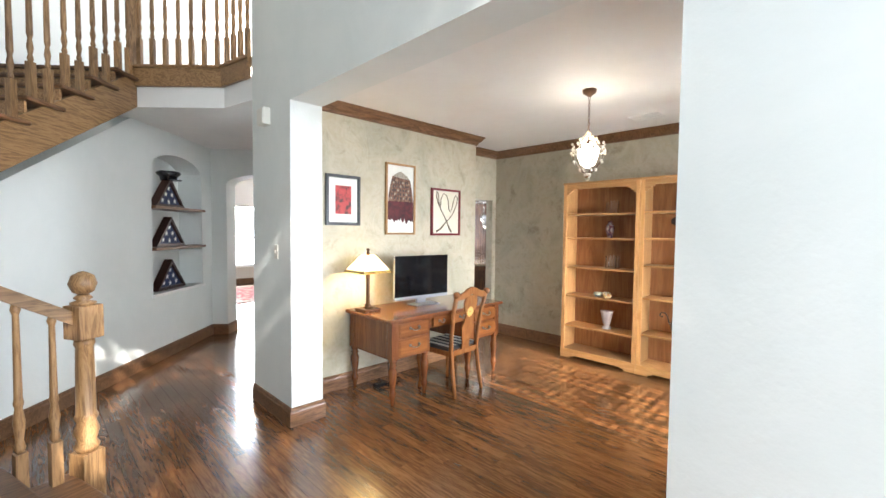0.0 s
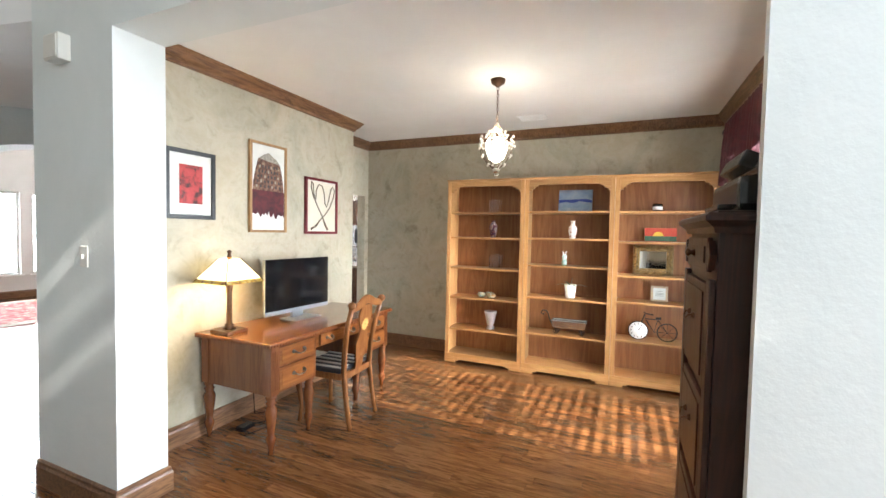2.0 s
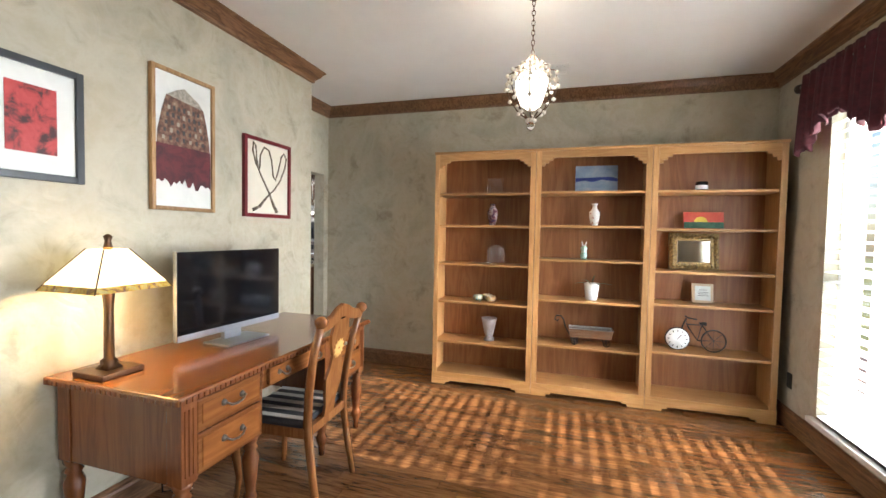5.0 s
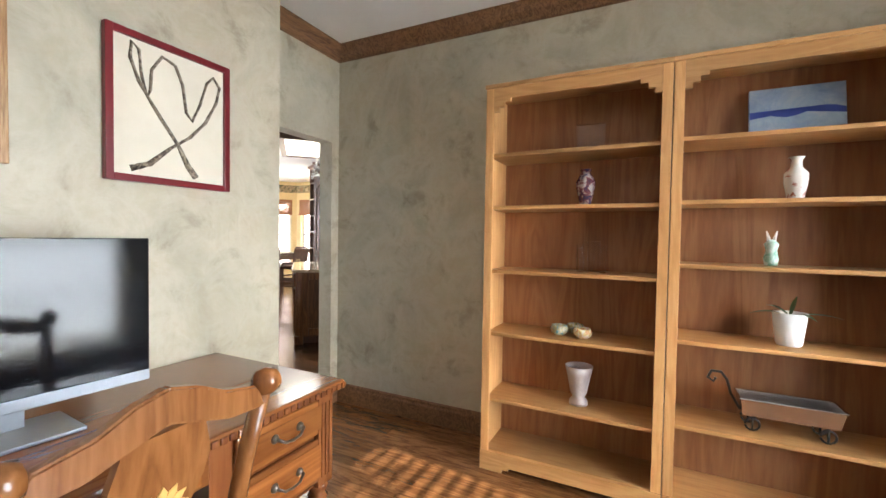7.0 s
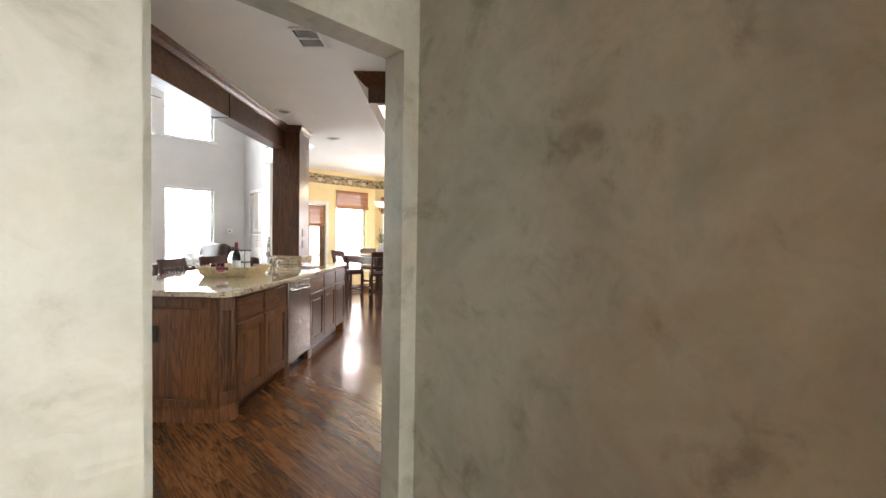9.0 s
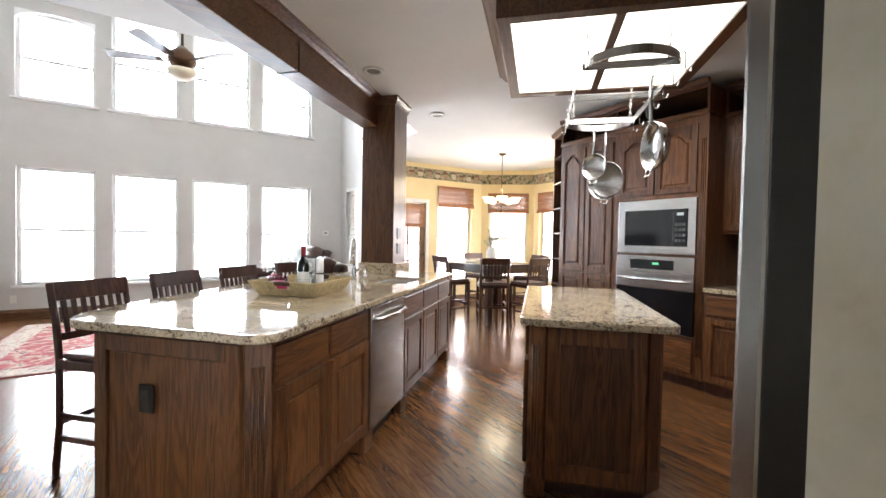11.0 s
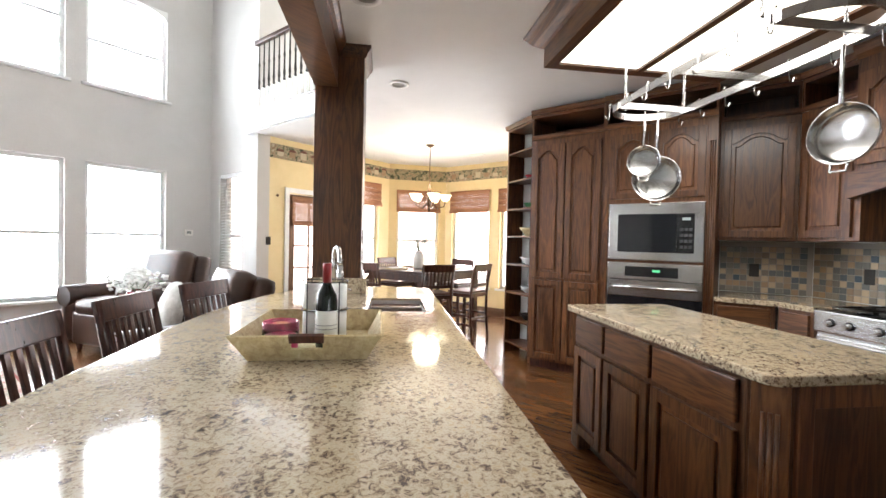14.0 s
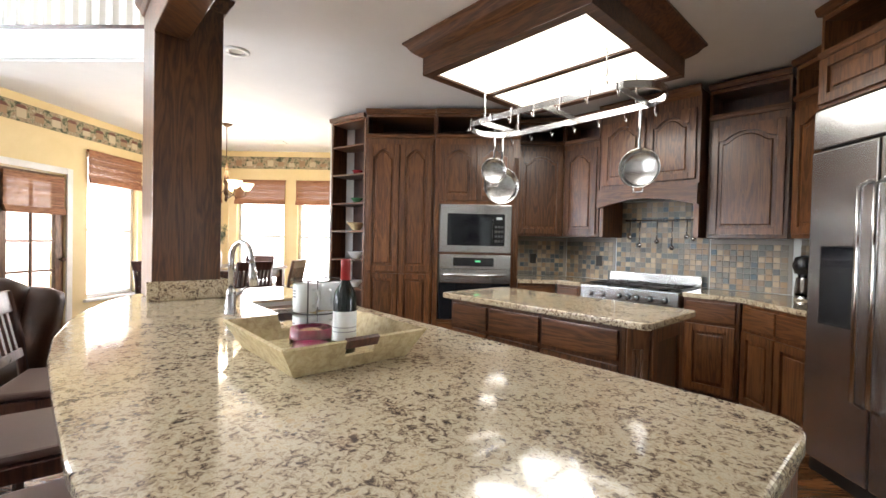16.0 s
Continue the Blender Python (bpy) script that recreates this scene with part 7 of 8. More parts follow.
part("display", box(bm_new(), -0.03, 0.03, -0.0275, -0.0255, -0.015, 0.025), plain("lcd", (0.2, 0.22, 0.2), 0.3), th)
for x in (2.72, 3.35):
    plate("wall_outlet", "white outlet low on the grey wall", pose(x, 12.549, 0.3), PLASTIC)

# loft edge and rail
structure("trim_loft", box(bm_new(), 7.47, 7.498, 9.1, 11.2, 2.76, 3.0, 0.004), PAINTW, "white fascia board of the loft", "fascia")
lr = thing("loft_railing", "dark loft railing with turned balusters", "railing", pose(7.53, 9.15, 3.0))
part("shoe", box(bm_new(), -0.06, 0.03, 0, 2.05, 0.0, 0.035, 0.006), CHERRY, lr)
part("handrail", box(bm_new(), -0.03, 0.03, 0, 2.05, 0.90, 0.96, 0.014), CHERRY, lr)
BAL = [(0.012, 0.3), (0.017, 0.32), (0.012, 0.35), (0.018, 0.40), (0.012, 0.46), (0.011, 0.6), (0.016, 0.63), (0.010, 0.66), (0.009, 0.9)]
for i in range(17):
    y = 0.08 + i * 0.118
    b = part("baluster", lathe(bm_new(), BAL, 8, pose(0, y, 0)), IRON, lr)
    part("baluster_foot", box(bm_new(), -0.017, 0.017, y - 0.017, y + 0.017, 0.035, 0.3, 0.002), PAINTW, b, "white square foot")

# ---- breakfast room ----
def border_strip(path):
    bm = sweep(bm_new(), path, [(0.001, 0), (0.005, 0), (0.005, 0.2), (0.001, 0.2)])
    return structure("trim_border", bm, BORDER, "wallpaper border with a row of old houses", "border")


BORDER = mottled("border_print", [(0.36, (0.05, 0.06, 0.03)), (0.44, (0.16, 0.16, 0.09)), (0.5, (0.42, 0.36, 0.24)), (0.58, (0.26, 0.17, 0.10)), (0.66, (0.5, 0.44, 0.32))], 0.7, 16, 0, 50, 0, 3, 0.2)
bd = border_strip([(7.75, 11.2, 2.45), (10.15, 11.2, 2.45), (11.0, 10.5, 2.45), (11.0, 8.2, 2.45)])
HOUSE = [plain("house_cream", (0.52, 0.44, 0.3), 0.7), plain("house_tan", (0.33, 0.22, 0.13), 0.7)]
ROOFM = plain("house_roof", (0.16, 0.07, 0.045), 0.7)
for i in range(12):
    x = 7.86 + i * 0.19
    b = bm_new()
    box(b, x, x + 0.1, 11.1905, 11.1945, 2.49, 2.55 + 0.02 * (i % 3))
    h = part("printed_house", b, HOUSE[i % 2], bd)
    b = bm_new()
    upright(b, [(x - 0.012, 2.55 + 0.02 * (i % 3)), (x + 0.112, 2.55 + 0.02 * (i % 3)), (x + 0.085, 2.585 + 0.02 * (i % 3)), (x + 0.015, 2.585 + 0.02 * (i % 3))], Matrix(), 11.1895, 11.1945)
    part("printed_roof", b, ROOFM, h)
for i in range(12):
    y = 8.3 + i * 0.18
    b = bm_new()
    box(b, 10.9905, 10.9945, y, y + 0.1, 2.49, 2.55 + 0.02 * (i % 3))
    part("printed_house", b, HOUSE[i % 2], bd)


def roman_blind(m, w, h, label):
    b = thing("bamboo_blind", label, "blind", m, "bamboo roman blinds")
    part("head_rail", box(bm_new(), 0, w, -0.04, -0.004, -0.03, 0, 0.004), BAMBOO, b)
    bm = bm_new()
    n = int(h / 0.012)
    for i in range(n):
        z = -0.03 - i * 0.012
        fold = 0.012 * abs(math.sin(i * 0.42))
        box(bm, 0.002, w - 0.002, -0.026 - fold, -0.018 - fold, z - 0.0105, z)
    tagged(part("slats", bm, BAMBOO, b, "woven bamboo slats"), kind="stuff")
    for i in range(3):
        part("fold", box(bm_new(), 0.0, w, -0.05 - 0.008 * i, -0.036, -h - 0.03 - 0.02 * i, -h + 0.0 - 0.02 * i, 0.008), BAMBOO, b)
    return b


roman_blind(pose(9.06, 11.2, 2.33), 0.86, 0.34, "raised brown bamboo blind on the breakfast window")
roman_blind(D @ pose(0.14, 0, 2.26), 0.84, 0.34, "raised brown bamboo blind on the bay window")
roman_blind(rot_frame(11.0, 10.38, -90) @ pose(0, 0, 2.26), 0.86, 0.34, "raised brown bamboo blind on the breakfast window")
roman_blind(rot_frame(11.0, 9.34, -90) @ pose(0, 0, 2.26), 0.86, 0.34, "raised brown bamboo blind on the breakfast window")

door = tagged(thing("door_1", "stained wood garden door with divided glass panes", "door", pose(8.07, 11.215, 0.01)), kind="structure")
DO = TRIMZ
dw_, dh = 0.72, 1.95
for b in ((0, 0.1, 0, dh), (dw_ - 0.1, dw_, 0, dh), (0.1, dw_ - 0.1, 0, 0.2), (0.1, dw_ - 0.1, dh - 0.1, dh)):
    part("stile", box(bm_new(), b[0], b[1], 0, 0.045, b[2], b[3], 0.004), DO, door)
part("muntin", box(bm_new(), dw_ / 2 - 0.012, dw_ / 2 + 0.012, 0.008, 0.035, 0.2, dh - 0.1, 0.003), DO, door)
for k in range(1, 5):
    z = 0.2 + k * (dh - 0.3) / 5
    for x0, x1 in ((0.1, dw_ / 2 - 0.012), (dw_ / 2 + 0.012, dw_ - 0.1)):
        part("muntin", box(bm_new(), x0, x1, 0.008, 0.035, z - 0.012, z + 0.012, 0.003), DO, door)
for k in range(5):
    z0 = 0.2 + k * (dh - 0.3) / 5
    for x0, x1 in ((0.1, dw_ / 2), (dw_ / 2, dw_ - 0.1)):
        p = part("pane", box(bm_new(), x0, x1, 0.02, 0.025, z0, z0 + (dh - 0.3) / 5), GLASS, door)
        p.visible_shadow = False
part("door_handle", lathe(bm_new(), [(0.012, 0), (0.012, 0.03), (0.028, 0.04), (0.02, 0.065)], 14, pose(dw_ - 0.05, 0, 0.98, 90)), BRONZE, door)
bm = bm_new()
for b in ((7.99, 8.06, 0, 2.05), (8.80, 8.87, 0, 2.05), (8.06, 8.80, 1.98, 2.05)):
    box(bm, b[0], b[1], 11.18, 11.1995, b[2], b[3], 0.004)
structure("trim_door_casing", bm, PAINTW, "white painted door casing", "casing")
roman_blind(pose(8.10, 11.21, 1.93), 0.66, 0.36, "bamboo blind gathered on the garden door")

DT = thing("dining_table", "dark cherry counter-height square dining table", "table", pose(9.25, 9.62, 0))
part("top", box(bm_new(), -0.62, 0.62, -0.62, 0.62, 0.87, 0.91, 0.008), CHERRY, DT)
for s in (-1, 1):
    part("apron", box(bm_new(), -0.5, 0.5, s * 0.55 - 0.012, s * 0.55 + 0.012, 0.77, 0.869), CHERRY, DT)
    part("apron", box(bm_new(), s * 0.55 - 0.012, s * 0.55 + 0.012, -0.5, 0.5, 0.77, 0.869), CHERRY, DT)
    for q in (-1, 1):
        part("leg", box(bm_new(), s * 0.55 - 0.045, s * 0.55 + 0.045, q * 0.55 - 0.045, q * 0.55 + 0.045, 0, 0.869, 0.005), CHERRY, DT)
for x, y, a in ((8.75, 9.05, 150), (9.3, 8.85, 180), (8.45, 9.7, 90), (9.55, 10.4, 0), (10.05, 9.6, -90)):
    c = copy_thing(stool, pose(x, y, 0, 0, 0, a))
    c.name = "dining_chair"
    tagged(c, "dark cherry slat-back counter chair at the dining table", "chair", "chairs round the dining table")
vs = thing("flower_vase", "white ceramic vase with leafy stems on the table", "vase", pose(9.2, 9.65, 0.911))
part("vase", lathe(bm_new(), [(0.07, 0), (0.085, 0.02), (0.085, 0.16), (0.06, 0.23), (0.05, 0.25), (0.045, 0.2)], 20), PAINTW, vs)
rnd = random.Random(4)
for i in range(16):
    a, r, hh = rnd.random() * 6.28, 0.06 + 0.12 * rnd.random(), 0.36 + 0.22 * rnd.random()
    st = part("stem", tube(bm_new(), [(0, 0, 0.15), (r * 0.4 * math.cos(a), r * 0.4 * math.sin(a), 0.3), (r * math.cos(a), r * math.sin(a), hh)], 0.003, 5), LEAFM, vs)
    bm = bm_new()
    for k in range(8):
        t = 0.4 + 0.6 * k / 8
        leaf(bm, (r * t * math.cos(a), r * t * math.sin(a), 0.2 + (hh - 0.2) * t), (math.cos(a + k * 2.4), math.sin(a + k * 2.4), 0.5), 0.07, 0.014, 0.4, 4)
    part("leaves", bm, LEAFM, st)
for x, y in ((9.0, 9.25), (9.5, 9.3), (8.85, 9.75), (9.45, 10.0)):
    pt = thing("place_setting", "white plate on a woven mat at the table", "plate", pose(x, y, 0.911))
    part("place_mat", lathe(bm_new(), [(0.0, 0.0), (0.17, 0.0), (0.17, 0.005), (0.0, 0.005)], 24, None, False), TRAYW, pt)
    part("plate", lathe(bm_new(), [(0.07, 0.006), (0.13, 0.02), (0.125, 0.022), (0.07, 0.01), (0.0, 0.01)], 24, None, False), PAINTW, pt)
bc = thing("breakfast_chandelier", "bronze chandelier with frosted up-lights, lit", "chandelier", pose(9.35, 9.6, 0))
part("canopy", lathe(bm_new(), [(0.02, 2.70), (0.07, 2.735)], 16), BRONZE, bc)
part("chain", tube(bm_new(), [(0, 0, 2.71), (0.0, 0.0, 2.4), (0, 0, 2.1)], 0.006, 6), BRONZE, bc)
part("column", lathe(bm_new(), [(0.012, 1.82), (0.03, 1.85), (0.02, 1.95), (0.035, 2.0), (0.012, 2.15)], 12), BRONZE, bc)
part("finial", lathe(bm_new(), [(0.004, 1.74), (0.02, 1.77), (0.012, 1.82)], 10), BRONZE, bc)
SHD = glow("lit_frosted", (1.0, 0.86, 0.58), 2.6)
for k in range(5):
    a = k * 2 * math.pi / 5 + 0.3
    c, s = math.cos(a), math.sin(a)
    arm = part("arm", tube(bm_new(), [(0.02 * c, 0.02 * s, 1.9), (0.12 * c, 0.12 * s, 1.80), (0.22 * c, 0.22 * s, 1.83), (0.24 * c, 0.24 * s, 1.90)], 0.008, 8), BRONZE, bc)
    part("shade", lathe(bm_new(), [(0.02, 1.9), (0.05, 1.92), (0.075, 1.97), (0.095, 2.0), (0.092, 2.0), (0.07, 1.97)], 18, pose(0.24 * c, 0.24 * s, 0)), SHD, arm, "glowing frosted shade")
l = bpy.data.lights.new("breakfast_bulbs", "POINT")
l.energy, l.color, l.shadow_soft_size = 8, (1.0, 0.82, 0.56), 0.2
new("breakfast_bulbs", l).location = (9.35, 9.6, 2.15)
hk = thing("door_knob_hook", "small dark hook on the yellow wall", "hook", pose(7.86, 11.2, 1.92))
part("knob", lathe(bm_new(), [(0.008, 0), (0.008, 0.02), (0.02, 0.03), (0.012, 0.045)], 12, pose(0, 0, 0, 90)), BRONZE, hk)

# ---- foyer ----
for z in (1.31, 1.80):
    b = bm_new()
    box(b, 0.815, 1.935, -0.05, 0.3, z, z + 0.035, 0.006, N)
    tagged(part("niche_shelf", b, TRIM, None), "stained oak shelf in the wall niche", "shelf")
FLAG = mottled("navy_cloth", [(0.3, (0.02, 0.028, 0.075)), (0.7, (0.035, 0.05, 0.12))], 0.8, 30, 0.2, 200)
for z in (0.805, 1.346, 1.836):
    fc = thing("flag_case", "triangular dark wood case with a folded star flag", "display case", N @ pose(1.33, 0.12, z), "flag cases in the niche")
    bm = bm_new()
    o, i_ = [(-0.31, 0), (0.31, 0), (0, 0.37)], [(-0.25, 0.035), (0.25, 0.035), (0, 0.315)]
    for k in range(3):
        q = (k + 1) % 3
        upright(bm, [o[k], o[q], i_[q], i_[k]], Matrix(), -0.05, 0.05)
    part("case_frame", bm, MAHOG, fc)
    part("folded_flag", upright(bm_new(), i_, Matrix(), -0.015, 0.04), FLAG, fc, "folded navy flag with white stars")
    for sx, sz in ((-0.13, 0.085), (0.0, 0.07), (0.13, 0.085), (-0.06, 0.16), (0.07, 0.16), (0.0, 0.24)):
        pts = [((0.034 if k % 2 == 0 else 0.014) * math.sin(k * math.pi / 5) + sx, (0.034 if k % 2 == 0 else 0.014) * math.cos(k * math.pi / 5) + sz) for k in range(10)]
        part("star", upright(bm_new(), pts, Matrix(), -0.019, -0.0152), PAINTW, fc)
cap = thing("peaked_cap", "dark peaked uniform cap resting on the flag case", "cap", N @ pose(1.33, 0.10, 2.17))
part("crown", lathe(bm_new(), [(0.09, 0), (0.1, 0.05), (0.14, 0.09), (0.12, 0.115), (0.0, 0.12)], 20), BLACK, cap)
part("peak", prism(bm_new(), [(0.09 * math.cos(a) * r, -0.05 - 0.1 * math.sin(a) * r) for r, seq in ((1, range(0, 9)),) for a in [math.pi * k / 8 for k in seq]], 0.0, 0.012), BLACK, cap)

# upper flight, along the niche wall
ST = rot_frame(0.735, 5.02, 48.7)
SLOPE = 0.60
flight = thing("upper_stairs", "stained oak stair flight with turned balusters", "stairs", ST)
bm = bm_new()
L0 = -3.2
upright(bm, [(0, 2.74), (0, 3.06), (L0, 3.06 + L0 * SLOPE), (L0, 2.74 + L0 * SLOPE)], Matrix(), -0.03, 0.01)
part("stringer", bm, STAIRX, flight, "oak outer stringer")
part("soffit", upright(bm_new(), [(0, 2.735), (0, 2.78), (L0, 2.78 + L0 * SLOPE), (L0, 2.735 + L0 * SLOPE)], Matrix(), 0.012, 1.0), WHITE, flight)
run = 0.29
UB = [(0.012, 0.26), (0.02, 0.28), (0.013, 0.31), (0.021, 0.36), (0.013, 0.42), (0.02, 0.45), (0.016, 0.8), (0.011, 0.95)]
for i in range(11):
    s = -run * (i + 1)
    z = 3.0 - 0.174 * i
    part("tread", box(bm_new(), s - 0.03, s + run, -0.07, 1.0, z - 0.03, z, 0.01), TRIM, flight)
    part("riser", box(bm_new(), s + 0.0, s + 0.02, -0.02, 1.0, z - 0.174, z - 0.03), STAIRX, flight)
    for k in (0.07, 0.21):
        b = part("baluster", lathe(bm_new(), UB, 10, pose(s + k, -0.01, z)), STAIR, flight)
        part("baluster_base", box(bm_new(), s + k - 0.022, s + k + 0.022, -0.032, 0.012, z, z + 0.26, 0.003), STAIR, b)
bm = bm_new()
tube(bm, [(0.05, -0.01, 4.0), (L0, -0.01, 4.0 + L0 * SLOPE)], 0.03, 10)
part("handrail", bm, STAIRX, flight)
# gallery between the stairs and the pillar
GP = [Vector((0.74, 5.03, 0)), Vector((1.36, 4.42, 0)), Vector((1.45, 3.96, 0))]
gal = thing("gallery_railing", "oak gallery railing with turned balusters over the hall", "railing")
for a, b in zip(GP, GP[1:]):
    d = b - a
    F = rot_frame(a.x, a.y, math.degrees(math.atan2(d.y, d.x)))
    part("fascia", box(bm_new(), 0, d.length, -0.04, -0.005, 2.93, 3.10, 0.006, F), STAIRX, gal)
    part("nosing", box(bm_new(), 0, d.length, -0.06, 0.1, 3.10, 3.13, 0.008, F), STAIRX, gal)
    part("handrail", tube(bm_new(), [F @ Vector((0, 0, 4.1)), F @ Vector((d.length, 0, 4.1))], 0.03, 10), STAIRX, gal)
    n = int(d.length / 0.115)
    for i in range(n):
        x = (i + 0.5) * d.length / n
        p = part("baluster", lathe(bm_new(), UB, 10, F @ pose(x, 0, 3.13)), STAIR, gal)
        part("baluster_base", box(bm_new(), x - 0.02, x + 0.02, -0.02, 0.02, 3.13, 3.39, 0.003, F), STAIR, p)
ny = part("newel", box(bm_new(), 0.70, 0.79, 4.99, 5.08, 2.93, 4.2, 0.006), STAIR, gal)
# lower newel and the foot of the stairs
nw = thing("newel_post", "turned oak newel post with a ball finial", "newel post", pose(0.2, 3.1, 0, 0, 0, 30))
part("shaft", lathe(bm_new(), [(0.05, 0.3), (0.062, 0.33), (0.045, 0.36), (0.062, 0.42), (0.045, 0.47), (0.058, 0.5), (0.048, 0.52), (0.042, 0.9), (0.05, 0.92), (0.045, 0.95)], 12), STAIR, nw)
part("foot", box(bm_new(), -0.06, 0.06, -0.06, 0.06, 0.0, 0.3, 0.008), STAIR, nw)
part("block", box(bm_new(), -0.065, 0.065, -0.065, 0.065, 0.95, 1.14, 0.008), STAIR, nw)
part("collar", lathe(bm_new(), [(0.06, 1.14), (0.06, 1.155), (0.03, 1.165), (0.045, 1.18), (0.025, 1.2)], 20), STAIR, nw)
part("ball", lathe(bm_new(), [(0.02, 1.195), (0.05, 1.215), (0.066, 1.26), (0.052, 1.305), (0.02, 1.325), (0.001, 1.33)], 20), STAIR, nw)
LF = rot_frame(0.2, 3.1, 197)
lf = thing("lower_stairs", "foot of the oak stairs with rail and balusters", "stairs", LF)
part("handrail", prism(bm_new(), [(-0.0, 1.0), (0.0, 1.075), (2.2, 2.45), (2.2, 2.375)], -0.03, 0.03, UP), STAIRX, lf)
LBAL = [(0.016, 0.3), (0.024, 0.32), (0.016, 0.35), (0.026, 0.42), (0.016, 0.48), (0.022, 0.5), (0.018, 0.52), (0.014, 0.85), (0.022, 0.87), (0.013, 0.9)]
for i in range(6):
    x0, z = 0.08 + i * 0.28, 0.174 * (i + 1)
    part("tread", box(bm_new(), x0 - 0.03, x0 + 0.28, -0.08, 1.0, z - 0.03, z, 0.01), TRIM, lf)
    part("riser", box(bm_new(), x0, x0 + 0.02, -0.05, 1.0, z - 0.174, z - 0.03), STAIRX, lf)
    part("stringer", box(bm_new(), x0, x0 + 0.28, -0.05, -0.02, 0, z - 0.03), STAIRX, lf)
    for k in (0.06, 0.2):
        top = 1.0 + (x0 + k) * 0.625 - z + 0.02
        b = part("baluster", lathe(bm_new(), [(r, 0.24 + (q - 0.3) / 0.6 * (top - 0.24)) for r, q in LBAL], 12, pose(x0 + k, 0, z)), STAIR, lf)
        part("baluster_base", box(bm_new(), x0 + k - 0.026, x0 + k + 0.026, -0.026, 0.026, z, z + 0.24, 0.004), STAIR, b)


# ---- trees outside the front windows, which dapple the sun ----
def tree(x, y, label, zc, r, n, seed):
    rnd = random.Random(seed)
    t = thing("tree", label, "tree", pose(x, y, -0.6))
    part("trunk", tube(bm_new(), [(0, 0, 0), (0.05, 0.03, zc * 0.5), (0.0, 0.1, zc + 0.4)], [0.13, 0.1, 0.05], 10), plain("bark", (0.11, 0.08, 0.06), 0.9), t)
    for i in range(9):
        a = i * 2.4
        part("limb", tube(bm_new(), [(0, 0.05, zc * 0.55 + i * 0.1), (r * 0.5 * math.cos(a), r * 0.5 * math.sin(a), zc + 0.3), (r * 0.95 * math.cos(a), r * 0.95 * math.sin(a), zc + 0.5 * math.sin(i))], [0.05, 0.03, 0.012], 6), plain("bark", (0.11, 0.08, 0.06), 0.9), t)
    bm = bm_new()
    for i in range(n):
        v = Vector((rnd.gauss(0, 1), rnd.gauss(0, 1), rnd.gauss(0, 1))).normalized() * (r * rnd.random() ** 0.45)
        v.z = v.z * 0.8 + zc + 0.3
        m = Matrix.Translation(v) @ Euler((rnd.random() * 6, rnd.random() * 6, rnd.random() * 6)).to_matrix().to_4x4()
        s = 0.07 + 0.06 * rnd.random()
        q = [bm.verts.new(m @ Vector(p)) for p in ((-s, 0, 0), (0, -s * 0.45, 0.01), (s, 0, 0), (0, s * 0.45, 0.01))]
        bm.faces.new(q)
    tagged(part("crown", bm, LEAFM, t, "loose green leaves"), kind="stuff")


tree(1.9, -4.6, "small leafy tree in the front garden", 4.6, 2.3, 1000, 2)
tree(0.2, -5.2, "leafy tree before the entrance", 6.0, 2.1, 3800, 6)


# ---- mosaic backsplash ----
TILEM, _nt, _b = material("slate_mosaic")
_oi = _nt.nodes.new("ShaderNodeObjectInfo")
_c = ramp(_nt, _oi.outputs["Random"], [(0.0, (0.09, 0.12, 0.14)), (0.25, (0.27, 0.24, 0.19)), (0.45, (0.40, 0.27, 0.16)), (0.65, (0.14, 0.15, 0.15)), (0.85, (0.50, 0.38, 0.25))])
_nt.links.new(_c, _b.inputs["Base Color"])
_b.inputs["Roughness"].default_value = 0.25
_n = node(_nt, "ShaderNodeTexNoise", Scale=40.0, Detail=3.0)
bump(_nt, _b, _n.outputs["Fac"], 0.25, 0.002)
GROUT = plain("grout", (0.30, 0.27, 0.23), 0.8)
PITCH = 0.052
tile_me = bpy.data.meshes.new("tile")
_bm = bm_new()
box(_bm, -0.0235, 0.0235, -0.006, 0.0, -0.0235, 0.0235, 0.003)
_bm.to_mesh(tile_me)
_bm.free()
tile_me.materials.append(TILEM)


def mosaic(m, w, z0, z1, label):
    bm = bm_new()
    box(bm, 0, w, -0.006, -0.001, z0, z1)
    back = part("trim_backsplash", bm, GROUT, None, m=m)
    tagged(back, label, "backsplash", kind="structure")
    for i in range(int(w / PITCH)):
        for k in range(int((z1 - z0) / PITCH)):
            t = new("tile", tile_me)
            t.parent = back
            t.matrix_basis = pose((i + 0.5) * PITCH, -0.0062, z0 + (k + 0.5) * PITCH)


WD = rot_frame(9.205, 5.305, -135)
mosaic(rot_frame(9.19, 5.96, -90), 0.66, 0.917, 1.378, "slate mosaic tile backsplash beside the ovens")
mosaic(WD @ pose(0.02, 0, 0), 0.60, 0.917, 1.378, "slate mosaic tile backsplash on the diagonal wall")
mosaic(WD @ pose(0.63, 0, 0), 0.89, 0.917, 1.76, "slate mosaic tile backsplash behind the range")
mosaic(WD @ pose(1.53, 0, 0), 0.60, 0.917, 1.378, "slate mosaic tile backsplash beside the range")
mosaic(rot_frame(7.66, 3.76, 180), 0.98, 0.917, 1.378, "slate mosaic tile backsplash beside the refrigerator")

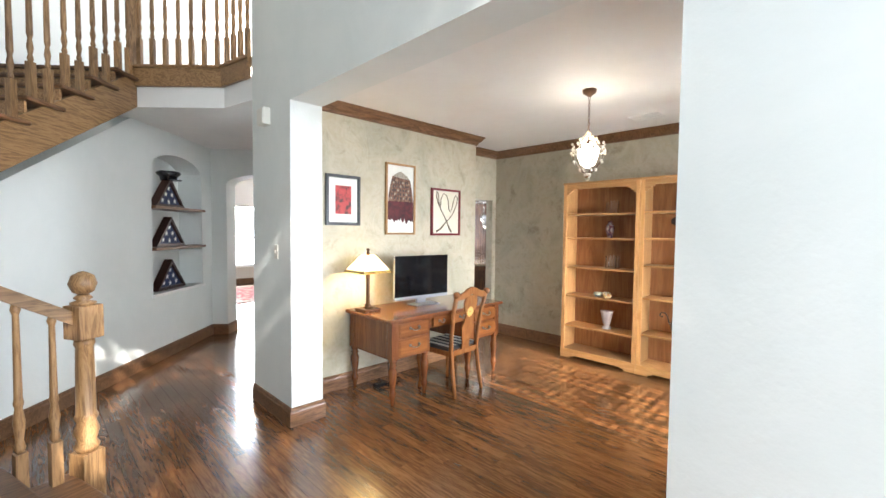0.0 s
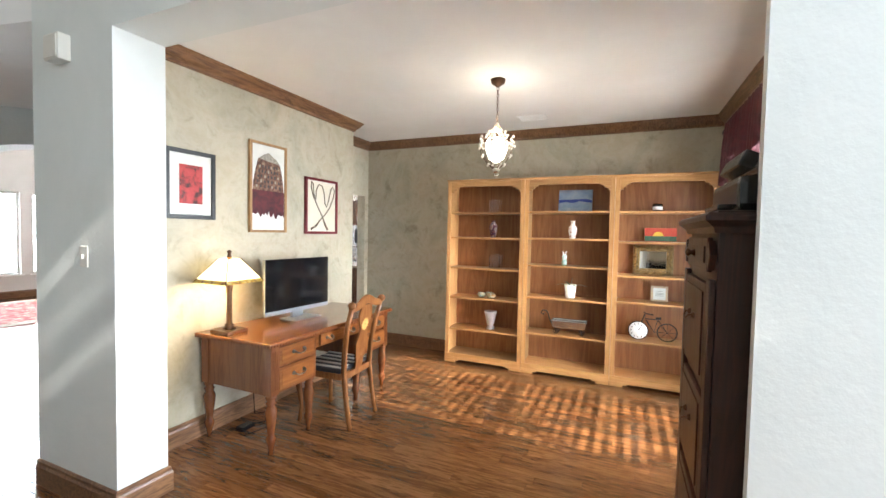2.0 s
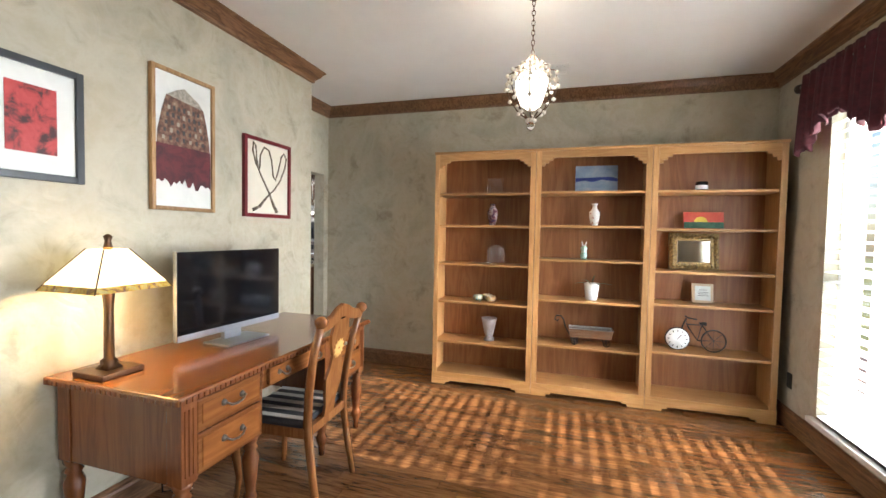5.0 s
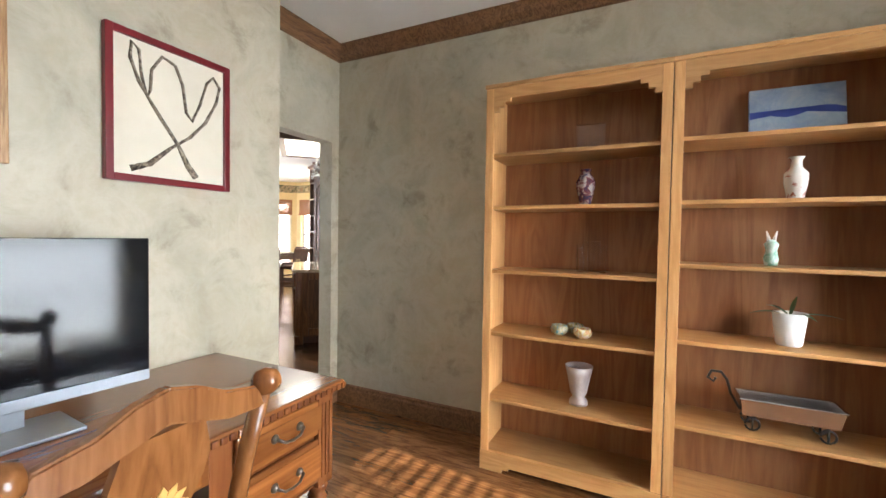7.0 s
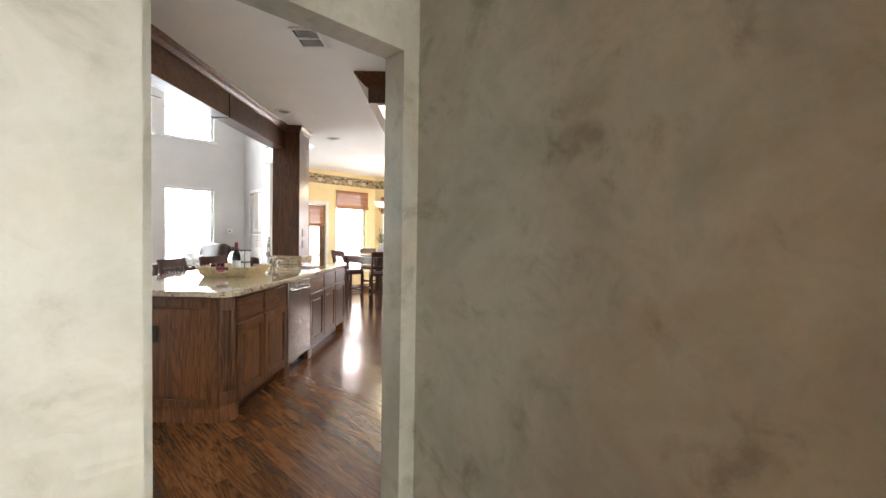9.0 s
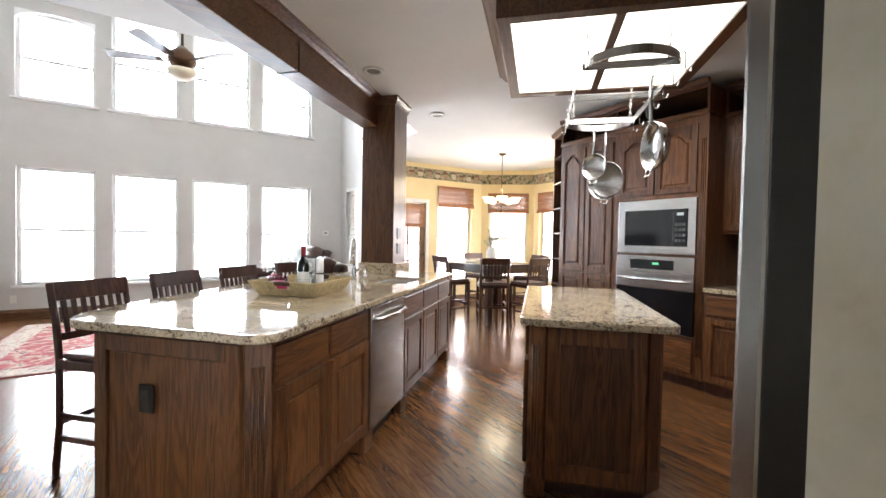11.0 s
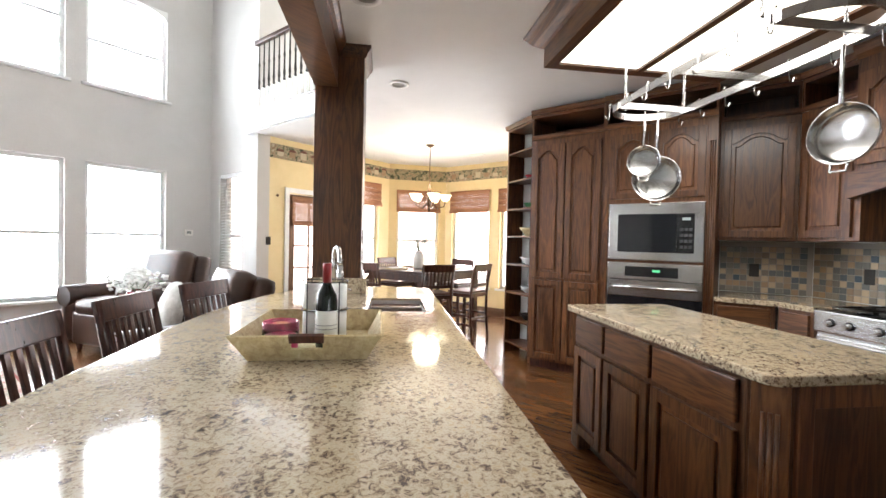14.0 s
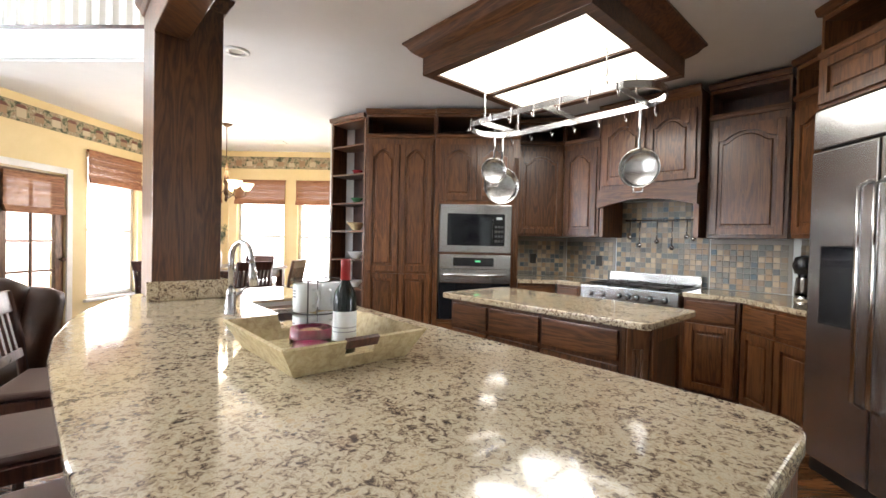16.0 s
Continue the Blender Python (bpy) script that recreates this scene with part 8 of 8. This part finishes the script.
# ---- oak strip floor ----
PW = 0.083
rnd = random.Random(8)
floor_ob = bpy.data.objects["floor"]
LENGTHS = (0.7, 1.0, 1.3)
plank_me = []
for ln in LENGTHS:
    me = bpy.data.meshes.new("plank")
    b = bm_new()
    box(b, 0.0006, ln - 0.0006, 0.0006, PW - 0.0006, -0.012, 0.0)
    bmesh.ops.bevel(b, geom=[e for e in b.edges if all(v.co.z > -0.001 for v in e.verts)], offset=0.0012, segments=1, affect="EDGES")
    b.to_mesh(me)
    b.free()
    me.materials.append(FLOORW)
    plank_me.append(me)


def plank_field(m, w, rows, near):
    """Rows of strips along local x; those near the walk are parts, the rest one joined mesh."""
    verts, faces = [], []
    for r in range(rows):
        x = -rnd.random() * 0.9
        while x < w:
            k = rnd.randrange(3)
            ln = LENGTHS[k]
            a, b2 = max(0, x), min(w, x + ln)
            c = m @ Vector(((a + b2) / 2, (r + 0.5) * PW, 0))
            if x >= 0 and x + ln <= w and near(c) and len(made) < 290:
                t = new("plank", plank_me[k])
                t.parent = floor_ob
                t.matrix_basis = m @ pose(x, r * PW, 0)
                made.append(t)
            elif b2 - a > 0.02:
                i = len(verts)
                y0, y1 = r * PW + 0.0008, (r + 1) * PW - 0.0008
                for z in (-0.012, 0.0):
                    for px, py in ((a + 0.0008, y0), (b2 - 0.0008, y0), (b2 - 0.0008, y1), (a + 0.0008, y1)):
                        verts.append((px, py, z))
                faces += [(i + 4, i + 5, i + 6, i + 7), (i, i + 1, i + 5, i + 4), (i + 1, i + 2, i + 6, i + 5), (i + 2, i + 3, i + 7, i + 6), (i + 3, i, i + 4, i + 7)]
            x += ln
    me = bpy.data.meshes.new("plank_field")
    me.from_pydata(verts, [], faces)
    me.materials.append(FLOORJ)
    ob = new("plank_field", me)
    ob.parent = floor_ob
    ob.matrix_basis = m
    tagged(ob, kind="stuff")


made = []
plank_field(rot_frame(12.5, -2.1, 90), 15.2, 198, lambda c: (1.6 < c.x < 4.8 and 0.4 < c.y < 3.4) or (5.0 < c.x < 6.6 and 4.6 < c.y < 7.0))
